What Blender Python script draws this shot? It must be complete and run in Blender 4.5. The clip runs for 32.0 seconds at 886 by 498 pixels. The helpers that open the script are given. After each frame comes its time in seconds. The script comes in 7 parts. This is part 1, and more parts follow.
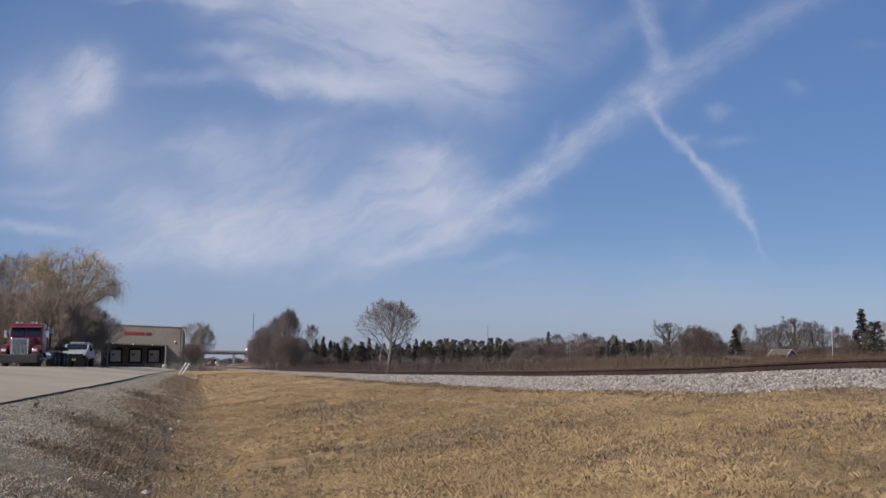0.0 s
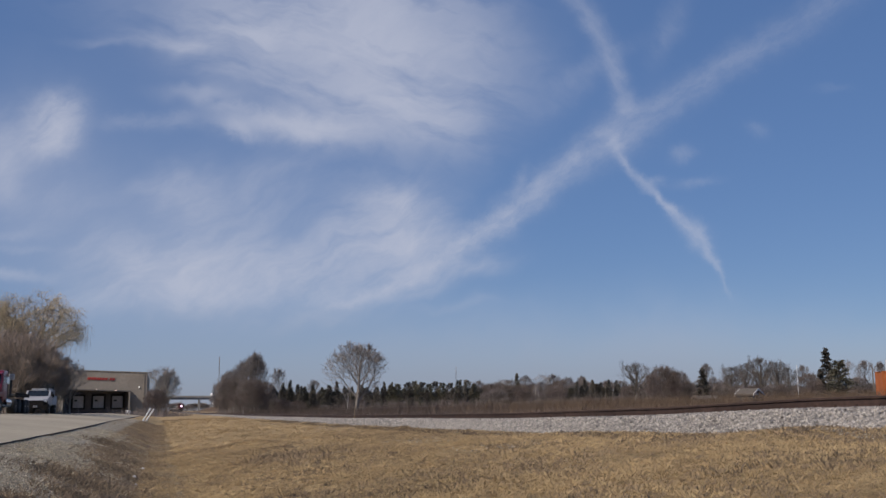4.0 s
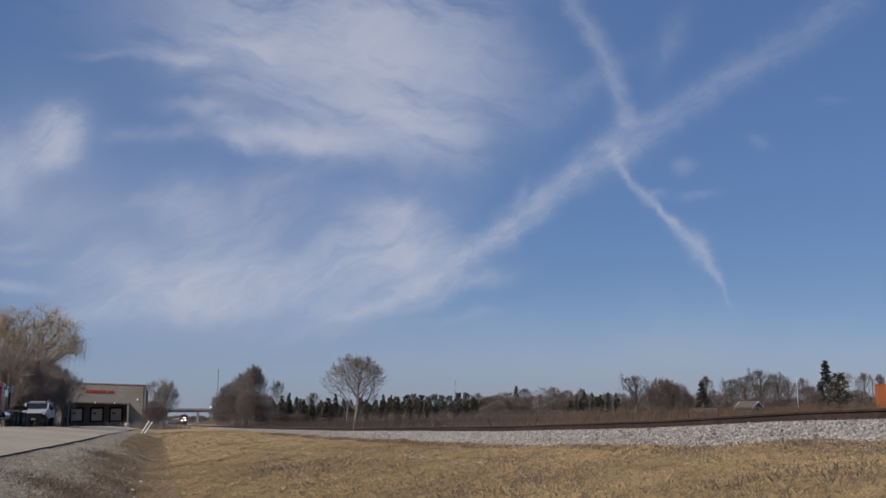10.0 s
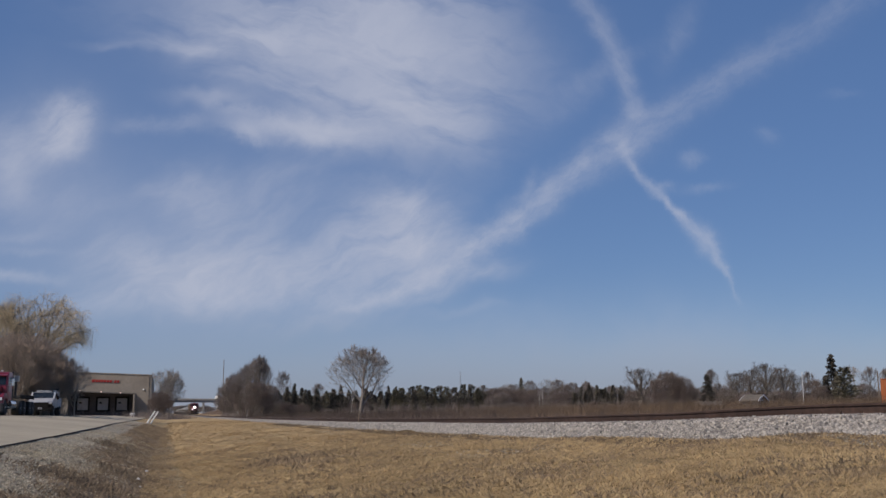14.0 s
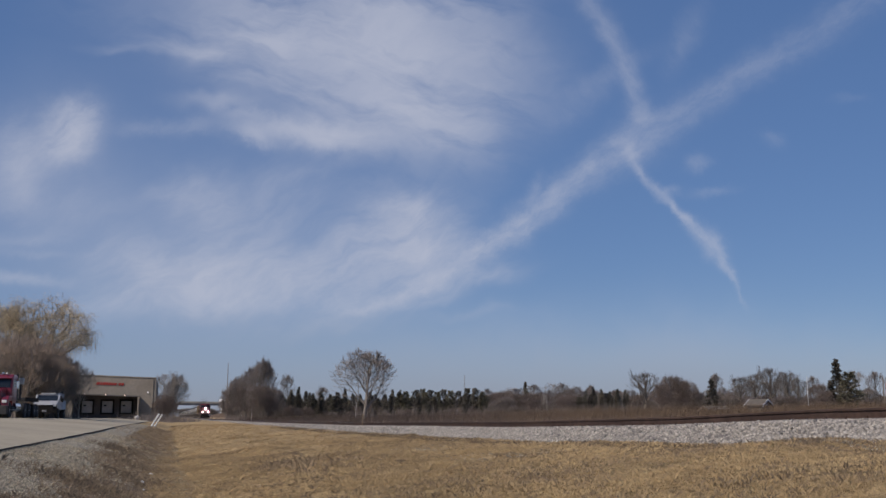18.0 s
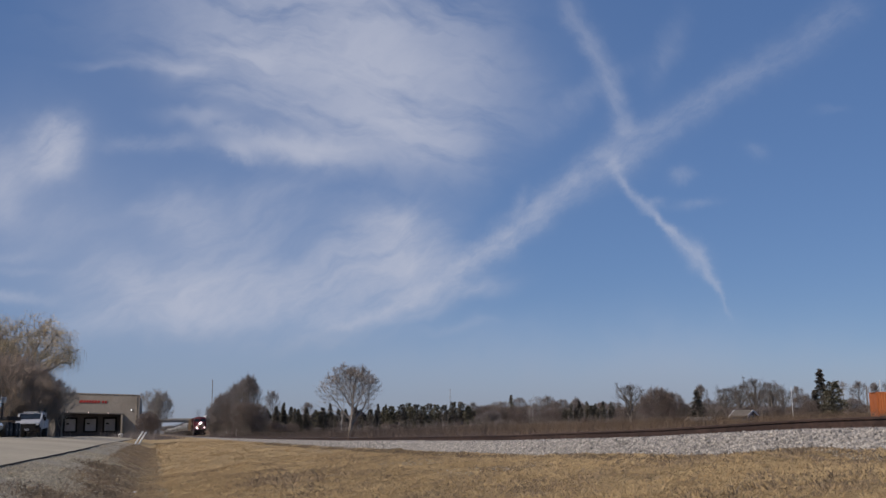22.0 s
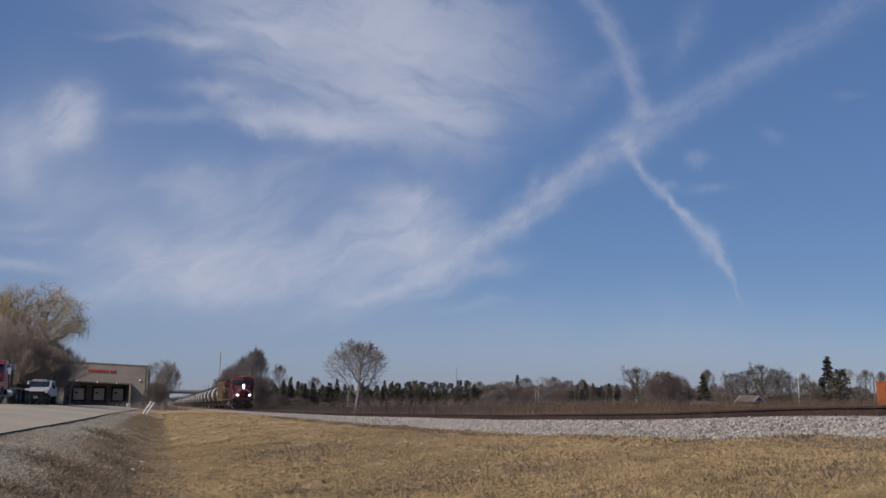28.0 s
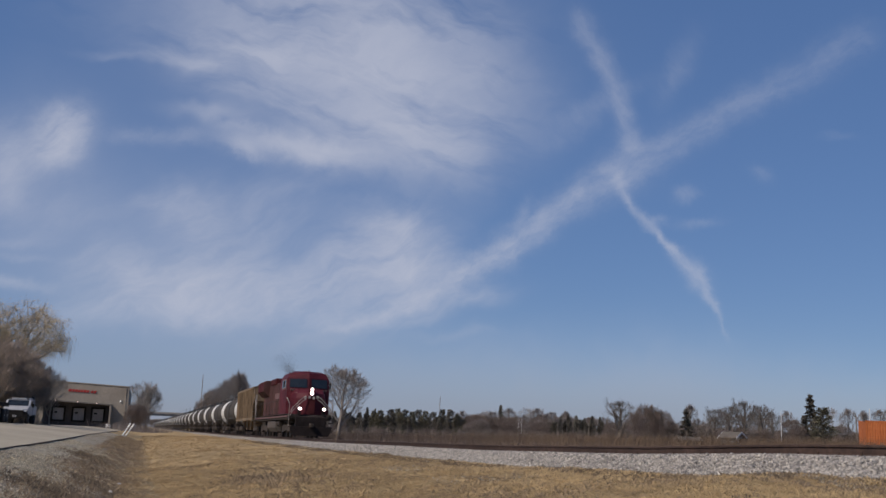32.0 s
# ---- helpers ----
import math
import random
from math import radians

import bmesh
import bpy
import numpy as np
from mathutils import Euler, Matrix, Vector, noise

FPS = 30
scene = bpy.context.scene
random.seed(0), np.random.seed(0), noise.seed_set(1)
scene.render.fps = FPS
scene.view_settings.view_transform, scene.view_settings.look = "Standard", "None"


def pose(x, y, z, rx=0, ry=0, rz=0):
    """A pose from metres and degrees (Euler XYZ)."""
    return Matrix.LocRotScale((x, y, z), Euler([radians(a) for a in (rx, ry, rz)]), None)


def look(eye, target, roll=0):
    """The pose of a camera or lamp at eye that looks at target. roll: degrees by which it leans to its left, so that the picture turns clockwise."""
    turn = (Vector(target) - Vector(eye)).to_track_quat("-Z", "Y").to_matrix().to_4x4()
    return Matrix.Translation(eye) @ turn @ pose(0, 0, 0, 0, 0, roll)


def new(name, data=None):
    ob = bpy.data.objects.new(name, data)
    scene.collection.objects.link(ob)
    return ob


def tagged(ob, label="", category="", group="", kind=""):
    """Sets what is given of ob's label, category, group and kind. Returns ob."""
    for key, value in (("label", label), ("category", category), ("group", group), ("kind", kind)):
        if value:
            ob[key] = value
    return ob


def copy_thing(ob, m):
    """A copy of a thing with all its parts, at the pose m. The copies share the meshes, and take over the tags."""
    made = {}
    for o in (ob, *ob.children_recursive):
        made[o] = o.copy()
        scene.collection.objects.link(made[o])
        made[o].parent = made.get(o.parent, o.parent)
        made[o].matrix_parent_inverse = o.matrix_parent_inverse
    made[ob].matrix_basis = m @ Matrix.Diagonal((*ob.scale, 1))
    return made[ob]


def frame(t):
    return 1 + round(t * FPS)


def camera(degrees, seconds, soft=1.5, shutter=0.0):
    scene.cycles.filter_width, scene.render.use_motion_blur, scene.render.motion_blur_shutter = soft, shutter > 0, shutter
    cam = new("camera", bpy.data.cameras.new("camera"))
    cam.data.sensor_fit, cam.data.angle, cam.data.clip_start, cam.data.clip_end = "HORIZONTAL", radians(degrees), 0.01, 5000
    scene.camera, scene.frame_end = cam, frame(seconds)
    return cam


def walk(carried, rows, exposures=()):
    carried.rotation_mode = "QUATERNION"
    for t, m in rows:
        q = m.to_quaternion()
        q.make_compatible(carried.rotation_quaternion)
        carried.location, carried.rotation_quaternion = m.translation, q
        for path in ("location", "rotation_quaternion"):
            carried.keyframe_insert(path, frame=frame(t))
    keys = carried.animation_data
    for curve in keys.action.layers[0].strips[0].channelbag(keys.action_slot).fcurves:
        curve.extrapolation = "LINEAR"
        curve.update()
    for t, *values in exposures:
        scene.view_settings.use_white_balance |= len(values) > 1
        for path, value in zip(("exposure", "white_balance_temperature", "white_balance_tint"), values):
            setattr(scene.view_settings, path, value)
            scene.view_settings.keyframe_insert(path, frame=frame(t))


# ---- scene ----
EYE = 1.7                       # height of the camera over the grass it stands on
TRACK_X, TRAIN_SPEED = 11.05, 18.67

# ---- camera ----
cam = camera(48.0, 32.0, soft=1.5, shutter=0.0)
TURNS = [
    (0, 96.640, -0.000, -13.840), (0.5, 97.288, 0.021, -14.544), (1, 97.922, 0.075, -15.283), (1.5, 97.984, -0.219, -15.365),
    (2, 97.662, 0.555, -15.056), (2.5, 98.068, 0.729, -15.325), (3, 98.474, 0.937, -15.661), (3.5, 98.830, 0.750, -15.704),
    (5.5, 99.227, 0.391, -15.533), (6, 99.078, 1.062, -15.826), (6.5, 99.210, 0.209, -16.019), (7, 99.284, 0.967, -15.896),
    (7.5, 99.216, 1.296, -15.951), (8, 99.070, 1.035, -15.831), (8.5, 99.094, 0.618, -16.211), (9, 99.291, 0.459, -16.218),
    (9.5, 99.714, 0.310, -15.901), (10, 99.769, 0.582, -15.687), (10.5, 99.814, 0.224, -15.683), (11, 99.706, 0.635, -15.443),
    (11.5, 99.585, 0.561, -15.396), (12, 99.551, 0.643, -15.334), (12.5, 99.717, 1.227, -15.191), (13, 99.667, 0.934, -15.184),
    (13.5, 99.439, 0.522, -15.301), (15.5, 99.201, 0.011, -15.507), (16, 99.320, 0.648, -15.197), (16.5, 99.659, 0.512, -14.811),
    (17, 99.788, 0.510, -14.978), (17.5, 99.645, 0.043, -15.081), (18, 99.506, 0.084, -15.180), (18.5, 99.347, 0.070, -15.169),
    (19, 99.280, -0.134, -15.101), (19.5, 99.160, -0.135, -14.813), (20, 99.103, 0.019, -14.942), (20.5, 99.264, 0.275, -15.187),
    (21, 99.847, 0.662, -15.484), (21.5, 100.277, 0.441, -15.730), (22, 100.291, 0.734, -15.977), (22.5, 99.959, -0.550, -16.207),
    (23, 99.765, -0.247, -15.902), (23.5, 99.613, -0.278, -15.694), (24, 99.814, -0.588, -15.533), (24.5, 99.770, -1.180, -15.338),
    (25, 99.689, -0.929, -15.168), (25.5, 99.350, -0.918, -15.346), (27.5, 98.878, -0.254, -15.959), (28, 99.053, -0.692, -15.647),
    (28.5, 99.172, -0.602, -15.157), (29, 99.266, -0.921, -15.233), (29.5, 99.304, -0.902, -15.294), (30, 99.260, -0.791, -15.169),
    (30.5, 99.485, -0.678, -15.350), (31, 99.794, -1.466, -15.896), (31.5, 99.943, -1.289, -15.969), (32, 100.702, -2.075, -16.650),
]
walk(cam, [(t, pose(0, 0, EYE, rx, ry, rz)) for t, rx, ry, rz in TURNS],
     exposures=[(0, 0.0, 6250, 15), (2, -0.06, 6250, 15), (6, -0.21, 6250, 15), (32, -0.21, 6250, 15)])

# ---- light ----
SUN_AZ, SUN_EL = -116.0, 42.0   # degrees clockwise from +Y (along the track), and up
world = bpy.data.worlds.new("world")
scene.world = world
world.use_nodes = True
wn = world.node_tree.nodes
sky = wn.new("ShaderNodeTexSky")
sky.sky_type, sky.sun_disc = "NISHITA", False
sky.sun_elevation, sky.sun_rotation = radians(SUN_EL), radians(SUN_AZ % 360)
sky.air_density, sky.dust_density, sky.ozone_density = 1.0, 0.0, 4.0
wn["Background"].inputs["Strength"].default_value = 0.07
even_blue = wn.new("ShaderNodeMix")              # flat blue added to lower the horizon's brightness and lift the zenith's
even_blue.data_type = "RGBA"
even_blue.inputs[0].default_value = 0.45
even_blue.inputs[7].default_value = (1.6, 3.38, 7.5, 1)
world.node_tree.links.new(sky.outputs[0], even_blue.inputs[6])
world.node_tree.links.new(even_blue.outputs[2], wn["Background"].inputs["Color"])
sun_data = bpy.data.lights.new("sun", "SUN")
sun_data.energy, sun_data.angle, sun_data.color = 3.9, radians(0.6), (1.0, 0.88, 0.72)
sun = new("sun", sun_data)
sa, se = radians(SUN_AZ), radians(SUN_EL)
sun_dir = Vector((math.sin(sa) * math.cos(se), math.cos(sa) * math.cos(se), math.sin(se)))
sun.matrix_world = look(sun_dir * 300, (0, 0, 0))

# ---- materials ----
def node_mat(name):
    m = bpy.data.materials.new(name)
    m.use_nodes = True
    nt = m.node_tree
    return m, nt, nt.nodes["Principled BSDF"]

def ramp(nt, fac, stops):
    r = nt.nodes.new("ShaderNodeValToRGB")
    el = r.color_ramp.elements
    while len(el) < len(stops):
        el.new(0.5)
    for e, (p, c) in zip(el, stops):
        e.position, e.color = p, (*c, 1)
    nt.links.new(fac, r.inputs[0])
    return r.outputs[0]

def noise_fac(nt, scale, detail=4, rough=0.6, stretch=(1, 1, 1), coords="Object"):
    tc = nt.nodes.new("ShaderNodeTexCoord")
    mp = nt.nodes.new("ShaderNodeMapping")
    mp.inputs["Scale"].default_value = stretch
    n = nt.nodes.new("ShaderNodeTexNoise")
    n.inputs["Scale"].default_value, n.inputs["Detail"].default_value, n.inputs["Roughness"].default_value = scale, detail, rough
    nt.links.new(tc.outputs[coords], mp.inputs[0])
    nt.links.new(mp.outputs[0], n.inputs["Vector"])
    return n.outputs["Fac"]

def mix_col(nt, fac, a, b, mode="MIX"):
    mx = nt.nodes.new("ShaderNodeMix")
    mx.data_type, mx.blend_type = "RGBA", mode
    for k, v in ((0, fac), (6, a), (7, b)):
        if isinstance(v, bpy.types.NodeSocket):
            nt.links.new(v, mx.inputs[k])
        else:
            mx.inputs[k].default_value = v if k == 0 else (*v, 1)
    return mx.outputs[2]

def bump(nt, bsdf, fac, strength, distance):
    b = nt.nodes.new("ShaderNodeBump")
    b.inputs["Strength"].default_value, b.inputs["Distance"].default_value = strength, distance
    nt.links.new(fac, b.inputs["Height"])
    nt.links.new(b.outputs[0], bsdf.inputs["Normal"])

def simple(name, dark, light, scale=6.0, rough=0.7, metal=0.0, big=None, bump_d=0.0, stretch=(1, 1, 1), vary=None, coat=0.0, spec=0.5, spread=1.0):
    """A surface of two mixed tones at two scales; vary: per piece ('object' or 'island') brightness, by spread."""
    m, nt, p = node_mat(name)
    f1 = noise_fac(nt, scale, 5, 0.65, stretch)
    col = ramp(nt, f1, [(0.3, dark), (0.7, light)])
    f2 = noise_fac(nt, big if big else scale * 0.13, 3, 0.5, stretch)
    d2 = tuple(c * 0.72 for c in dark)
    col = mix_col(nt, ramp(nt, f2, [(0.35, (0.55,) * 3), (0.62, (0.0,) * 3)]), col, d2)
    if vary:
        if vary == "object":
            src = nt.nodes.new("ShaderNodeObjectInfo").outputs["Random"]
        else:
            src = nt.nodes.new("ShaderNodeNewGeometry").outputs["Random Per Island"]
        col = mix_col(nt, 1.0, col, ramp(nt, src, [(k, tuple(1 + spread * (c - 1) for c in v)) for k, v in ((0.0, (0.45, 0.45, 0.46)), (0.5, (0.95, 0.93, 0.9)), (1.0, (1.5, 1.45, 1.35)))]), "MULTIPLY")
    nt.links.new(col, p.inputs["Base Color"])
    p.inputs["Roughness"].default_value, p.inputs["Metallic"].default_value = rough, metal
    p.inputs["Coat Weight"].default_value = coat
    p.inputs["Specular IOR Level"].default_value = spec
    if bump_d:
        bump(nt, p, f1, 0.7, bump_d)
    return m

def glow(name, color, strength):
    m, nt, p = node_mat(name)
    p.inputs["Base Color"].default_value = (0.8, 0.8, 0.8, 1)
    p.inputs["Emission Color"].default_value = (*color, 1)
    p.inputs["Emission Strength"].default_value = strength
    return m

def grass_ground():
    m, nt, p = node_mat("dry_grass_ground")
    f1 = noise_fac(nt, 5.5, 9, 0.78, (1, 0.75, 1))
    col = ramp(nt, f1, [(0.33, (0.20, 0.147, 0.082)), (0.46, (0.41, 0.295, 0.155)), (0.56, (0.55, 0.405, 0.215)), (0.70, (0.74, 0.57, 0.325))])
    f2 = noise_fac(nt, 0.55, 5, 0.65, (1, 0.5, 1))
    col = mix_col(nt, ramp(nt, f2, [(0.46, (0.0,) * 3), (0.62, (0.62,) * 3)]), col, (0.30, 0.23, 0.13))
    f3 = noise_fac(nt, 0.9, 4, 0.6, (1, 0.35, 1))
    col = mix_col(nt, ramp(nt, f3, [(0.52, (0.0,) * 3), (0.68, (0.55,) * 3)]), col, (0.64, 0.475, 0.245))
    f4 = noise_fac(nt, 38, 5, 0.75, (1, 0.7, 1))
    col = mix_col(nt, 1.0, col, ramp(nt, f4, [(0.33, (0.48, 0.475, 0.455)), (0.5, (0.91, 0.90, 0.875)), (0.68, (1.2, 1.18, 1.12))]), "MULTIPLY")
    f5 = noise_fac(nt, 2.2, 5, 0.65, (1, 0.7, 1))
    col = mix_col(nt, ramp(nt, f5, [(0.54, (0.0,) * 3), (0.68, (0.65,) * 3)]), col, (0.28, 0.215, 0.122))
    nt.links.new(col, p.inputs["Base Color"])
    p.inputs["Roughness"].default_value = 0.95
    p.inputs["Specular IOR Level"].default_value = 0.1
    bump(nt, p, f1, 1.0, 0.09)
    return m

def shoulder_ground():
    """Gravel that gives way to dark matted soil and then to straw down the slope, with ragged edges."""
    m, nt, p = node_mat("gravel_and_ditch_soil")
    f1 = noise_fac(nt, 26, 6, 0.7)
    stone = ramp(nt, f1, [(0.3, (0.21, 0.185, 0.135)), (0.5, (0.36, 0.325, 0.25)), (0.7, (0.56, 0.51, 0.40))])
    soil = ramp(nt, noise_fac(nt, 14, 8, 0.75), [(0.32, (0.09, 0.066, 0.045)), (0.5, (0.185, 0.14, 0.095)), (0.68, (0.36, 0.28, 0.185))])
    straw = ramp(nt, noise_fac(nt, 9, 8, 0.75), [(0.32, (0.16, 0.12, 0.07)), (0.5, (0.33, 0.25, 0.14)), (0.68, (0.55, 0.42, 0.25))])
    tc = nt.nodes.new("ShaderNodeTexCoord")
    sep = nt.nodes.new("ShaderNodeSeparateXYZ")
    nt.links.new(tc.outputs["Object"], sep.inputs[0])

    def edge(at, soft, spread, scale):
        n = noise_fac(nt, scale, 7, 0.7, (1, 0.55, 1))
        mul = nt.nodes.new("ShaderNodeMath")
        mul.operation = "MULTIPLY_ADD"
        nt.links.new(n, mul.inputs[0])
        mul.inputs[1].default_value = spread
        nt.links.new(sep.outputs[0], mul.inputs[2])
        rg = nt.nodes.new("ShaderNodeMapRange")
        rg.inputs["From Min"].default_value, rg.inputs["From Max"].default_value = at + spread / 2 - soft, at + spread / 2 + soft
        nt.links.new(mul.outputs[0], rg.inputs["Value"])
        return rg.outputs[0]

    col = mix_col(nt, edge(-1.55, 0.4, 2.8, 0.9), stone, soil)
    col = mix_col(nt, edge(-0.25, 0.25, 1.8, 1.6), col, straw)
    nt.links.new(col, p.inputs["Base Color"])
    p.inputs["Roughness"].default_value = 0.95
    p.inputs["Specular IOR Level"].default_value = 0.1
    bump(nt, p, f1, 1.0, 0.05)
    return m

M = {
    "shoulder": shoulder_ground(),
    "grass": grass_ground(),
    "straw": simple("dry_grass_blades", (0.25, 0.172, 0.082), (0.64, 0.468, 0.245), 1.6, 0.8, vary="island", spread=0.5),
    "weed": simple("dead_weeds", (0.21, 0.16, 0.105), (0.40, 0.305, 0.19), 2.0, 0.9, vary="island", spread=0.6),
    "duff": simple("dark_dead_stalks", (0.14, 0.108, 0.076), (0.27, 0.21, 0.147), 2.0, 0.95, vary="island", spread=0.6),
    "straw_pale": simple("pale_dry_grass", (0.36, 0.262, 0.138), (0.63, 0.478, 0.265), 1.2, 0.85, vary="island", spread=0.35),
    "bleached": simple("bleached_straw", (0.34, 0.305, 0.215), (0.60, 0.545, 0.41), 1.2, 0.9, vary="island"),
    "birchbark": simple("white_birch_bark", (0.45, 0.43, 0.39), (0.72, 0.70, 0.65), 3.0, 0.9, stretch=(1, 1, 2.5)),
    "olive": simple("grey_green_dead_grass", (0.23, 0.185, 0.102), (0.43, 0.345, 0.19), 2.0, 0.9, vary="island"),
    "brush": simple("red_brown_brush", (0.105, 0.07, 0.045), (0.19, 0.137, 0.087), 0.9, 0.95),
    "brushdark": simple("shaded_wood_edge_brush", (0.07, 0.052, 0.042), (0.13, 0.098, 0.076), 0.9, 0.95),
    "brushground": simple("brush_ground", (0.10, 0.066, 0.042), (0.205, 0.138, 0.084), 0.6, 0.95, big=0.05),
    "concrete": simple("lot_concrete", (0.345, 0.295, 0.205), (0.46, 0.398, 0.28), 3.0, 0.85, big=0.12, bump_d=0.004),
    "gravel": simple("shoulder_gravel", (0.20, 0.165, 0.12), (0.47, 0.41, 0.325), 24.0, 0.9, big=0.8, bump_d=0.03),
    # bed colour darker than the stones: painted shade for the gaps between them
    "ballast": simple("ballast_bed", (0.14, 0.128, 0.115), (0.30, 0.28, 0.255), 14.0, 0.9, bump_d=0.04),
    "stone": simple("ballast_stone", (0.26, 0.243, 0.222), (0.48, 0.457, 0.42), 30.0, 0.85, vary="island", spread=0.9),
    "stone_piece": simple("ballast_stone_loose", (0.29, 0.272, 0.25), (0.49, 0.468, 0.432), 30.0, 0.85, vary="object"),
    "stone_dull": simple("gravel_stone", (0.28, 0.255, 0.20), (0.55, 0.51, 0.42), 30.0, 0.9, vary="island"),
    "rail": simple("rusty_rail", (0.05, 0.03, 0.022), (0.11, 0.068, 0.05), 5.0, 0.7, 0.3, big=0.4),
    "railtop": simple("worn_rail_head", (0.25, 0.24, 0.23), (0.4, 0.39, 0.38), 8.0, 0.35, 1.0),
    "tie": simple("creosoted_tie", (0.035, 0.026, 0.02), (0.10, 0.075, 0.055), 9.0, 0.9, stretch=(0.3, 3, 1), vary="object"),
    "bark": simple("grey_bark", (0.10, 0.085, 0.07), (0.24, 0.205, 0.17), 5.0, 0.95, stretch=(1, 1, 0.3)),
    "limbbark": simple("grey_limb_bark", (0.16, 0.14, 0.12), (0.34, 0.30, 0.26), 4.0, 0.95, stretch=(1, 1, 0.3)),
    "palebark": simple("pale_bark", (0.24, 0.21, 0.175), (0.44, 0.40, 0.34), 4.0, 0.95, stretch=(1, 1, 0.3)),
    "twig": simple("grey_brown_twigs", (0.18, 0.158, 0.146), (0.31, 0.277, 0.26), 0.6, 0.95),
    "redtwig": simple("reddish_twigs", (0.14, 0.108, 0.092), (0.235, 0.187, 0.16), 0.6, 0.95),
    "darktwig": simple("dark_twigs", (0.19, 0.16, 0.143), (0.325, 0.28, 0.25), 0.6, 0.95),
    "paletwig": simple("pale_grey_twigs", (0.25, 0.22, 0.198), (0.41, 0.37, 0.338), 0.6, 0.95),
    "bushtwig": simple("brown_bush_twigs", (0.285, 0.222, 0.172), (0.46, 0.372, 0.295), 0.6, 0.95),
    "greytwig": simple("dark_grey_twigs", (0.10, 0.088, 0.082), (0.185, 0.163, 0.152), 0.6, 0.95),
    "willow": simple("golden_willow_twigs", (0.39, 0.315, 0.20), (0.62, 0.515, 0.345), 0.5, 0.9),
    "needle": simple("dark_conifer_needles", (0.095, 0.086, 0.07), (0.162, 0.148, 0.122), 0.9, 0.9, vary="object"),
    "needle2": simple("olive_pine_needles", (0.092, 0.087, 0.062), (0.17, 0.158, 0.11), 0.9, 0.9, vary="object"),
}

# ---- mesh helpers ----
def mesh_ob(name, verts, faces, material, parent=None, label=""):
    me = bpy.data.meshes.new(name)
    me.from_pydata(verts, [], faces)
    me.update()
    me.materials.append(material)
    ob = new(name, me)
    if parent is not None:
        ob.parent = parent
    if label:
        ob["label"] = label
    return ob

def np_mesh(name, v, f, material):
    """A mesh out of arrays: v (n, 3), f (m, 3 or 4)."""
    me = bpy.data.meshes.new(name)
    k = f.shape[1]
    me.vertices.add(len(v))
    me.vertices.foreach_set("co", np.ascontiguousarray(v, dtype=np.float32).ravel())
    me.loops.add(f.size)
    me.loops.foreach_set("vertex_index", np.ascontiguousarray(f, dtype=np.int32).ravel())
    me.polygons.add(len(f))
    me.polygons.foreach_set("loop_start", np.arange(0, f.size, k, dtype=np.int32))
    me.update(calc_edges=True)
    me.materials.append(material)
    return me

def part(name, bm, material, parent, label="", smooth=False):
    me = bpy.data.meshes.new(name)
    if smooth:
        for fc in bm.faces:
            fc.smooth = True
    bm.to_mesh(me)
    bm.free()
    me.materials.append(material)
    ob = new(name, me)
    ob.parent = parent
    if label:
        ob["label"] = label
    return ob

def box(c, s, bevel=0.0, bm=None, rot=None):
    bm = bm or bmesh.new()
    m = Matrix.Translation(c) @ (rot or Matrix()) @ Matrix.Diagonal((*s, 1))
    vs = bmesh.ops.create_cube(bm, size=1, matrix=m)["verts"]
    if bevel:
        es = list({e for v in vs for e in v.link_edges})
        bmesh.ops.bevel(bm, geom=es, offset=bevel, segments=2, affect="EDGES", profile=0.5)
    return bm

def tube(p0, p1, r0, r1=None, n=10, bm=None, caps=True):
    bm = bm or bmesh.new()
    p0, p1 = Vector(p0), Vector(p1)
    d = p1 - p0
    m = Matrix.Translation((p0 + p1) / 2) @ d.to_track_quat("Z", "Y").to_matrix().to_4x4()
    bmesh.ops.create_cone(bm, cap_ends=caps, segments=n, radius1=r0, radius2=r0 if r1 is None else r1, depth=d.length, matrix=m)
    return bm

def prism(outline, axis, a, b, bm=None, bevel=0.0):
    """An outline of (u, v) pairs pushed along an axis from a to b. axis x: (y, z); y: (x, z); z: (x, y)."""
    bm = bm or bmesh.new()
    put = {"x": lambda u, v, w: (w, u, v), "y": lambda u, v, w: (u, w, v), "z": lambda u, v, w: (u, v, w)}[axis]
    n = len(outline)
    va = [bm.verts.new(put(u, v, a)) for u, v in outline]
    vb = [bm.verts.new(put(u, v, b)) for u, v in outline]
    fs = [bm.faces.new(va), bm.faces.new(list(reversed(vb)))]
    for i in range(n):
        fs.append(bm.faces.new((va[i], vb[i], vb[(i + 1) % n], va[(i + 1) % n])))
    bmesh.ops.recalc_face_normals(bm, faces=fs)
    if bevel:
        bmesh.ops.bevel(bm, geom=list({e for f in fs for e in f.edges}), offset=bevel, segments=2, affect="EDGES", profile=0.5)
    return bm

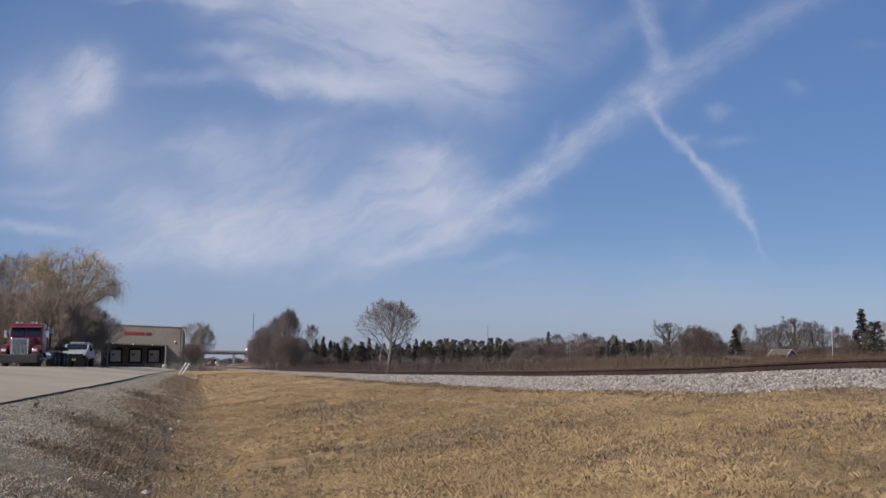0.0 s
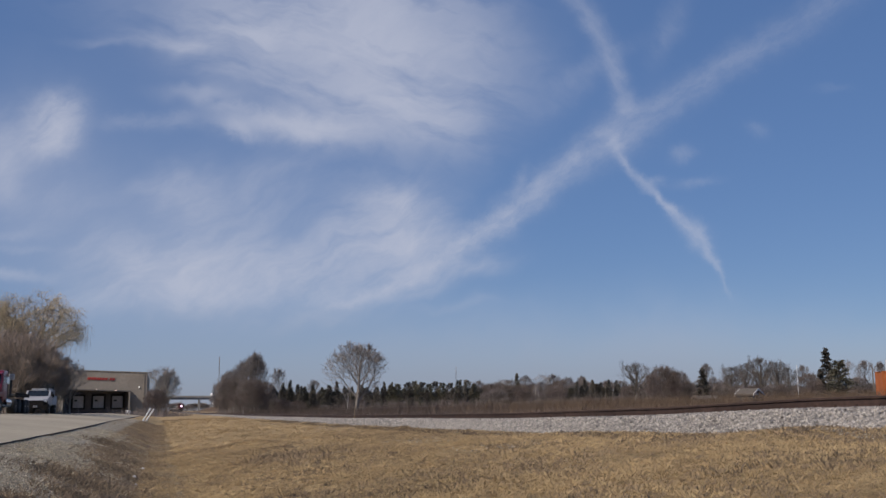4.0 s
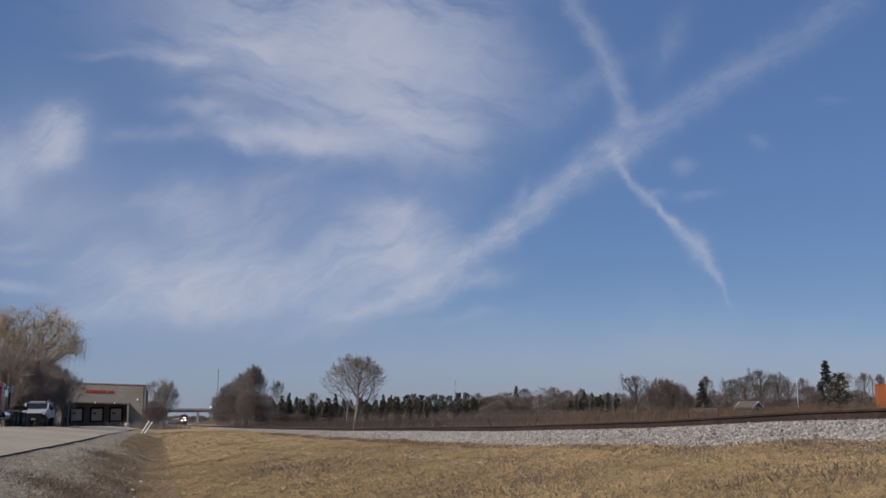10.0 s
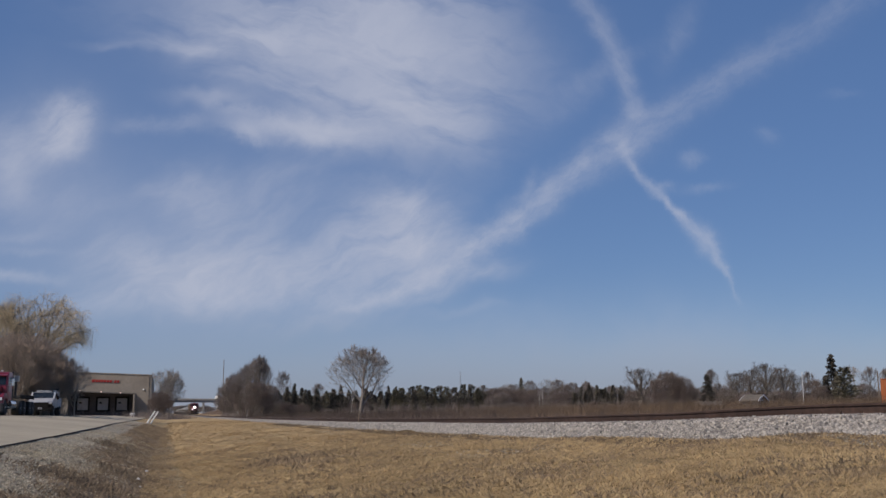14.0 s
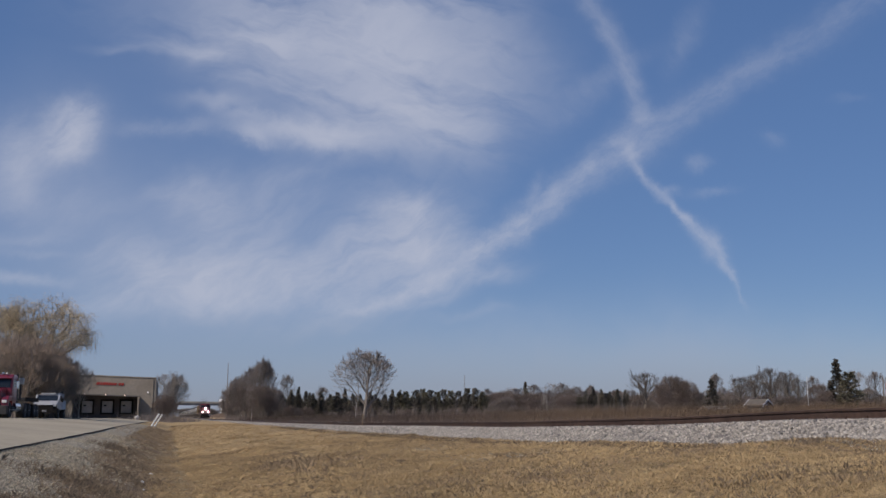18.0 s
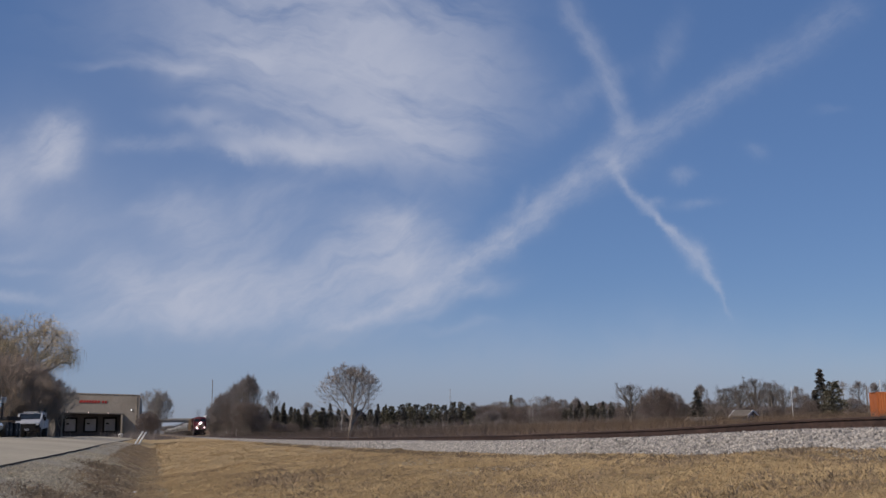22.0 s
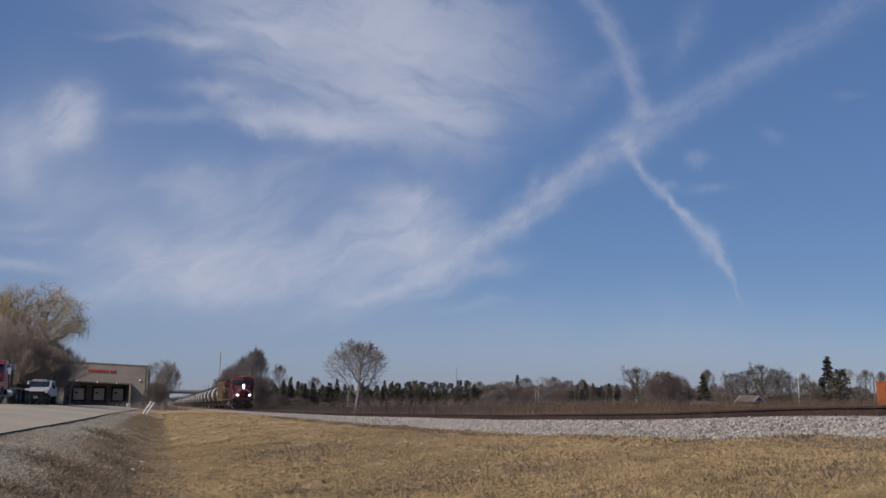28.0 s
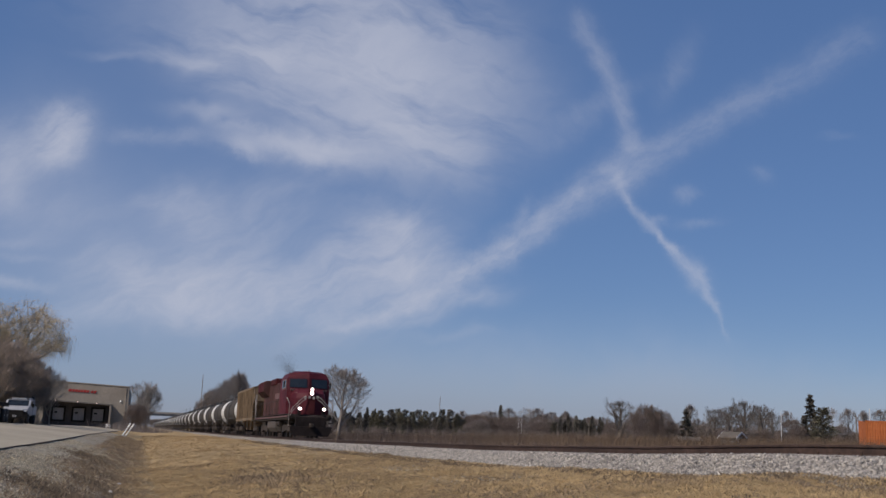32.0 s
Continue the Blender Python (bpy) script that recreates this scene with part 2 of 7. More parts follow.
def lathe(profile, y_axis=True, n=20, bm=None, centre=(0, 0, 0)):
    """Rings of (along, radius) turned about the y axis (or z)."""
    bm = bm or bmesh.new()
    rings = []
    for w, r in profile:
        ring = []
        for i in range(n):
            a = 2 * math.pi * i / n
            q = (r * math.cos(a), w, r * math.sin(a)) if y_axis else (r * math.cos(a), r * math.sin(a), w)
            ring.append(bm.verts.new(Vector(q) + Vector(centre)))
        rings.append(ring)
    fs = []
    for a, b in zip(rings, rings[1:]):
        for i in range(n):
            fs.append(bm.faces.new((a[i], a[(i + 1) % n], b[(i + 1) % n], b[i])))
    fs += [bm.faces.new(rings[0]), bm.faces.new(list(reversed(rings[-1])))]
    bmesh.ops.recalc_face_normals(bm, faces=fs)
    return bm

def thing(name, m, label, category, group="", kind=""):
    ob = new(name)
    ob.matrix_world = m
    return tagged(ob, label, category, group, kind)

# ---- the lie of the land, heights from the camera's eye ----
def interp(x, pts):
    return float(np.interp(x, [p[0] for p in pts], [p[1] for p in pts]))

def rail_z(y):
    return interp(y, [(-60, 0.15), (7, 0.17), (14.3, 0.09), (19.2, -0.045), (29.1, -0.19), (56, -0.385), (92, -0.505), (132, -0.605), (239, -0.72), (1600, -1.15)])

def toe_z(y):
    return interp(y, [(-60, -0.39), (4.6, -0.32), (11, -0.335), (14.5, -0.47), (19.7, -0.61), (31.6, -0.725), (47.7, -0.805), (111, -0.94), (240, -1.06), (1600, -1.5)])

LOT_EDGE, TOE_NEAR, TOE_FAR = -3.1, TRACK_X - 2.1, TRACK_X + 2.1

def lot_z(x, y):
    return interp(x, [(-40, -0.02), (-12, -0.08), (-9, -0.12), (-5, -0.42), (LOT_EDGE, -0.60)]) - 0.0022 * max(0, y - 60)

def ditch_z(y):
    return interp(y, [(-60, -1.45), (70, -1.45), (112, -1.30), (150, -1.1), (1500, -1.6)])

def land(x, y):
    """Height of the bare ground at x, y over the eye."""
    tz = toe_z(y)
    if x > TOE_FAR:
        return tz + 0.05 + 0.024 * min(x - TOE_FAR, 110) * min(1, max(0, (220 - 0.4 * y) / 220))
    if x > TOE_NEAR:
        return tz - 0.02
    dz = ditch_z(y)
    if x > 0.35:
        k = (x - 0.35) / (TOE_NEAR - 0.35)
        return dz + (tz - dz) * (k + 0.16 * math.sin(math.pi * k))
    if x > -0.35:
        return dz
    lz = lot_z(LOT_EDGE, y) - 0.055
    if x > LOT_EDGE:
        k = (-0.35 - x) / (-0.35 - LOT_EDGE)
        return dz + (lz - dz) * (k + 0.13 * math.sin(math.pi * k))
    return lot_z(x, y) - 0.08 - 0.1 * min(1, (LOT_EDGE - x))

def ground_at(x, y):
    return land(x, y) + EYE

def spaced(stops):
    out = []
    for (a, n), (b, _) in zip(stops, stops[1:]):
        out += list(np.linspace(a, b, n, endpoint=False))
    return out + [stops[-1][0]]

def build_ground():
    xs = spaced([(-4500, 6), (-400, 8), (-60, 12), (-6, 10), (-0.4, 4), (0.4, 56), (9.0, 12), (13.5, 30), (150, 12), (600, 6), (4500, 0)])
    ys = spaced([(-1500, 5), (-60, 12), (0, 30), (6, 170), (40, 60), (120, 30), (300, 12), (900, 8), (4800, 0)])
    nx = len(xs)
    verts, faces = [], []
    for y in ys:
        for x in xs:
            z = ground_at(x, y)
            if 0.4 < x < TOE_NEAR - 0.2:
                z += 0.11 * noise.noise((x * 0.55, y * 0.4, 0)) + 0.06 * noise.noise((x * 1.7, y * 1.3, 5)) + 0.035 * noise.noise((x * 4.1, y * 3.0, 8))
            elif LOT_EDGE + 0.3 < x < -0.4:
                z += 0.06 * noise.noise((x * 0.9, y * 0.7, 9))
            verts.append((x, y, z))
    for j in range(len(ys) - 1):
        for i in range(nx - 1):
            a = j * nx + i
            faces.append((a, a + 1, a + nx + 1, a + nx))
    ob = mesh_ob("ground", verts, faces, M["grass"])
    for p in ob.data.polygons:
        p.use_smooth = True
    tagged(ob, "rolling dry winter grass with a shallow ditch", "ground", kind="structure")
    return np.array(xs), np.array(ys), np.array([v[2] for v in verts]).reshape(len(ys), nx)

GX, GY, GZ = build_ground()

def surface(x, y):
    """Heights of the built ground at arrays of places."""
    i = np.clip(np.searchsorted(GX, x) - 1, 0, len(GX) - 2)
    j = np.clip(np.searchsorted(GY, y) - 1, 0, len(GY) - 2)
    a, b = (x - GX[i]) / (GX[i + 1] - GX[i]), (y - GY[j]) / (GY[j + 1] - GY[j])
    return (GZ[j, i] * (1 - a) + GZ[j, i + 1] * a) * (1 - b) + (GZ[j + 1, i] * (1 - a) + GZ[j + 1, i + 1] * a) * b

def strip(name, x0, x1, y0, y1, nx, ny, lift, material, wobble=0.0, dive=False):
    """A sheet that follows the land."""
    verts, faces = [], []
    for j in range(ny + 1):
        y = y0 + (y1 - y0) * (j / ny) ** 1.6
        for i in range(nx + 1):
            x = x0 + (x1 - x0) * i / nx
            a, b = (wobble * (noise.noise((0.3 * y, q, 2.2)) + 0.8 * noise.noise((1.3 * y, q, 5.1))) for q in (0.0, 4.0))
            e = a * (1 - i / nx) ** 2 + b * (i / nx) ** 2
            z = max(float(surface(np.array([max(x, LOT_EDGE + 0.01)]), np.array([y]))[0]), ground_at(max(x, LOT_EDGE + 0.01), y)) + lift - (0.06 if i == nx or (dive and i == 0) else 0)
            verts.append((x + e, y, z))
    for j in range(ny):
        for i in range(nx):
            a = j * (nx + 1) + i
            faces.append((a, a + 1, a + nx + 2, a + nx + 1))
    ob = mesh_ob(name, verts, faces, material)
    for p in ob.data.polygons:
        p.use_smooth = True
    return ob

# ---- the concrete lot and its shoulder ----
def build_lot():
    verts, faces = [], []
    xs = [-70, -40, -25, -16, -12, -9, -7, -5, -4, LOT_EDGE]
    ys = spaced([(-25, 10), (0, 60), (30, 40), (70, 20), (110, 8), (205, 0)])
    nx = len(xs)
    for y in ys:
        for x in xs:
            e = 0.24 * math.exp(-((y - 42) / 24) ** 2) + 0.05 * noise.noise((0, 0.35 * y, 3)) + 0.03 * noise.noise((0, 1.4 * y, 7)) if x == LOT_EDGE else 0
            verts.append((x + e, y, lot_z(x, y) + EYE))
    n = len(verts)
    for j in range(len(ys) - 1):
        for i in range(nx - 1):
            a = j * nx + i
            faces.append((a, a + 1, a + nx + 1, a + nx))
        a = j * nx + nx - 1
        verts += [(verts[a][0] - 0.03, verts[a][1], verts[a][2] - 0.2), (verts[a + nx][0] - 0.03, verts[a + nx][1], verts[a + nx][2] - 0.2)]
        faces.append((a, len(verts) - 2, len(verts) - 1, a + nx))
    ob = mesh_ob("pavement", verts, faces, M["concrete"])
    ob.data.materials.append(M["tie"])                  # the broken edge is darker than the slab top
    for p in ob.data.polygons:
        p.material_index = 1 if abs(p.normal.z) < 0.6 else 0
    return tagged(ob, "pale worn concrete truck lot with a broken edge", "pavement", kind="structure")

build_lot()

# ---- railway ----
def build_ballast():
    verts, faces = [], []
    ys = spaced([(-40, 10), (0, 40), (60, 30), (200, 12), (1600, 0)])
    prof = [(-2.2, None), (-1.5, -0.23), (-1.25, -0.19), (1.25, -0.19), (1.5, -0.23), (2.2, None)]
    for y in ys:
        for dx, dz in prof:
            z = toe_z(y) - 0.03 if dz is None else rail_z(y) + dz
            verts.append((TRACK_X + dx, y, z + EYE))
    k = len(prof)
    for j in range(len(ys) - 1):
        for i in range(k - 1):
            a = j * k + i
            faces.append((a, a + 1, a + k + 1, a + k))
    return tagged(mesh_ob("ballast_bed", verts, faces, M["ballast"]), "limestone ballast bed under the track, darkened as shade between the stones", "ballast", kind="structure")

def build_rail(dx, name):
    ys = spaced([(-40, 20), (0, 60), (60, 35), (200, 20), (1600, 0)])
    prof = [(-0.07, -0.172), (-0.07, -0.155), (-0.012, -0.135), (-0.012, -0.045), (-0.036, -0.035), (-0.036, -0.004), (-0.03, 0), (0.03, 0), (0.036, -0.004), (0.036, -0.035), (0.012, -0.045), (0.012, -0.135), (0.07, -0.155), (0.07, -0.172)]
    k = len(prof)
    verts, faces = [], []
    for y in ys:
        verts += [(TRACK_X + dx + px, y, rail_z(y) + EYE + pz) for px, pz in prof]
    for j in range(len(ys) - 1):
        for i in range(k):
            a, b = j * k + i, j * k + (i + 1) % k
            faces.append((a, b, b + k, a + k))
    ob = mesh_ob(name, verts, faces, M["rail"])
    ob.data.materials.append(M["railtop"])
    for idx, p in enumerate(ob.data.polygons):
        p.material_index = 1 if idx % k == 6 else 0
    return tagged(ob, "rusty brown steel rail with a worn head", "rail", "rails of the track")

build_ballast()
build_rail(-0.755, "rail")
build_rail(0.755, "rail")

# ---- trees ----
def prisms(segs, sides=3):
    """Tapered sticks: segs rows of x0 y0 z0 x1 y1 z1 r0 r1."""
    s = np.asarray(segs, dtype=float)
    a, b, r0, r1 = s[:, :3], s[:, 3:6], s[:, 6], s[:, 7]
    d = b - a
    d /= np.maximum(np.linalg.norm(d, axis=1, keepdims=True), 1e-6)
    ref = np.where(np.abs(d[:, 2:3]) > 0.9, np.array([[1.0, 0, 0]]), np.array([[0, 0, 1.0]]))
    u = np.cross(d, ref)
    u /= np.linalg.norm(u, axis=1, keepdims=True)
    w = np.cross(d, u)
    n = len(s)
    v = np.zeros((n, 2 * sides, 3))
    for i in range(sides):
        c, q = math.cos(2 * math.pi * i / sides), math.sin(2 * math.pi * i / sides)
        o = u * c + w * q
        v[:, i] = a + o * r0[:, None]
        v[:, sides + i] = b + o * r1[:, None]
    base = (np.arange(n) * 2 * sides)[:, None]
    f = np.concatenate([base + np.array([[i, (i + 1) % sides, sides + (i + 1) % sides, sides + i]]) for i in range(sides)])
    return v.reshape(-1, 3), f

def grow(rng, h, base=0.28, wide=0.36, peak=0.62, stems=1, limbs=8, kids=(7, 5), twigs=9, twig_len=0.06, angle=38, rise=0.10, wander=0.07, droop=0.0, trunk_r=0.02):
    """A bare tree h metres high whose limbs fan out at acute angles into an egg-shaped crown: (wood sticks, twig slivers).
    base: where the limbs begin; wide: crown radius over h; peak: height of the widest part; rise: how much branches bend upwards."""
    wood, fine = [], []

    def room(p, d):
        """How far a branch can go before it leaves the crown."""
        for k in range(1, 16):
            q = p + d * (h * 0.06 * k)
            zz = q.z / h
            half = (1 - peak) if zz > peak else (peak - base * 0.5)
            if (q.x ** 2 + q.y ** 2) / (wide * h) ** 2 + ((zz - peak) / half) ** 2 > 1:
                return h * 0.06 * k
        return h

    def shoot(p, d, length, r, level):
        steps = (6, 6, 4, 3)[level]
        pts, q = [p.copy()], d.copy()
        tip = 0.35 if level == 0 else 0.22
        for i in range(steps):
            q = q + Vector((rng.gauss(0, wander), rng.gauss(0, wander), rng.gauss(0, wander * 0.5) + rise - droop * 0.05 * level))
            q.normalize()
            pts.append(pts[-1] + q * (length / steps))
            ra, rb = r * (1 - (1 - tip) * i / steps), r * (1 - (1 - tip) * (i + 1) / steps)
            wood.append((*pts[-2], *pts[-1], max(ra, 0.007), max(rb, 0.005)))

        def on(k):
            i = min(int(k * steps), steps - 1)
            return pts[i].lerp(pts[i + 1], k * steps - i), (pts[i + 1] - pts[i]).normalized()

        if level < 3:
            n = (limbs, kids[0], kids[1])[level]
            start = (base if stems == 1 else 0.12) / 0.9 if level == 0 else 0.22
            turn = rng.uniform(0, 6.28)
            for c in range(n):
                k = min(0.98, start + (1 - start) * (c + rng.random() * 0.8) / n)
                s, along = on(k)
                a = turn + c * 2.4 + rng.uniform(-0.4, 0.4)
                side = along.orthogonal().normalized()
                side.rotate(Matrix.Rotation(a, 3, along))
                an = radians(angle * (1.25 - 0.5 * k) * rng.uniform(0.75, 1.25))
                nd = along * math.cos(an) + side * math.sin(an)
                if nd.z < -0.1:
                    nd.z *= 0.3
                nd.normalize()
                ln = min(room(s, nd) * rng.uniform(0.62 if stems == 1 else 0.6, 1.14 if stems == 1 else 1.25), h * (0.62, 0.34, 0.18)[level] * rng.uniform(0.75, 1.15))
                if ln > h * 0.02:
                    shoot(s, nd, ln, max(0.008, r * (1 - (1 - tip) * k) * rng.uniform(0.45, 0.62)), level + 1)
        if level >= 2:
            for c in range(twigs if level == 3 else twigs // 2):
                s, along = on(rng.uniform(0.1, 1.0))
                t = (along * 1.0 + Vector((rng.gauss(0, 0.38), rng.gauss(0, 0.38), rng.gauss(0.12, 0.32)))).normalized()
                ln = h * twig_len * rng.uniform(0.4, 1.25)
                if droop:
                    a1 = s + t * ln * 0.6
                    a2 = a1 + Vector((t.x * 0.3, t.y * 0.3, -0.5 - 0.4 * rng.random())) * ln * droop
                    a3 = a2 + Vector((t.x * 0.05, t.y * 0.05, -0.8 - 1.1 * rng.random())) * ln * droop
                    fine.extend([(*s, *a1), (*a1, *a2), (*a2, *a3)])
                else:
                    fine.append((*s, *(s + t * ln)))

    for s in range(stems):
        if stems == 1:
            shoot(Vector((0, 0, -0.2)), Vector((rng.gauss(0, 0.04), rng.gauss(0, 0.04), 1)).normalized(), h * 0.9, h * trunk_r, 0)
        else:
            a = s * 2.4
            out = Vector((math.cos(a), math.sin(a), 0)) * rng.uniform(0.1, 0.55)
            p = out * h * 0.12
            p.z = -0.2
            d = (Vector((0, 0, 1)) + out).normalized()
            shoot(p, d, min(room(p + Vector((0, 0, 0.1 * h)), d) + 0.1 * h, h) * rng.uniform(0.75, 1.0), h * trunk_r * 0.6, 0)
    return wood, np.array(fine)

def slivers(seg, width, rng):
    """Twigs as long thin triangles."""
    a, b = seg[:, :3], seg[:, 3:]
    d = b - a
    side = np.cross(d, rng.normal(0, 1, d.shape))
    side /= np.maximum(np.linalg.norm(side, axis=1, keepdims=True), 1e-6)
    w = width * rng.uniform(0.6, 1.4, (len(a), 1))
    v = np.stack([a - side * w / 2, a + side * w / 2, b], 1).reshape(-1, 3)
    return v, np.arange(len(v)).reshape(-1, 3)

def stick_tree(name, seed, bark, twig_mat, label, category="tree", fat=0.03, **kw):
    """One tree at the origin: trunk with its limbs, and a crown of twigs."""
    wood, fine = grow(random.Random(seed), **kw)
    root = thing(name, Matrix(), label, category)
    wood = np.array(wood)
    k = kw["h"] / max(wood[:, 5].max(), fine[:, 5].max())
    wood[:, :6] *= k
    fine *= k
    tv, tf = prisms(wood, 4)
    t = new("trunk", np_mesh("trunk", tv, tf, bark))
    t.parent = root
    cv, cf = slivers(fine, fat, np.random.RandomState(seed))
    c = new("crown", np_mesh("crown", cv, cf, twig_mat))
    c.parent = root
    tagged(c, kind="stuff")
    return root

def willow_tree(seed, h, reach, label):
    """A bare weeping willow: arching limbs that carry a dome of fine hanging strands."""
    rng = random.Random(seed)
    root = thing("willow_tree", Matrix(), label, "tree")
    wood, fine = [], []

    def arc(p, q, lift, r0, r1, steps=6):
        pts = [p.lerp(q, k / steps) + Vector((0, 0, lift * math.sin(math.pi * k / steps))) for k in range(steps + 1)]
        for k in range(1, steps):
            pts[k] += Vector((rng.gauss(0, 0.012), rng.gauss(0, 0.012), rng.gauss(0, 0.008))) * h
        for k in range(steps):
            wood.append((*pts[k], *pts[k + 1], r0 + (r1 - r0) * k / steps, r0 + (r1 - r0) * (k + 1) / steps))
        return pts

    trunk = arc(Vector((0, 0, -0.3)), Vector((0.1, 0.1, h * 0.34)), 0, h * 0.036, h * 0.026, 5)
    for n in range(15):
        a = n * 2.4 + rng.uniform(-0.3, 0.3)
        el = rng.uniform(0.12, 1.0)
        tip = Vector((math.cos(a) * reach * math.cos(el) * 0.9, math.sin(a) * reach * math.cos(el) * 0.9, h * (0.56 + 0.36 * math.sin(el))))
        limb = arc(trunk[rng.choice((3, 4, 5))], tip, h * 0.07, h * 0.012, h * 0.0035, 8)
        for m in range(11):
            k = rng.randint(3, 8)
            p = limb[k]
            b = a + rng.gauss(0, 0.75)
            e2 = min(1.45, max(0.0, el + rng.gauss(0, 0.3)))
            f = rng.uniform(0.82, 1.03)
            q = Vector((math.cos(b) * reach * math.cos(e2) * f, math.sin(b) * reach * math.cos(e2) * f, h * (0.56 + 0.43 * f * math.sin(e2))))
            bough = arc(p, q, h * 0.03, h * 0.0030, h * 0.0011, 5)
            for w in range(62):
                c = rng.randint(1, 5)
                s0 = bough[c - 1].lerp(bough[c], rng.random())
                o = Vector((rng.gauss(0, 0.5), rng.gauss(0, 0.5), rng.uniform(0.2, 1.1))) + Vector((math.cos(b), math.sin(b), 0)) * 0.7
                o.normalize()
                ln = h * rng.uniform(0.025, 0.07)
                s1 = s0 + o * ln
                s2 = s1 + Vector((o.x * 0.9, o.y * 0.9, 0.1 - 0.35 * math.cos(e2))) * ln
                fine.extend([(*s0, *s1), (*s1, *s2)])
                if rng.random() < (0.75 if e2 < 0.45 else 0.12):
                    fine.append((*s2, *(s2 + Vector((o.x * 0.12, o.y * 0.12, -rng.uniform(0.6, 2.4))) * ln)))
    wood, fine = np.array(wood), np.array(fine)
    tv, tf = prisms(wood, 5)
    new("trunk", np_mesh("trunk", tv, tf, M["limbbark"])).parent = root
    cv, cf = slivers(fine, 0.02, np.random.RandomState(seed))
    crown = new("crown", np_mesh("crown", cv, cf, M["willow"]))
    crown.parent = root
    tagged(crown, kind="stuff")
    return root

def conifer(name, seed, h, width, mat, label, n=4200, pine=False):
    """A conifer: trunk and a crown of many small needle sprays."""
    rng = np.random.RandomState(seed)
    root = thing(name, Matrix(), label, "tree")
    tv, tf = prisms([(0, 0, -0.2, 0, 0, h * 0.55, h * 0.016, h * 0.01), (0, 0, h * 0.55, 0.05, 0, h * 0.98, h * 0.01, 0.01)], 6)
    t = new("trunk", np_mesh("trunk", tv, tf, M["bark"]))
    t.parent = root
    branches, sprays = [], []
    nb = int(h * 14)
    lo = 0.10 if pine else 0.06
    for b in range(nb):
        k = lo + (1 - lo) * (b + rng.rand()) / nb
        reach = width * ((1 - k) ** 0.85 + 0.03) * rng.uniform(0.5, 1.2) if not pine else width * (0.22 + 0.85 * (1 - k) ** 0.7 * min(1, 0.45 + 1.6 * k)) * rng.uniform(0.35, 1.15)
        a = rng.rand() * 2 * math.pi
        z = h * k
        tip = (reach * math.cos(a), reach * math.sin(a), z - (0.28 * reach if not pine else -0.22 * reach))
        branches.append((0, 0, z, *tip, 0.025, 0.008))
        for _ in range(max(4, n // nb)):
            q = rng.uniform(0.25, 1.05) if not pine else rng.uniform(0.45, 1.08)
            sprays.append([tip[0] * q + rng.normal(0, 0.10), tip[1] * q + rng.normal(0, 0.10), z + (tip[2] - z) * q + rng.normal(0, 0.08), math.cos(a), math.sin(a)])
    s = np.array(sprays)
    m = len(s)
    size = (0.10 + 0.016 * h) * rng.uniform(0.7, 1.4, m)
    dirs = np.stack([s[:, 3], s[:, 4], np.full(m, 0.15 if not pine else 0.7)], 1) + rng.normal(0, 0.5, (m, 3))
    dirs /= np.linalg.norm(dirs, axis=1, keepdims=True)
    side = np.cross(dirs, rng.normal(0, 1, (m, 3)))
    side /= np.linalg.norm(side, axis=1, keepdims=True)
    c = s[:, :3]
    tri = np.stack([c - side * size[:, None] * 0.35, c + side * size[:, None] * 0.35, c + dirs * size[:, None] * 1.3], 1).reshape(-1, 3)
    tri[:, 2] *= h / tri[:, 2].max()
    cr = new("crown", np_mesh("crown", tri, np.arange(3 * m).reshape(-1, 3), mat))
    cr.parent = root
    bv, bf = prisms(branches, 3)
    br = new("bough", np_mesh("bough", bv, bf, M["bark"]))
    br.parent = root
    tagged(br, kind="stuff")
    tagged(cr, kind="stuff")
    return root

HALF, AXIS, TILT = 784 / math.tan(radians(24)), 13.84, 6.64
def at_bearing(u, r):
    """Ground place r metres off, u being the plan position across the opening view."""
    b = math.atan((u - 784) / HALF) + radians(AXIS)
    return r * math.sin(b), r * math.cos(b)

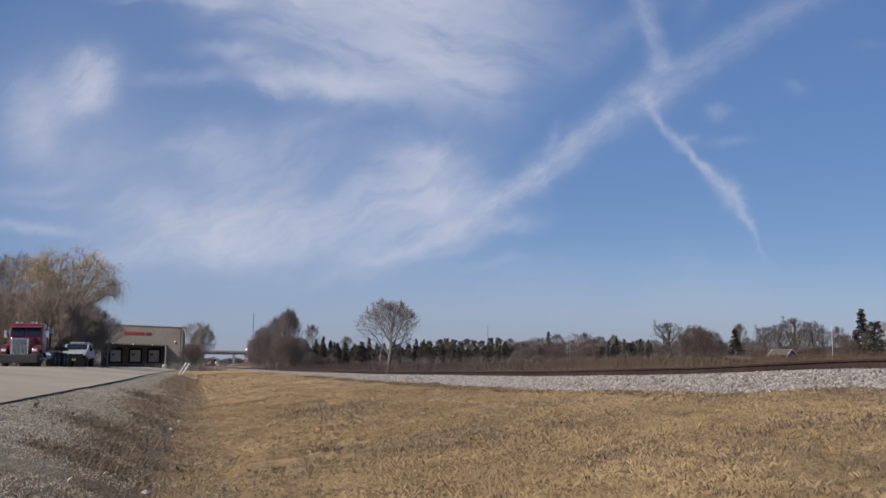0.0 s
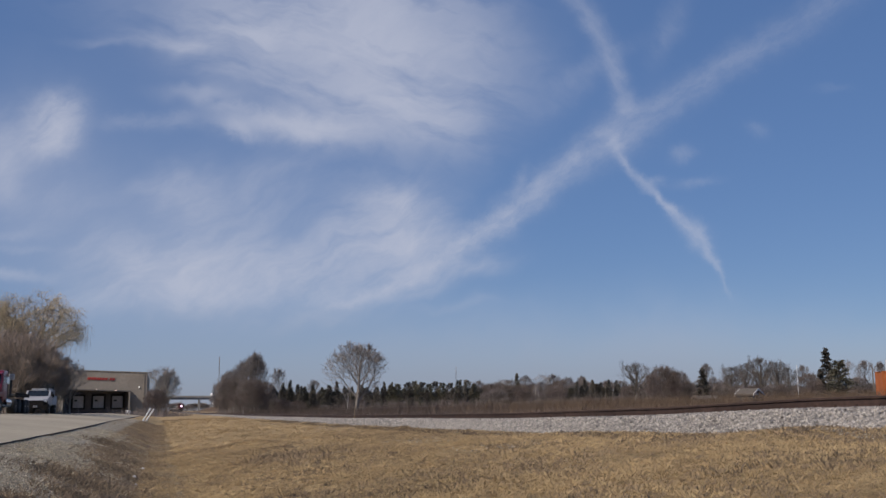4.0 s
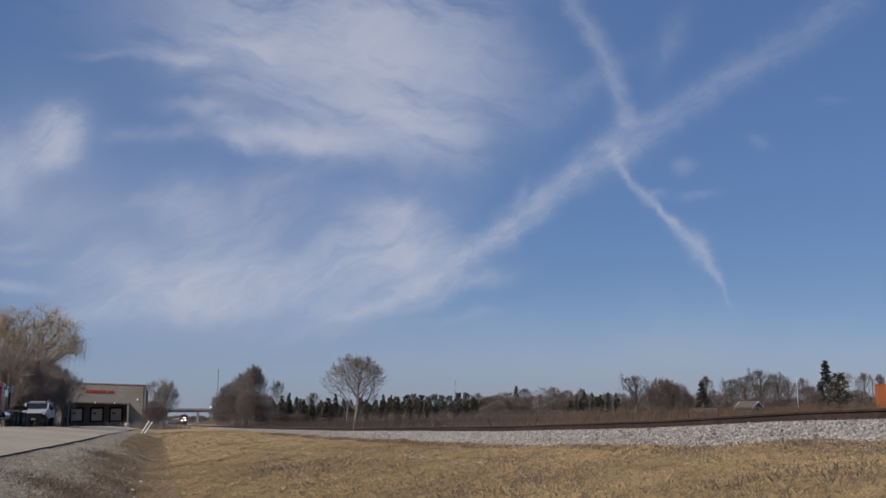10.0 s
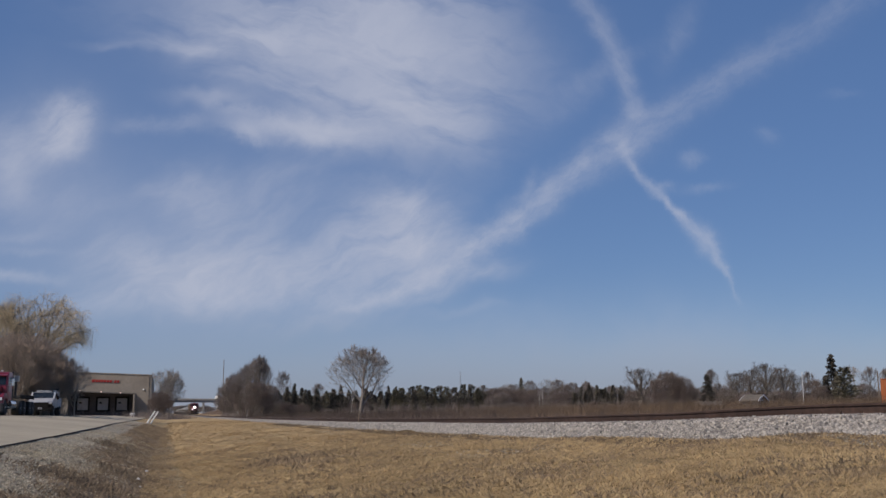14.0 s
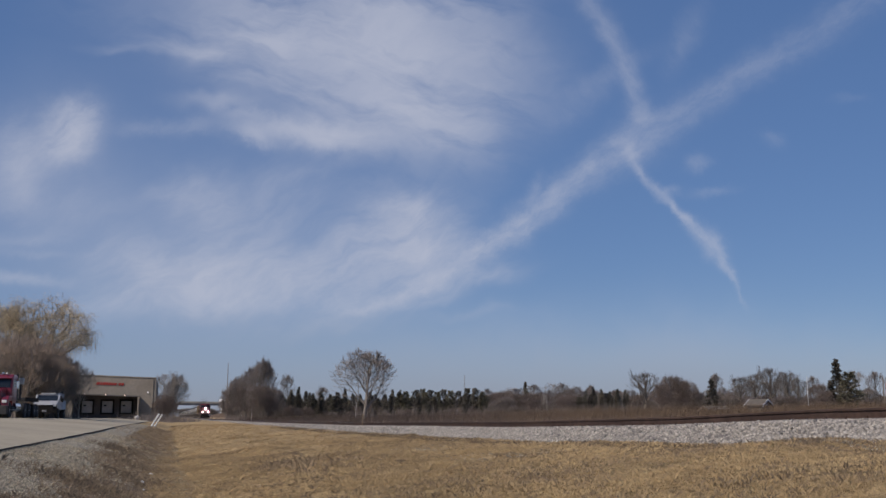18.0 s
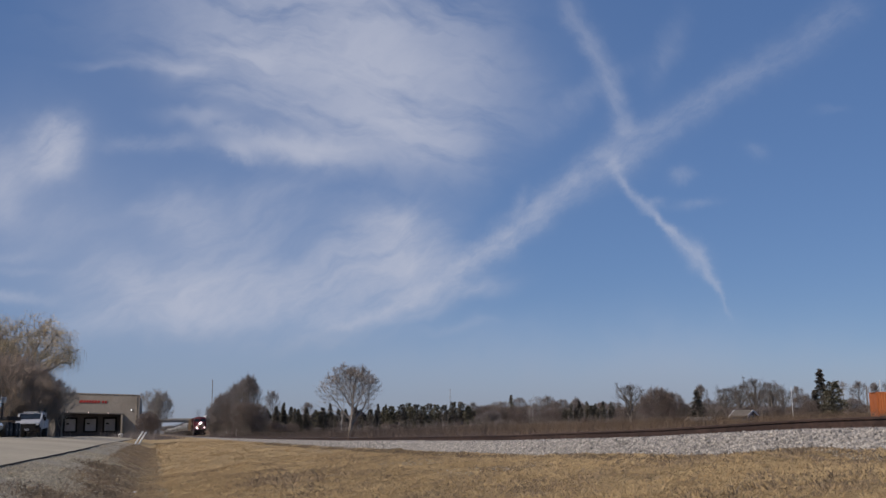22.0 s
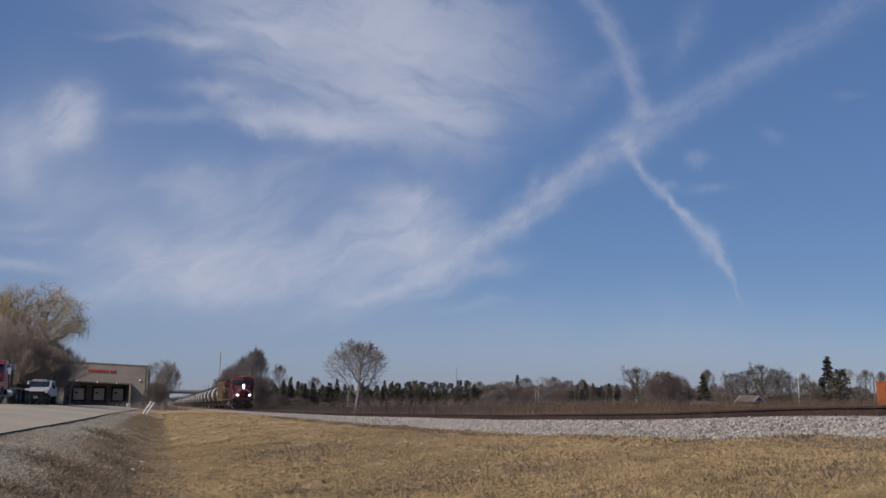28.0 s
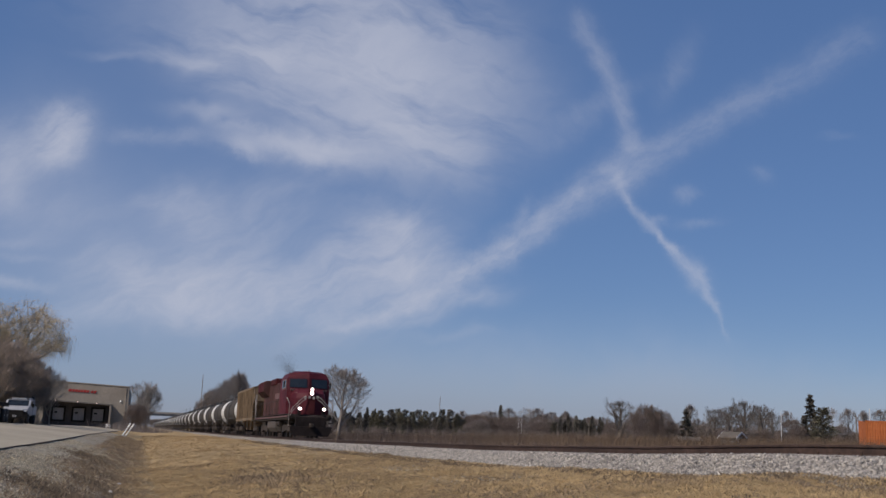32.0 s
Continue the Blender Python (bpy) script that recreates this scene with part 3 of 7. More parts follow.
# ---- sky: one far sheet of thin cloud and painted haze that drifts ----
def build_clouds():
    m = bpy.data.materials.new("thin_cloud_painted_haze")
    m.use_nodes = True
    nt = m.node_tree
    nt.nodes.clear()
    L = nt.links.new

    def math_node(op, a, b=None, c=None, clamp=False):
        n = nt.nodes.new("ShaderNodeMath")
        n.operation, n.use_clamp = op, clamp
        for k, v in enumerate((a, b, c)):
            if v is None:
                continue
            if isinstance(v, bpy.types.NodeSocket):
                L(v, n.inputs[k])
            else:
                n.inputs[k].default_value = v
        return n.outputs[0]

    tc = nt.nodes.new("ShaderNodeTexCoord")
    sep = nt.nodes.new("ShaderNodeSeparateXYZ")
    L(tc.outputs["Object"], sep.inputs[0])
    depth = math_node("MULTIPLY", sep.outputs[2], -1.0)
    flat = nt.nodes.new("ShaderNodeCombineXYZ")
    L(math_node("DIVIDE", sep.outputs[0], depth), flat.inputs[0])
    L(math_node("DIVIDE", sep.outputs[1], depth), flat.inputs[1])

    def noise_at(scale, detail, rough, across=1.0, turn=0.0, vec=None):
        """Noise whose grain runs at turn degrees; across: its width over its length."""
        mp = nt.nodes.new("ShaderNodeMapping")
        mp.vector_type = "TEXTURE"
        mp.inputs["Rotation"].default_value = (0, 0, radians(turn))
        mp.inputs["Scale"].default_value = (1, across, 1)
        L(vec if vec is not None else flat.outputs[0], mp.inputs[0])
        n = nt.nodes.new("ShaderNodeTexNoise")
        n.inputs["Scale"].default_value, n.inputs["Detail"].default_value = scale, detail
        n.inputs["Roughness"].default_value = rough
        L(mp.outputs[0], n.inputs["Vector"])
        return n

    warp = noise_at(7.0, 4, 0.6)
    off = nt.nodes.new("ShaderNodeVectorMath")
    off.operation = "SUBTRACT"
    L(warp.outputs["Color"], off.inputs[0])
    off.inputs[1].default_value = (0.5, 0.5, 0.5)

    def warped(amount):
        sc = nt.nodes.new("ShaderNodeVectorMath")
        sc.operation = "MULTIPLY_ADD"
        L(off.outputs[0], sc.inputs[0])
        sc.inputs[1].default_value = (amount, amount, 0)
        L(flat.outputs[0], sc.inputs[2])
        return sc.outputs[0]

    rough = noise_at(42.0, 5, 0.65)
    off2 = nt.nodes.new("ShaderNodeVectorMath")
    off2.operation = "SUBTRACT"
    L(rough.outputs["Color"], off2.inputs[0])
    off2.inputs[1].default_value = (0.5, 0.5, 0.5)
    loose = warped(0.075)
    shake = nt.nodes.new("ShaderNodeVectorMath")
    shake.operation = "MULTIPLY_ADD"
    L(off2.outputs[0], shake.inputs[0])
    shake.inputs[1].default_value = (0.017, 0.017, 0)
    L(warped(0.02), shake.inputs[2])
    tight = shake.outputs[0]

    def puff(vec, x, y, rx, ry, turn, amp):
        """A soft spot of cloud: place and size in thousandths of the view, turned by degrees."""
        mp = nt.nodes.new("ShaderNodeMapping")
        mp.vector_type = "TEXTURE"
        mp.inputs["Location"].default_value = (x / 1000, y / 1000, 0)
        mp.inputs["Rotation"].default_value = (0, 0, radians(turn))
        mp.inputs["Scale"].default_value = (rx / 1000, ry / 1000, 1)
        L(vec, mp.inputs[0])
        ln = nt.nodes.new("ShaderNodeVectorMath")
        ln.operation = "DOT_PRODUCT"
        L(mp.outputs[0], ln.inputs[0])
        L(mp.outputs[0], ln.inputs[1])
        return math_node("MULTIPLY", math_node("EXPONENT", math_node("MULTIPLY", ln.outputs["Value"], -1.0)), amp)

    def total(rows, vec):
        acc = 0.0
        for r in rows:
            acc = math_node("ADD", puff(vec, *r), acc)
        return acc

    VEIL = [
        (-77.5, 259.0, 107.9, 45.4, 1, 0.75), (-5.1, 231.7, 72.2, 66.1, 1, 0.7), (27.0, 168.8, 51.1, 39.8, -9, 0.5), (-64.8, 190.0, 90.9, 31.2, -5, 0.6),
        (-163.1, 257.2, 73.8, 23.9, -7, 0.6), (-231.2, 250.0, 39.8, 8.5, -9, 0.5), (-123.0, 316.2, 150.4, 39.8, 1, 0.7), (62.5, 250.1, 30.8, 68.1, 1, 0.13),
        (-167.9, 216.7, 51.1, 12.5, -9, 0.4), (-212.7, 194.0, 31.2, 8.5, -5, 0.45), (-293.6, 248.7, 34.1, 5.7, -5, 0.2), (100.6, 233.7, 34.1, 51.1, 21, 0.14),
    ]
    PUFF = [
        (-356.6, 181.4, 22.7, 17.0, 21, 0.75), (-363.0, 152.8, 21.6, 18.2, 1, 0.7), (-347.6, 164.5, 19.3, 25.0, -19, 0.3), (-411.8, 149.0, 34.1, 28.4, 1, 0.4),
        (-413.4, 114.8, 28.4, 22.7, 1, 0.25), (-282.9, 171.4, 25.6, 6.8, 6, 0.22), (-234.8, 172.3, 22.7, 8.0, 6, 0.18), (-367.8, 92.9, 62.5, 22.7, 1, 0.16),
        (-411.6, 61.0, 51.1, 6.8, 4, 0.14), (-410.3, 23.2, 51.1, 5.7, -7, 0.3), (-388.8, 47.3, 39.8, 4.5, -2, 0.12),
    ]
    EDGE = [
        (-132.7, 168.6, 53.9, 11.4, -7, 0.95), (-86.9, 158.0, 42.6, 12.5, -1, 0.75), (-172.3, 162.1, 20.4, 7.4, -24, 0.6), (-41.3, 156.0, 34.1, 17.0, 6, 0.25),
        (-189.8, 184.7, 22.7, 5.1, -5, 0.3),
    ]
    BANK = [
        (-241.7, 6.5, 73.8, 25.9, 5, 0.46), (-186.0, 28.0, 85.2, 28.4, 11, 0.45), (-281.9, 37.8, 45.4, 22.7, 1, 0.42), (-129.1, 8.3, 79.5, 20.2, 11, 0.38),
        (-61.9, 41.4, 62.5, 28.4, 21, 0.5), (-28.7, 87.5, 31.2, 23.9, 21, 0.55), (-62.6, 75.5, 34.1, 22.7, 31, 0.2), (-215.6, 84.3, 34.1, 39.8, 11, 0.28),
        (-244.4, 106.5, 39.8, 17.0, 11, 0.2), (0.5, 42.4, 39.8, 25.6, 31, 0.5), (-5.9, 82.2, 34.1, 19.9, 31, 0.3), (-159.0, 79.6, 39.8, 28.4, 21, 0.14),
    ]
    LOW_BANK = [
        (-83.7, -4.3, 62.5, 12.5, 9, 0.22), (6.7, 10.5, 62.5, 12.2, 14, 0.28), (64.0, 21.9, 30.6, 10.4, 8, 0.15), (-297.3, -13.3, 51.1, 12.5, 1, 0.25),
        (52.5, -16.4, 34.1, 5.7, 1, 0.12), (-105.8, -27.2, 79.5, 10.2, 5, 0.15),
        (-140.0, 105.0, 70.0, 26.0, 14, 0.2), (-20.0, 55.0, 45.0, 30.0, 32, 0.22), (20.0, 70.0, 34.0, 16.0, 32, 0.2), (40.0, 24.0, 45.0, 12.0, 24, 0.12),
    ]
    WIDE_TRAIL = [
        (-61.0, -8.5, 34.1, 4.1, 18, 0.32), (-21.6, 5.2, 34.1, 6.5, 21, 0.42), (17.8, 25.7, 34.1, 10.4, 28, 0.54), (57.2, 51.9, 31.2, 12.5, 31, 0.58),
        (96.8, 78.3, 28.4, 12.6, 34, 0.54), (133.7, 104.7, 25.6, 13.2, 37, 0.46), (167.8, 130.0, 23.9, 14.8, 37, 0.36), (199.3, 151.9, 21.6, 17.0, 37, 0.36),
        (225.0, 169.7, 22.7, 20.4, 37, 0.32), (259.5, 190.6, 25.6, 13.6, 31, 0.27), (297.0, 211.6, 25.6, 13.6, 31, 0.22), (334.6, 233.8, 25.6, 14.2, 31, 0.20),
        (372.4, 256.7, 25.6, 14.8, 31, 0.17), (410.2, 279.1, 25.6, 15.3, 31, 0.14), (448.2, 302.2, 28.4, 15.9, 31, 0.13), (110.7, 112.9, 13.6, 5.7, 61, 0.2),
    ]
    STEEP_TRAIL = [
        (167.9, 304.9, 20.4, 11.4, -61, 0.22), (183.8, 276.1, 20.4, 10.8, -61, 0.25), (197.3, 247.3, 20.4, 10.8, -64, 0.28), (209.1, 218.5, 19.3, 9.1, -69, 0.30),
        (217.4, 190.9, 15.9, 10.2, -65, 0.33), (206.2, 146.2, 14.8, 7.4, -59, 0.30), (217.9, 126.3, 13.6, 4.5, -51, 0.33), (232.9, 109.3, 13.6, 4.5, -47, 0.38),
        (249.1, 94.1, 12.5, 4.0, -44, 0.5), (263.0, 80.0, 11.4, 5.1, -45, 0.54), (278.1, 65.3, 11.4, 8.0, -44, 0.5), (290.8, 53.0, 11.4, 9.7, -51, 0.48),
        (300.6, 38.8, 11.4, 5.7, -65, 0.42), (307.6, 22.3, 11.4, 3.4, -69, 0.32), (315.1, 4.8, 12.5, 2.3, -61, 0.17),
    ]
    WISP = [
        (275.4, 138.9, 11.4, 8.0, 21, 0.26), (288.8, 109.2, 19.9, 4.5, 9, 0.16), (352.2, 161.7, 10.2, 6.8, -19, 0.12), (264.9, 269.1, 12.5, 34.1, -24, 0.13),
        (175.6, 223.6, 51.1, 9.1, 29, 0.14), (152.9, 194.3, 39.8, 11.4, 31, 0.1), (245.6, 109.5, 10.2, 4.5, 1, 0.2), (430.5, 205.5, 17.0, 4.5, 1, 0.06),
    ]
    # haze painted as emission; the lowest rows dull the bright horizon
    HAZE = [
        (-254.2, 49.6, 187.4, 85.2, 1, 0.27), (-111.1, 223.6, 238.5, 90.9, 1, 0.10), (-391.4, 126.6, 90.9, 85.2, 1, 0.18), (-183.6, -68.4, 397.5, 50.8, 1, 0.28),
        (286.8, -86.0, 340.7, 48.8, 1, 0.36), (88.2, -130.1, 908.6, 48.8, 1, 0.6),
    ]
    combed = noise_at(7.0, 9, 0.58, 0.26, -14, loose)       # strands of the high veil
    drawn = noise_at(9.0, 9, 0.6, 0.30, 27, loose)         # strands of the lower bank, along the wide trail
    fine = noise_at(34.0, 6, 0.62, 0.45, 30, tight)
    lumps = noise_at(5.5, 7, 0.6, 0.8, 0, loose)
    mottle = noise_at(13.0, 8, 0.64, 0.42, 22, loose)       # small ragged lumps
    steep = noise_at(40.0, 5, 0.6, 0.5, -55, tight)
    high = math_node("MULTIPLY", total(VEIL, loose), math_node("MULTIPLY_ADD", combed.outputs["Fac"], 3.0, -0.58, True))
    high = math_node("MULTIPLY", high, math_node("MULTIPLY_ADD", mottle.outputs["Fac"], 1.0, 0.58))
    edge = math_node("MULTIPLY", total(EDGE, tight), math_node("MULTIPLY_ADD", combed.outputs["Fac"], 1.3, 0.3))
    low_bank = math_node("MULTIPLY", total(BANK + LOW_BANK, loose), math_node("MULTIPLY_ADD", drawn.outputs["Fac"], 2.7, -0.37))
    low_bank = math_node("MULTIPLY", low_bank, math_node("MULTIPLY_ADD", mottle.outputs["Fac"], 2.2, 0.0))
    puffs = math_node("MULTIPLY", total(PUFF, tight), math_node("MULTIPLY_ADD", mottle.outputs["Fac"], 3.4, -0.5))
    wide = math_node("MULTIPLY", total(WIDE_TRAIL, tight), math_node("MULTIPLY_ADD", fine.outputs["Fac"], 2.3, -0.2))
    thin = math_node("MULTIPLY", total(STEEP_TRAIL + WISP, tight), math_node("MULTIPLY_ADD", steep.outputs["Fac"], 1.7, 0.1))
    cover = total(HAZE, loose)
    for layer in (high, edge, low_bank, puffs, wide, thin):
        cover = math_node("ADD", cover, layer)
    cover = math_node("MULTIPLY", cover, math_node("MULTIPLY_ADD", lumps.outputs["Fac"], 0.6, 0.7))
    cover = math_node("SUBTRACT", 1.0, math_node("EXPONENT", math_node("MULTIPLY", cover, -1.0)))
    clear = nt.nodes.new("ShaderNodeBsdfTransparent")
    em = nt.nodes.new("ShaderNodeEmission")
    low = nt.nodes.new("ShaderNodeSeparateXYZ")      # white ice cloud above, dull horizon haze painted into the emission below
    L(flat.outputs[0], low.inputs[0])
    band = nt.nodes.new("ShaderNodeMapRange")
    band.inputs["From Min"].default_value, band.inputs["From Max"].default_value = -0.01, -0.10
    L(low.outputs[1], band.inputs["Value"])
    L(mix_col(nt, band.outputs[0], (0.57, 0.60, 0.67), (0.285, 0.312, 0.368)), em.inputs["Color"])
    mix = nt.nodes.new("ShaderNodeMixShader")
    L(cover, mix.inputs[0])
    L(clear.outputs[0], mix.inputs[1])
    L(em.outputs[0], mix.inputs[2])
    out = nt.nodes.new("ShaderNodeOutputMaterial")
    L(mix.outputs[0], out.inputs[0])
    n = 24
    verts, faces = [], []
    for j in range(n + 1):
        for i in range(n + 1):
            a, b = radians(-44 + 88 * i / n), radians(-5 + 42 * j / n - 7)
            verts.append((4200 * math.sin(a) * math.cos(b), 4200 * math.sin(b), -4200 * math.cos(a) * math.cos(b)))
    for j in range(n):
        for i in range(n):
            q = j * (n + 1) + i
            faces.append((q, q + 1, q + n + 2, q + n + 1))
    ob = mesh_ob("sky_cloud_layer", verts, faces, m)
    return tagged(ob, "thin streaky white clouds, two crossing vapour trails and painted horizon haze", "clouds", kind="structure")

clouds = build_clouds()

# ---- trees and brush ----
kinds = {
    "oak": (stick_tree("bare_tree", 19, M["bark"], M["twig"], "bare grey-brown broadleaf tree with a rounded crown", h=12, wide=0.34, limbs=9, kids=(8, 5), twigs=13, twig_len=0.08, fat=0.022), 12.0),
    "oak2": (stick_tree("bare_tree", 44, M["bark"], M["twig"], "bare grey-brown broadleaf tree with a wide crown", h=12, wide=0.46, peak=0.6, base=0.22, limbs=10, kids=(8, 5), twigs=13, twig_len=0.08, angle=46, fat=0.022), 12.0),
    "elm": (stick_tree("bare_tree", 44, M["bark"], M["twig"], "bare grey tree with upswept limbs", h=12, wide=0.25, peak=0.66, limbs=10, kids=(7, 5), twigs=13, twig_len=0.08, angle=27, rise=0.14, fat=0.022), 12.0),
    "pale": (stick_tree("bare_tree", 19, M["palebark"], M["paletwig"], "bare tree with pale bark and crooked limbs", h=12, wide=0.40, base=0.18, limbs=8, kids=(7, 4), twigs=12, twig_len=0.08, angle=42, wander=0.13, trunk_r=0.024, fat=0.022), 12.0),
    "thicket": (stick_tree("bare_tree", 31, M["bark"], M["darktwig"], "dense dark many-stemmed bare tree", h=8, base=0.05, peak=0.5, wide=0.42, stems=6, limbs=7, kids=(7, 3), twigs=12, twig_len=0.10, angle=34, fat=0.019), 8.0),
    "bush": (stick_tree("bare_tree", 33, M["limbbark"], M["bushtwig"], "dense grey-brown many-stemmed bare tree", h=8, base=0.05, peak=0.5, wide=0.42, stems=7, limbs=7, kids=(7, 3), twigs=12, twig_len=0.10, angle=34, fat=0.018), 8.0),
    "red": (stick_tree("bare_tree", 37, M["bark"], M["redtwig"], "dense bare tree with reddish budding twigs", h=9, base=0.05, peak=0.52, wide=0.42, stems=4, limbs=8, kids=(7, 3), twigs=12, twig_len=0.095, angle=36, fat=0.021), 9.0),
    "willow": (willow_tree(7, 14.0, 6.4, "tall golden weeping willow without leaves"), 14.0),
    "field": (stick_tree("bare_tree", 23, M["limbbark"], M["paletwig"], "large bare tree with grey bark and spreading limbs", h=12, wide=0.45, base=0.16, peak=0.60, limbs=12, kids=(8, 6), twigs=22, twig_len=0.08, angle=40, rise=0.06, wander=0.10, trunk_r=0.024, fat=0.022), 12.0),
    "vase": (stick_tree("bare_tree", 57, M["bark"], M["greytwig"], "bare tree with thick limbs fanning upwards", h=10, wide=0.55, base=0.08, peak=0.66, limbs=11, kids=(7, 5), twigs=9, twig_len=0.08, angle=46, rise=0.15, wander=0.07, trunk_r=0.048, fat=0.024), 10.0),
    "shrub": (stick_tree("bare_shrub", 71, M["redtwig"], M["redtwig"], "dense brown bare shrub", h=6, base=0.03, peak=0.5, wide=0.5, stems=8, limbs=6, kids=(6, 3), twigs=5, twig_len=0.12, angle=34, trunk_r=0.010, fat=0.022), 6.0),
    "birch": (stick_tree("birch_tree", 61, M["birchbark"], M["twig"], "slender birch with a white trunk", h=8, wide=0.2, base=0.45, peak=0.7, limbs=5, kids=(4, 3), twigs=5, angle=30, trunk_r=0.016, fat=0.03), 8.0),
    "spruce": (conifer("spruce_tree", 5, 10, 2.3, M["needle"], "dark pointed spruce tree"), 10.0),
    "spruce2": (conifer("spruce_tree", 6, 10, 2.9, M["needle"], "dark broad spruce tree"), 10.0),
    "pine": (conifer("pine_tree", 7, 10, 2.6, M["needle2"], "dark olive pine tree with an uneven crown", pine=True), 10.0),
    "pine2": (conifer("pine_tree", 8, 10, 3.2, M["needle"], "dark pine tree with a rounded ragged crown", pine=True), 10.0),
}

def plant_row(rows, group, first=0):
    """Rows: kind, place across the view, height of the top on the same scale, metres off, width factor."""
    for n, (kind, u, top, r, wide) in enumerate(rows, first):
        src, base = kinds[kind]
        x, y = at_bearing(u, r)
        if abs(x - TRACK_X) < 6.0 and r > 150:      # keep the line clear: stand farther off on the same bearing
            r *= (TRACK_X + 6.2) / x
            x, y = at_bearing(u, r)
        h = (646 - top) / HALF * r - land(x, y)
        k = h / base / 1.0
        rz = random.Random(n * 31 + int(u)).uniform(0, 360)
        ob = copy_thing(src, pose(x, y, ground_at(x, y) - 0.1, 0, 0, rz))
        ob.scale = (k * wide, k * wide, k)
        tagged(ob, group=group)

plant_row([
    ("willow", 122, 447, 118, 0.92), ("oak2", 62, 466, 130, 0.8), ("pale", 22, 452, 126, 0.8), ("pale", 12, 452, 150, 1.0), ("oak", -20, 455, 150, 1.0),
    ("bush", 142, 518, 104, 0.9), ("bush", 110, 497, 102, 0.95), ("bush", 72, 500, 104, 0.95), ("bush", 30, 508, 106, 1.0), ("bush", -15, 505, 108, 1.0), ("bush", 90, 508, 98, 1.0), ("bush", 124, 516, 99, 0.95), ("bush", 158, 545, 101, 0.9),
    ("pale", 162, 545, 104, 0.9), ("oak2", 184, 548, 102, 0.75), ("pale", 196, 560, 103, 0.8), ("oak2", 158, 566, 100, 0.85), ("pale", 164, 576, 101, 0.85), ("shrub", 112, 590, 100, 1.0), ("oak", 170, 572, 104, 0.85), ("bush", 50, 520, 112, 0.9),
], "trees beside the lot")
plant_row([
    ("pale", 352, 566, 245, 0.9), ("pale", 343, 570, 248, 0.85), ("field", 361, 571, 250, 0.7), ("pale", 350, 592, 246, 0.9), ("shrub", 338, 604, 190, 0.8), ("oak2", 358, 580, 250, 0.8), ("shrub", 346, 606, 187, 0.8), ("shrub", 353, 618, 186, 0.9),
    ("shrub", 334, 612, 186, 0.8), ("elm", 512, 540, 205, 0.85), ("elm", 505, 546, 210, 0.9), ("elm", 520, 554, 212, 0.9), ("elm", 490, 556, 212, 1.0), ("oak", 498, 562, 204, 0.8),
    ("oak", 470, 574, 214, 0.8), ("red", 485, 580, 200, 1.0), ("red", 515, 584, 198, 1.0), ("red", 462, 590, 200, 1.0), ("thicket", 470, 574, 200, 0.9), ("thicket", 455, 590, 205, 0.8),
], "bare trees by the line")
plant_row([
    ("thicket", 500, 585, 196, 0.9), ("oak", 480, 570, 220, 0.8), ("thicket", 530, 590, 205, 0.9), ("oak", 553, 570, 250, 0.7), ("oak", 615, 592, 290, 0.9), ("field", 687, 519, 150, 1.12),
    ("birch", 672, 613, 150, 0.9), ("birch", 476, 612, 192, 0.9), ("birch", 492, 614, 192, 0.9),
], "bare trees by the line", 18)
plant_row([("spruce" if i % 3 else "spruce2", u, v, r, w) for i, (u, v, r, w) in enumerate([
    (545, 606, 235, 1.0), (560, 600, 240, 1.1), (573, 595, 245, 0.9), (586, 602, 240, 1.1), (598, 606, 238, 1.3), (612, 604, 240, 1.3), (628, 608, 238, 1.3), (640, 604, 242, 1.1),
    (654, 597, 240, 0.9), (668, 606, 238, 1.1), (682, 612, 236, 1.3), (704, 610, 238, 1.3), (722, 608, 240, 1.2), (737, 599, 242, 0.9), (750, 600, 240, 0.9),
])], "conifers")
plant_row([("spruce" if i % 3 else "spruce2", u, v, r, w) for i, (u, v, r, w) in enumerate([
    (762, 607, 240, 1.1), (1062, 608, 255, 1.2), (1076, 602, 255, 1.1), (1090, 599, 250, 1.0), (1104, 600, 255, 1.1), (1118, 604, 252, 1.2), (1132, 600, 250, 1.0), (1146, 601, 255, 1.0),
    (1158, 606, 255, 1.0), (970, 586, 245, 0.8), (1299, 583, 190, 1.35), (1523, 553, 165, 1.15), (1511, 588, 166, 1.1), (1470, 612, 180, 0.6),
], 15)], "conifers", 15)
plant_row([("pine" if i % 2 else "pine2", u, v, r, w) for i, (u, v, r, w) in enumerate([
    (778, 600, 225, 1.0), (790, 598, 228, 1.0), (803, 600, 225, 1.0), (815, 603, 224, 1.1), (826, 599, 226, 1.0), (838, 601, 225, 1.1), (852, 602, 224, 1.1), (868, 597, 226, 1.0), (882, 597, 225, 1.0), (894, 604, 222, 1.1), (905, 612, 222, 1.1),
    (650, 615, 232, 1.4), (625, 616, 230, 1.4), (1546, 574, 160, 1.45), (1537, 590, 163, 1.5), (1005, 610, 240, 1.0)])], "pines")
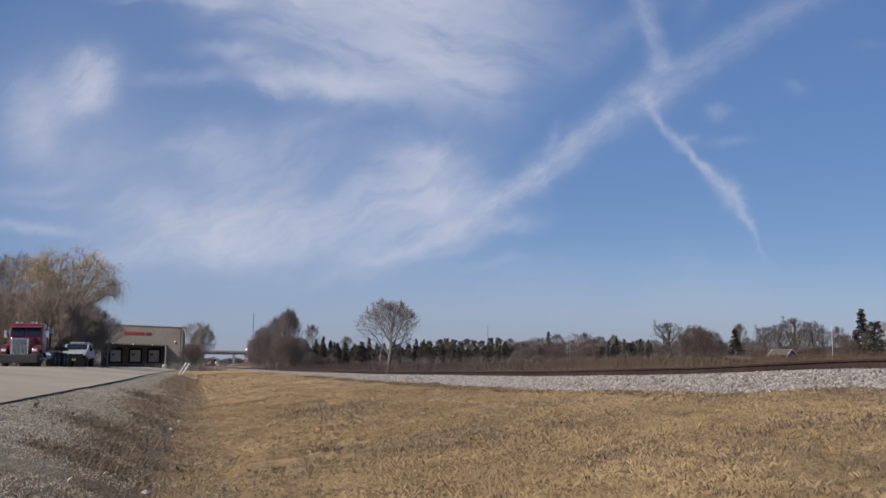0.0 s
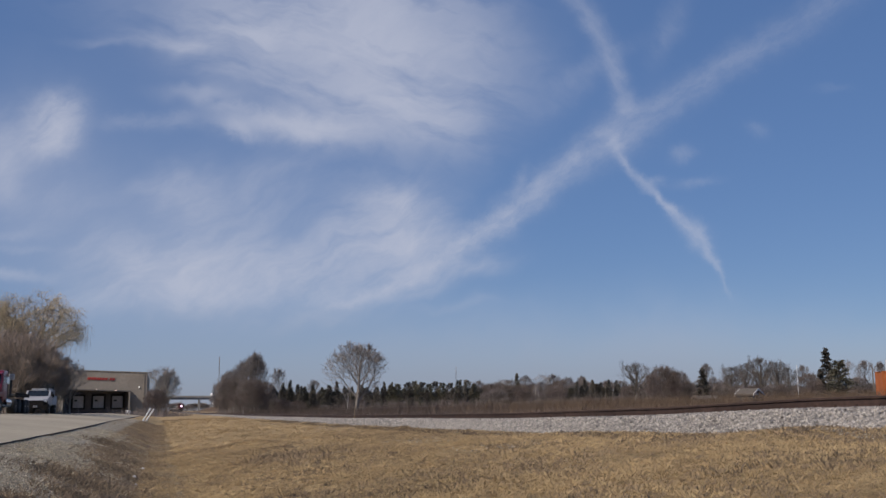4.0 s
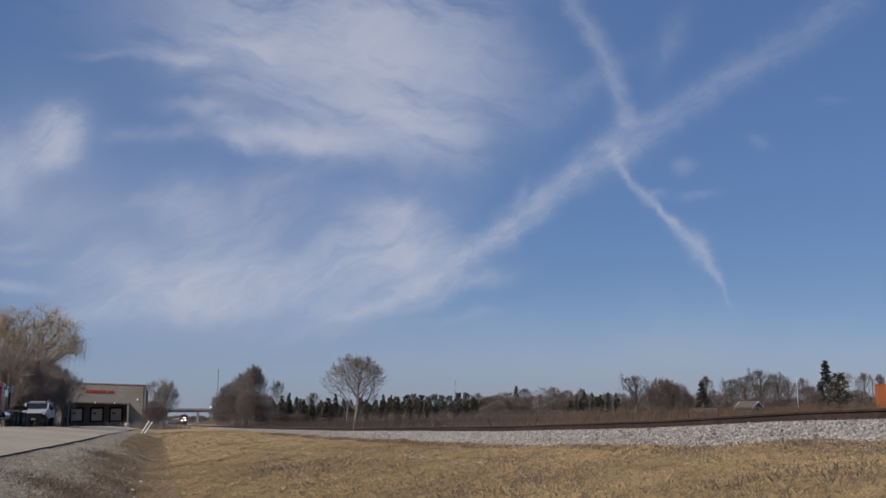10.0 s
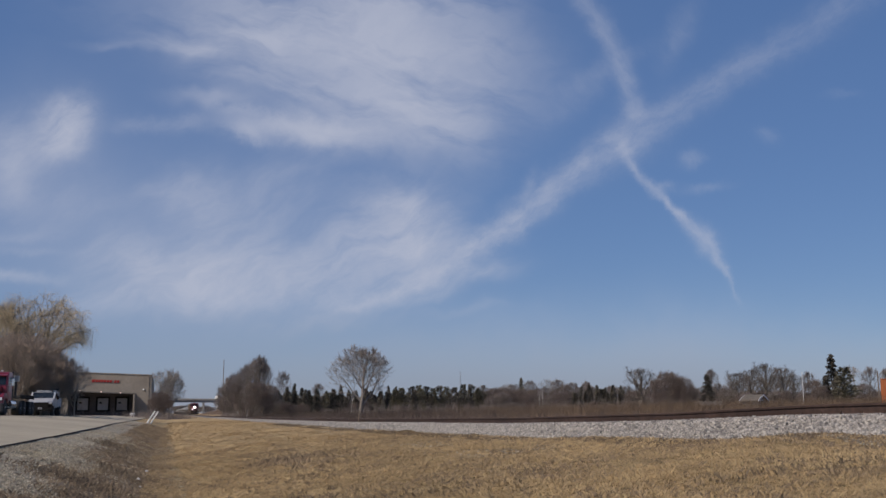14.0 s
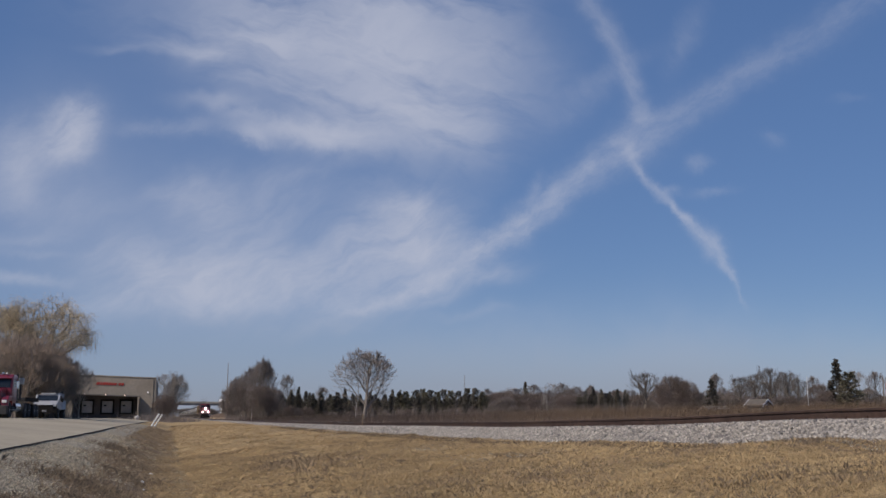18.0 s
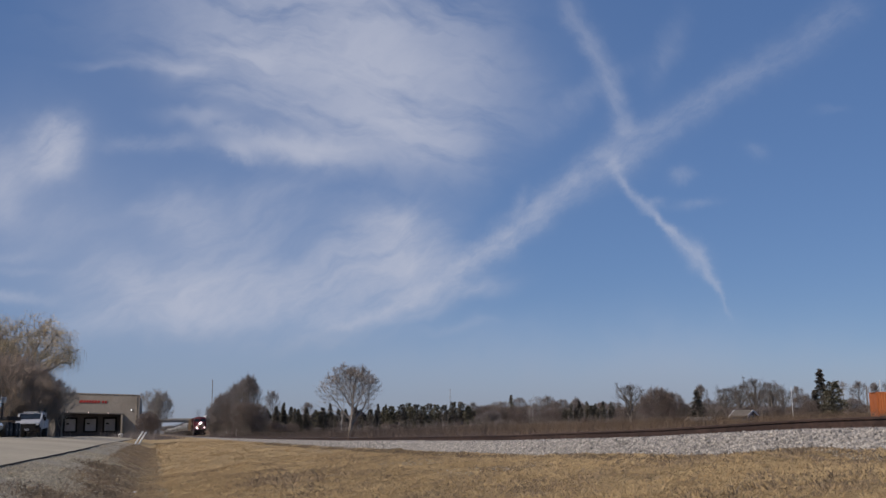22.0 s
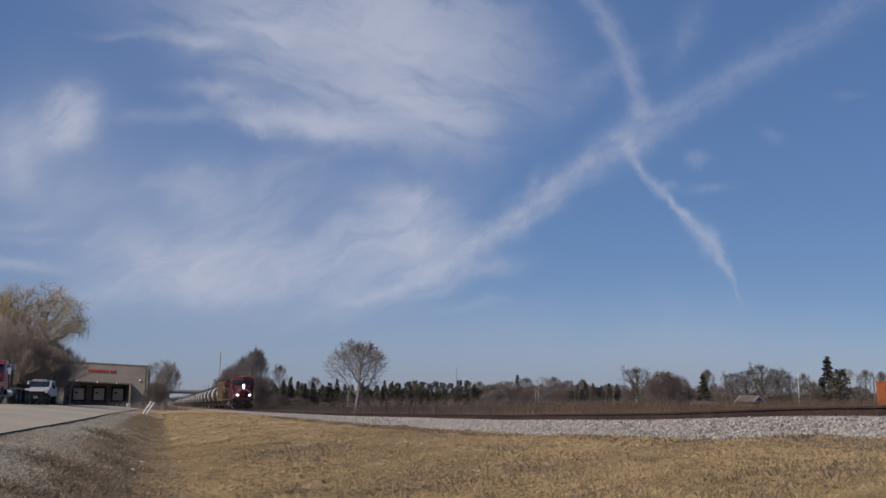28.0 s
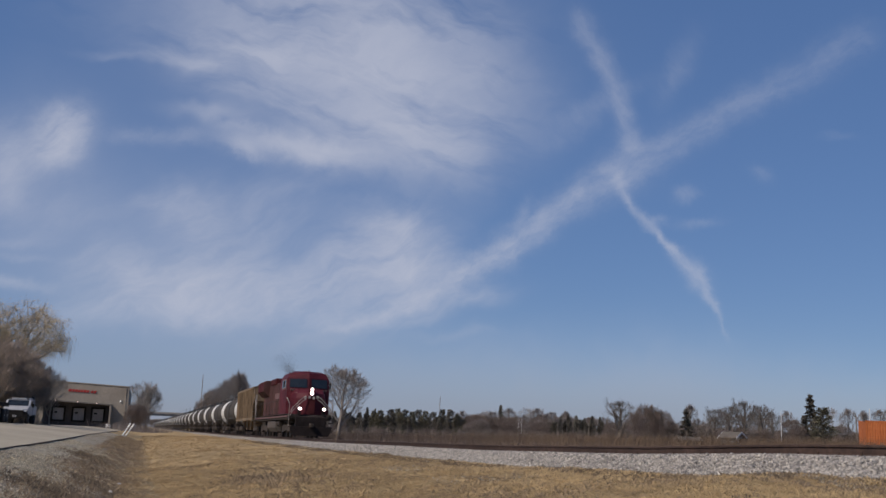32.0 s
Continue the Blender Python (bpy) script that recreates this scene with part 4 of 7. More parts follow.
plant_row([
    ("oak", 925, 604, 280, 1.0), ("pale", 945, 594, 285, 1.0), ("oak", 985, 588, 280, 1.0), ("red", 1000, 600, 262, 1.1), ("pale", 1015, 586, 285, 1.0), ("oak", 1035, 586, 282, 1.0),
    ("red", 1030, 604, 258, 1.0), ("thicket", 960, 612, 250, 1.2), ("red", 930, 618, 250, 1.2), ("oak", 1060, 592, 290, 1.0), ("elm", 1085, 590, 300, 1.0), ("vase", 1180, 564, 200, 1.15),
    ("birch", 1001, 606, 216, 0.7), ("birch", 1007, 604, 217, 0.7), ("shrub", 1230, 572, 195, 0.95), ("shrub", 1255, 582, 195, 0.9), ("shrub", 1210, 586, 190, 0.8), ("red", 1238, 578, 200, 1.0),
], "bare trees across the field")
plant_row([
    ("elm", 1307, 571, 230, 0.9), ("thicket", 1275, 602, 195, 1.0), ("thicket", 1330, 604, 190, 1.0), ("oak2", 1345, 592, 190, 1.0), ("oak", 1370, 584, 195, 1.0), ("oak", 1420, 582, 195, 1.0),
    ("oak2", 1395, 586, 198, 1.0), ("oak2", 1442, 590, 195, 1.0), ("oak", 1320, 596, 210, 1.0), ("vase", 1352, 574, 175, 1.0), ("vase", 1380, 568, 180, 0.95), ("vase", 1402, 558, 178, 0.85),
    ("vase", 1432, 566, 176, 0.95), ("vase", 1452, 578, 185, 0.8), ("shrub", 1360, 612, 170, 1.1), ("shrub", 1392, 610, 170, 1.1), ("shrub", 1425, 612, 170, 1.1), ("thicket", 1345, 608, 178, 1.2),
], "bare trees across the field", 18)
plant_row([
    ("thicket", 1402, 606, 182, 1.2), ("thicket", 1440, 608, 180, 1.2), ("thicket", 1375, 606, 186, 1.2), ("thicket", 1370, 612, 165, 1.3), ("thicket", 1420, 610, 166, 1.3), ("red", 1440, 610, 165, 1.2),
    ("shrub", 1490, 590, 168, 1.0), ("shrub", 1502, 602, 160, 1.0), ("oak", 1480, 578, 200, 0.8), ("pale", 1562, 570, 205, 0.8), ("oak", 1592, 572, 205, 0.9), ("elm", 1620, 575, 208, 0.9),
    ("oak", 1650, 572, 205, 1.0), ("thicket", 1580, 598, 180, 1.2), ("thicket", 1625, 600, 180, 1.2), ("red", 1670, 596, 180, 1.2),
], "bare trees across the field", 36)
extra = random.Random(78)
plant_row([(extra.choice(("spruce2", "spruce", "pine", "spruce")), u + extra.uniform(-4, 4), extra.uniform(602, 618), extra.uniform(212, 246), extra.uniform(1.0, 1.4)) for u in list(range(545, 770, 9)) + list(range(772, 905, 10)) + list(range(1062, 1160, 10))], "conifers")
fill = random.Random(79)
plant_row([(fill.choice(("thicket", "spruce2", "thicket", "pine", "red")), u + fill.uniform(-3, 3), fill.uniform(609, 622), fill.uniform(248, 262), fill.uniform(1.1, 1.5)) for u in list(range(540, 910, 9)) + list(range(1055, 1165, 10))], "dark wood behind the conifers")
plant_row([(fill.choice(("thicket", "red", "shrub", "red")), u + fill.uniform(-3, 3), fill.uniform(600, 615), fill.uniform(226, 262), fill.uniform(1.2, 1.6)) for u in range(908, 1064, 9)], "brown thicket along the woods")
plant_row([(fill.choice(("thicket", "red", "shrub", "red")), u + fill.uniform(-3, 3), fill.uniform(608, 620), fill.uniform(208, 240), fill.uniform(1.2, 1.6)) for u in range(1166, 1690, 11)], "brown thicket along the woods")
far_rng = random.Random(77)
plant_row([(far_rng.choice(("thicket", "red", "oak")), u, far_rng.uniform(630, 637), far_rng.uniform(790, 880), 1.6) for u in range(366, 452, 7)], "woods behind the overpass")
plant_row([(far_rng.choice(("thicket", "red", "oak", "red")), u + far_rng.uniform(-5, 5), far_rng.uniform(610, 624), far_rng.uniform(262, 310), 1.5) for u in range(455, 1690, 17)], "far woods")
plant_row([(far_rng.choice(("thicket", "red", "shrub", "shrub")), u + far_rng.uniform(-4, 4), far_rng.uniform(604, 630) if u < 545 or 905 < u < 1060 else far_rng.uniform(622, 638), far_rng.uniform(200, 236), far_rng.uniform(1.0, 1.6)) for u in range(452, 1180, 15)], "brown thicket along the woods")
plant_row([(far_rng.choice(("oak", "red", "shrub", "oak2", "thicket")), u + far_rng.uniform(-4, 4), far_rng.uniform(594, 608), far_rng.uniform(240, 290), far_rng.uniform(0.9, 1.3)) for u in range(905, 1350, 11)], "bare woods across the field")
for src, _ in kinds.values():
    for o in (*src.children_recursive, src):
        bpy.data.objects.remove(o)

def sticks_field(name, places, height, lean, material, width, label, category):
    """Thin upright dead stems, one sliver each."""
    n = len(places)
    rng = np.random.RandomState(n)
    x, y = places[:, 0], places[:, 1]
    z = surface(x, y)
    hh = np.asarray(height) * rng.uniform(0.35, 1.15, n)
    a = rng.uniform(0, 2 * np.pi, n)
    dx, dy = lean * rng.normal(0, 1, n) * hh, lean * rng.normal(0, 1, n) * hh
    w = width * rng.uniform(0.6, 1.5, n) * 0.5
    p0 = np.stack([x - np.cos(a) * w, y - np.sin(a) * w, z - 0.03], 1)
    p1 = np.stack([x + np.cos(a) * w, y + np.sin(a) * w, z - 0.03], 1)
    p2 = np.stack([x + dx, y + dy, z + hh], 1)
    v = np.stack([p0, p1, p2], 1).reshape(-1, 3)
    ob = new(name, np_mesh(name, v, np.arange(3 * n).reshape(-1, 3), material))
    return tagged(ob, label, category, kind="stuff")

# ---- the warehouse ----
M.update({
    "tanwall": simple("tan_block_wall", (0.27, 0.235, 0.19), (0.34, 0.30, 0.245), 2.0, 0.9, big=0.2),
    # shade of the dock recess put into the wall colour
    "dockshade": simple("shade_darkened_dock_wall", (0.06, 0.05, 0.05), (0.095, 0.08, 0.078), 2.0, 0.9),
    "redsign": simple("red_sign_paint", (0.33, 0.03, 0.022), (0.45, 0.045, 0.033), 3.0, 0.5),
    "door_white": simple("grey_white_dock_door", (0.22, 0.21, 0.215), (0.30, 0.29, 0.295), 3.0, 0.6),
    "black": simple("black_rubber", (0.010, 0.009, 0.009), (0.026, 0.024, 0.023), 8.0, 0.9, spec=0.12),
    "roof": simple("dark_roof_edge", (0.10, 0.09, 0.08), (0.17, 0.155, 0.14), 2.0, 0.7),
    "white": simple("white_paint", (0.62, 0.62, 0.60), (0.78, 0.78, 0.76), 3.0, 0.5),
    "truckwhite": simple("dull_white_truck_paint", (0.32, 0.325, 0.335), (0.46, 0.465, 0.475), 2.5, 0.5),
    "lampwhite": glow("small_white_lamp", (1.0, 0.95, 0.85), 1.6),
    "lampamber": glow("small_amber_lamp", (1.0, 0.6, 0.42), 1.6),
    "steel": simple("galvanised_steel", (0.36, 0.36, 0.36), (0.55, 0.55, 0.54), 4.0, 0.45, 0.7),
    "chrome": simple("chrome", (0.62, 0.62, 0.62), (0.8, 0.8, 0.8), 6.0, 0.2, 1.0),
    "truckred": simple("truck_red_paint", (0.15, 0.01, 0.02), (0.22, 0.016, 0.03), 1.5, 0.35, coat=0.4),
    "glass": simple("dark_vehicle_glass", (0.012, 0.016, 0.02), (0.03, 0.036, 0.042), 1.0, 0.08),
    "tyre": simple("tyre_rubber", (0.012, 0.012, 0.012), (0.032, 0.031, 0.03), 10.0, 0.85),
    "darkgrey": simple("dark_grey_metal", (0.03, 0.03, 0.03), (0.075, 0.072, 0.07), 4.0, 0.6, 0.3),
    "orange": simple("orange_container_paint", (0.42, 0.115, 0.025), (0.56, 0.17, 0.042), 2.5, 0.6, big=0.25),
    "wood": simple("weathered_pole_wood", (0.16, 0.125, 0.095), (0.28, 0.23, 0.18), 3.0, 0.9, stretch=(3, 3, 0.3)),
    "shingle": simple("tan_shingles", (0.10, 0.086, 0.07), (0.165, 0.142, 0.115), 1.5, 0.9),
    "greywall": simple("grey_siding", (0.13, 0.125, 0.12), (0.2, 0.195, 0.185), 1.0, 0.8),
    "bridge": simple("bridge_concrete", (0.23, 0.225, 0.21), (0.34, 0.33, 0.31), 0.5, 0.9),
    "bridgesteel": simple("bridge_girder", (0.09, 0.10, 0.12), (0.15, 0.165, 0.19), 0.5, 0.7),
})

def build_warehouse():
    x, y = at_bearing(325, 200)
    z = ground_at(x, y) - 0.05
    root = thing("warehouse", pose(x, y, z), "tan block warehouse with three shaded loading docks", "building")
    base = 0.0
    H = lambda X: 8.15 - 0.034 * X       # roof line falls to the right-hand corner
    W, D = 26.0, 42.0
    o0, o1, top = -14.9, -3.05, 5.05     # the dock opening
    # front wall pieces around the dock opening
    part("wall", prism([(-W, base), (o0, base), (o0, H(o0)), (-W, H(-W))], "y", 0, 0.3), M["tanwall"], root)
    part("wall", prism([(o0, top), (o1, top - 0.45), (o1, H(o1)), (o0, H(o0))], "y", 0, 0.3), M["tanwall"], root)
    part("wall", prism([(o1, base), (0, base), (0, H(0)), (o1, H(o1))], "y", 0, 0.3), M["tanwall"], root)
    part("side_wall", box((-0.15, D / 2, H(0) / 2), (0.29, D - 0.62, H(0))), M["tanwall"], root)
    part("side_wall", box((-W + 0.15, D / 2, H(-W) / 2), (0.29, D - 0.62, H(-W))), M["tanwall"], root)
    part("back_wall", box((-W / 2, D - 0.15, 4.3), (W, 0.29, 8.6)), M["tanwall"], root)
    part("roof", prism([(-W + 0.3, H(-W) - 0.5), (-0.3, H(0) - 0.5), (-0.3, H(0) - 0.3), (-W + 0.3, H(-W) - 0.3)], "y", 0.32, D - 0.32), M["roof"], root)
    part("coping", prism([(-W - 0.08, H(-W)), (0.08, H(0)), (0.08, H(0) + 0.16), (-W - 0.08, H(-W) + 0.16)], "y", -0.1, 0.42), M["tanwall"], root)
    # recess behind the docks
    part("dock_wall", box(((o0 + o1) / 2, 2.6, 2.55), (o1 - o0 + 0.4, 0.25, 5.1)), M["dockshade"], root, "dock wall coloured dark for the recess shade")
    part("dock_side", box((o0 - 0.13, 1.4, 2.5), (0.25, 2.15, 5.0)), M["tanwall"], root)
    part("dock_side", box((o1 + 0.13, 1.4, 2.4), (0.25, 2.15, 4.8)), M["tanwall"], root)
    part("dock_ceiling", box(((o0 + o1) / 2, 1.4, 4.98), (o1 - o0, 2.15, 0.1)), M["roof"], root)
    # canopy and its wing wall, which shade the docks
    part("canopy", prism([(o0 - 0.3, top), (o1 + 0.15, top - 0.47), (o1 + 0.15, top - 0.27), (o0 - 0.3, top + 0.2)], "y", -1.7, -0.003), M["roof"], root, "thin dark canopy over the docks")
    part("wing_wall", box((o1 + 0.0, -0.84, (top - 0.48) / 2), (0.3, 1.64, top - 0.48), 0.02), M["tanwall"], root)
    part("wing_post", box((o1 - 0.02, -1.72, (top - 0.5) / 2), (0.3, 0.1, top - 0.5), 0.02), M["tanwall"], root, "pale corner post")
    for n, X in enumerate((-12.45, -8.8, -5.35)):
        d = part("dock_door", box((X, 2.40, 2.75), (1.9, 0.08, 2.2), 0.02), M["door_white"], root, "closed grey-white overhead door")
        for k in range(4):
            part("door_panel", box((X, 2.345, 1.94 + 0.54 * k), (1.78, 0.04, 0.49), 0.015), M["door_white"], d)
        part("door_window", box((X - 0.42, 2.315, 3.02), (0.5, 0.03, 0.3), 0.01), M["glass"], d, "small dark window")
        for s in (-1, 1):
            part("dock_seal", box((X + s * 1.12, 2.3, 2.75), (0.3, 0.3, 2.6), 0.05), M["black"], root)
        part("dock_seal", box((X, 2.3, 4.02), (2.55, 0.34, 0.3), 0.05), M["black"], root)
        part("dock_bumper", box((X, 2.2, 1.5), (2.5, 0.3, 0.24), 0.04), M["black"], root)
        lamp = part("wall_lamp", box((X - 0.2, -1.78, top + 0.12 - 0.16 * n), (0.26, 0.16, 0.24), 0.04), M["darkgrey"], root)
        part("lens", box((X - 0.2, -1.87, top + 0.1 - 0.16 * n), (0.15, 0.03, 0.13)), M["lampamber"], lamp)
    lamp = part("wall_lamp", box((-1.45, -0.1, 5.5), (0.3, 0.2, 0.3), 0.04), M["steel"], root)
    part("lens", box((-1.45, -0.215, 5.48), (0.17, 0.03, 0.17)), M["lampwhite"], lamp)
    # the sign: plain red shapes
    xs = -10.9
    for w in (0.62, 0.36, 0.42, 0.36, 0.4, 0.46, 0.4, None, 0.4, 0.42):
        if w is None:
            xs += 0.3
            continue
        zc, hh = H(xs) - 1.4, 0.46
        lean = 0.12
        bar = prism([(xs, zc - hh / 2), (xs + w, zc - hh / 2), (xs + w + lean, zc + hh / 2), (xs + lean, zc + hh / 2)], "y", -0.12, -0.003, bevel=0.02)
        part("sign_bar", bar, M["redsign"], root, "red raised sign shape")
        xs += w + 0.1
    part("downpipe", tube((-0.5, -0.06, 0.1), (-0.5, -0.06, H(0) - 0.2), 0.06), M["tanwall"], root)
    return root

build_warehouse()

def build_bollard():
    x, y = at_bearing(294.5, 190)
    root = thing("litter_bin", pose(x, y, lot_z(x, y) + EYE), "round white bin at the dock corner", "bin")
    part("body", lathe([(0, 0.30), (0.05, 0.36), (0.55, 0.45), (0.6, 0.42)], False, 14), M["white"], root, smooth=True)
    part("lid", lathe([(0.6, 0.43), (0.68, 0.40), (0.74, 0.2)], False, 14), M["white"], root, smooth=True)

build_bollard()

def build_markers():
    for n, (u, r) in enumerate(((318.5, 98), (325, 106))):
        x, y = at_bearing(u, r)
        z = ground_at(x, y)
        root = thing("barrier_post", pose(x, y, z), "leaning white-painted pipe post beside the culvert", "post", "white posts at the culvert")
        part("pipe", tube((0, 0, -0.1), (0.72, 0.25, 1.15), 0.075, n=12), M["white"], root)
        part("cap", tube((0.72, 0.25, 1.15), (0.735, 0.256, 1.18), 0.082, 0.06, n=12), M["white"], root)
        part("footing", lathe([(-0.15, 0.2), (0.03, 0.2), (0.06, 0.16)], False, 12), M["bridge"], root, "concrete footing")

build_markers()

# ---- the overpass ----
def build_overpass():
    root = thing("road_overpass", pose(0, 742, EYE - 1.0), "concrete road bridge over the railway with grey girders", "bridge")
    z = lambda X: 10.0 - 0.006 * X
    for s in range(5):
        a, b = -62 + 26 * s, -62 + 26 * (s + 1)
        part("deck", prism([(a, z(a)), (b, z(b)), (b, z(b) + 0.5), (a, z(a) + 0.5)], "y", 0, 11), M["bridge"], root)
        for w in (0.6, 3.8, 7.0, 10.2):
            part("girder", prism([(a, z(a) - 1.35), (b - 0.1, z(b) - 1.35), (b - 0.1, z(b) - 0.005), (a, z(a) - 0.005)], "y", w - 0.2, w + 0.2), M["bridgesteel"], root)
        for w in (0.0, 10.6):
            part("parapet", prism([(a, z(a) + 0.502), (b, z(b) + 0.502), (b, z(b) + 1.35), (a, z(a) + 1.35)], "y", w, w + 0.4), M["bridge"], root)
    for X in (-2, 26.5):
        part("pier_cap", box((X, 5.5, z(X) - 1.85), (1.6, 11, 0.9), 0.1), M["bridge"], root)
        for w in (1.2, 5.5, 9.8):
            part("pier_column", tube((X, w, -1), (X, w, z(X) - 2.3), 0.65, n=14), M["bridge"], root)

build_overpass()

def build_embankment(x0, x1, name):
    """Earth ramp that carries the road up to the bridge."""
    verts = []
    n = 14
    for k in range(n + 1):
        X = x0 + (x1 - x0) * k / n
        zt = EYE - 1.0 + (interp(k / n, [(0, 0.4), (0.12, 9.2), (1, 7.5)]))
        zb = ground_at(X, 742) - 0.5
        verts += [(X, 722, zb), (X, 741.5, zt), (X, 753.5, zt), (X, 772, zb)]
    faces = []
    for k in range(n):
        for i in range(3):
            a = 4 * k + i
            faces.append((a, a + 4, a + 5, a + 1))
    tagged(mesh_ob(name, verts, faces, M["brushground"]), "brown grassed road embankment", "embankment", kind="structure")

build_embankment(25, 320, "embankment_east")
build_embankment(-6, -300, "embankment_west")

def build_shed(u, r, w, d, wall_h, ridge, turn, wall, roof, name, label, sink=0.0, trim="white"):
    x, y = at_bearing(u, r)
    root = thing(name, pose(x, y, ground_at(x, y) - sink, 0, 0, turn), label, "building")
    part("wall", box((0, -d / 2 + 0.1, wall_h / 2 - 0.2), (w - 0.4, 0.2, wall_h + 0.4)), wall, root)
    part("wall", box((0, d / 2 - 0.1, wall_h / 2 - 0.2), (w - 0.4, 0.2, wall_h + 0.4)), wall, root)
    for s in (-1, 1):
        part("gable_wall", prism([(-d / 2, -0.4), (d / 2, -0.4), (d / 2, wall_h), (0, ridge - 0.05), (-d / 2, wall_h)], "x", s * (w / 2 - 0.2) - 0.1, s * (w / 2 - 0.2) + 0.1), wall, root)
        k = (ridge - wall_h) / (d / 2)
        e = d / 2 + 0.35
        part("roof_slope", prism([(0, ridge), (s * e, ridge - k * e), (s * e, ridge - k * e + 0.14), (0, ridge + 0.14)], "x", -w / 2 - 0.2, w / 2 + 0.2), roof, root)
        for g in (-1, 1):
            part("bargeboard", prism([(0, ridge - 0.06), (s * e, ridge - k * e - 0.06), (s * e, ridge - k * e + 0.17), (0, ridge + 0.17)], "x", g * (w / 2 + 0.23) - 0.03, g * (w / 2 + 0.23) + 0.03), M[trim], root)
    wd = part("window", box((w / 2 - 0.08, 0, wall_h * 0.6), (0.06, 0.9, 0.9)), M["white"], root)
    part("pane", box((w / 2 - 0.04, 0, wall_h * 0.6), (0.03, 0.72, 0.72)), M["glass"], wd)
    return root

build_shed(1382, 150, 2.5, 2.4, 1.1, 1.75, -62, M["greywall"], M["shingle"], "shed", "small shed with a tan roof and white bargeboards")
build_shed(1303, 150, 3.0, 2.2, 0.55, 0.95, -8, M["wood"], M["shingle"], "low_shed", "low open shed with a tan roof in the weeds", trim="wood")
build_shed(1540, 170, 2.7, 2.0, 2.0, 2.6, -5, M["greywall"], M["roof"], "house", "small dark grey house beyond the field", sink=0.3, trim="roof")

def build_container():
    x, y = at_bearing(1623, 118)
    root = thing("shipping_container", pose(x, y, ground_at(x, y) + 0.12, 0, 0, -22), "orange corrugated shipping container in the field", "container")
    L, Dp, H = 12.19, 2.44, 2.9
    for s in (0, 1):
        bm = bmesh.new()
        n = 44
        prev = None
        for i in range(n * 4 + 1):
            X = 0.15 + (L - 0.3) * i / (n * 4)
            off = (0.0, 0.04, 0.04, 0.0)[i % 4]
            Y = s * Dp + (off if s == 0 else -off) + (0.02 if s == 0 else -0.02)
            cur = (bm.verts.new((X, Y, 0.18)), bm.verts.new((X, Y, H - 0.12)))
            if prev:
                bm.faces.new((prev[0], cur[0], cur[1], prev[1]))
            prev = cur
        part("side_panel", bm, M["orange"], root)
    for X in (0.08, L - 0.08):
        for Y in (0.08, Dp - 0.08):
            part("corner_post", box((X, Y, H / 2), (0.16, 0.16, H), 0.01), M["orange"], root)
    for Y in (0.06, Dp - 0.06):
        part("bottom_rail", box((L / 2, Y, 0.1), (L - 0.32, 0.1, 0.18)), M["orange"], root)
        part("top_rail", box((L / 2, Y, H - 0.06), (L - 0.32, 0.1, 0.12)), M["orange"], root)
    part("roof_panel", box((L / 2, Dp / 2, H - 0.06), (L - 0.32, Dp - 0.22, 0.04)), M["orange"], root)
    for s in (0.04, 0.5):
        part("end_door", box((0.05, Dp * s + Dp * 0.23, H / 2), (0.06, Dp * 0.44, H - 0.3), 0.01), M["orange"], root)

build_container()

def build_pole(u, r, top, radius, mat, label, arms=0):
    x, y = at_bearing(u, r)
    g = ground_at(x, y)
    h = (646 - top) / HALF * r + EYE - g
    root = thing("utility_pole", pose(x, y, g), label, "pole")
    part("shaft", tube((0, 0, -0.3), (0, 0, h), radius, radius * 0.7, 10), mat, root)
    for k in range(arms):
        part("crossarm", box((0, 0.1, h - 0.5 - k * 0.9), (2.2, 0.1, 0.12)), M["wood"], root)
        for dx in (-1, -0.5, 0.5, 1):
            part("insulator", tube((dx, 0.1, h - 0.44 - k * 0.9), (dx, 0.1, h - 0.28 - k * 0.9), 0.05, 0.03, 8), M["steel"], root)

build_pole(449, 300, 556, 0.13, M["wood"], "tall dark wooden pole by the trees")
build_pole(1470, 160, 583, 0.045, M["white"], "pale slender pole across the field")
build_pole(1631, 125, 577, 0.055, M["white"], "thin white lamp pole beside the container")
build_pole(1606, 200, 586, 0.13, M["wood"], "wooden pole among bare trees")

def build_mast():
    x, y = at_bearing(863, 620)
    g = ground_at(x, y)
    h = (646 - 576) / HALF * 620 + EYE - g
    root = thing("radio_mast", pose(x, y, g), "slender lattice radio mast far behind the pines", "mast")
    for a in range(3):
        c, s = math.cos(a * 2.094), math.sin(a * 2.094)
        part("mast_leg", tube((0.5 * c, 0.5 * s, 0), (0.3 * c, 0.3 * s, h), 0.06, 0.045, 6), M["bridge"], root)
    for k in range(20):
        z0, z1 = h * k / 20, h * (k + 1) / 20
        a = k * 2.094
        part("mast_brace", tube((0.45 * math.cos(a), 0.45 * math.sin(a), z0), (0.4 * math.cos(a + 2.094), 0.4 * math.sin(a + 2.094), z1), 0.03, n=5), M["bridge"], root)

build_mast()

def build_water_tower():
    x, y = at_bearing(440, 900)
    z = ground_at(x, y)
    root = thing("water_tower", pose(x, y, z), "white domed water tank standing beyond the overpass", "water tower")
    part("column", tube((0, 0, 0), (0, 0, 11.5), 1.1, 0.9, 14), M["white"], root)
    part("bowl", lathe([(11.0, 0.9), (12.2, 2.2), (13.4, 2.8), (14.6, 2.6), (15.6, 1.7), (16.0, 0.4)], False, 20), M["white"], root, smooth=True)
    part("vent", tube((0, 0, 16.0), (0, 0, 16.5), 0.3, n=8), M["steel"], root)

build_water_tower()

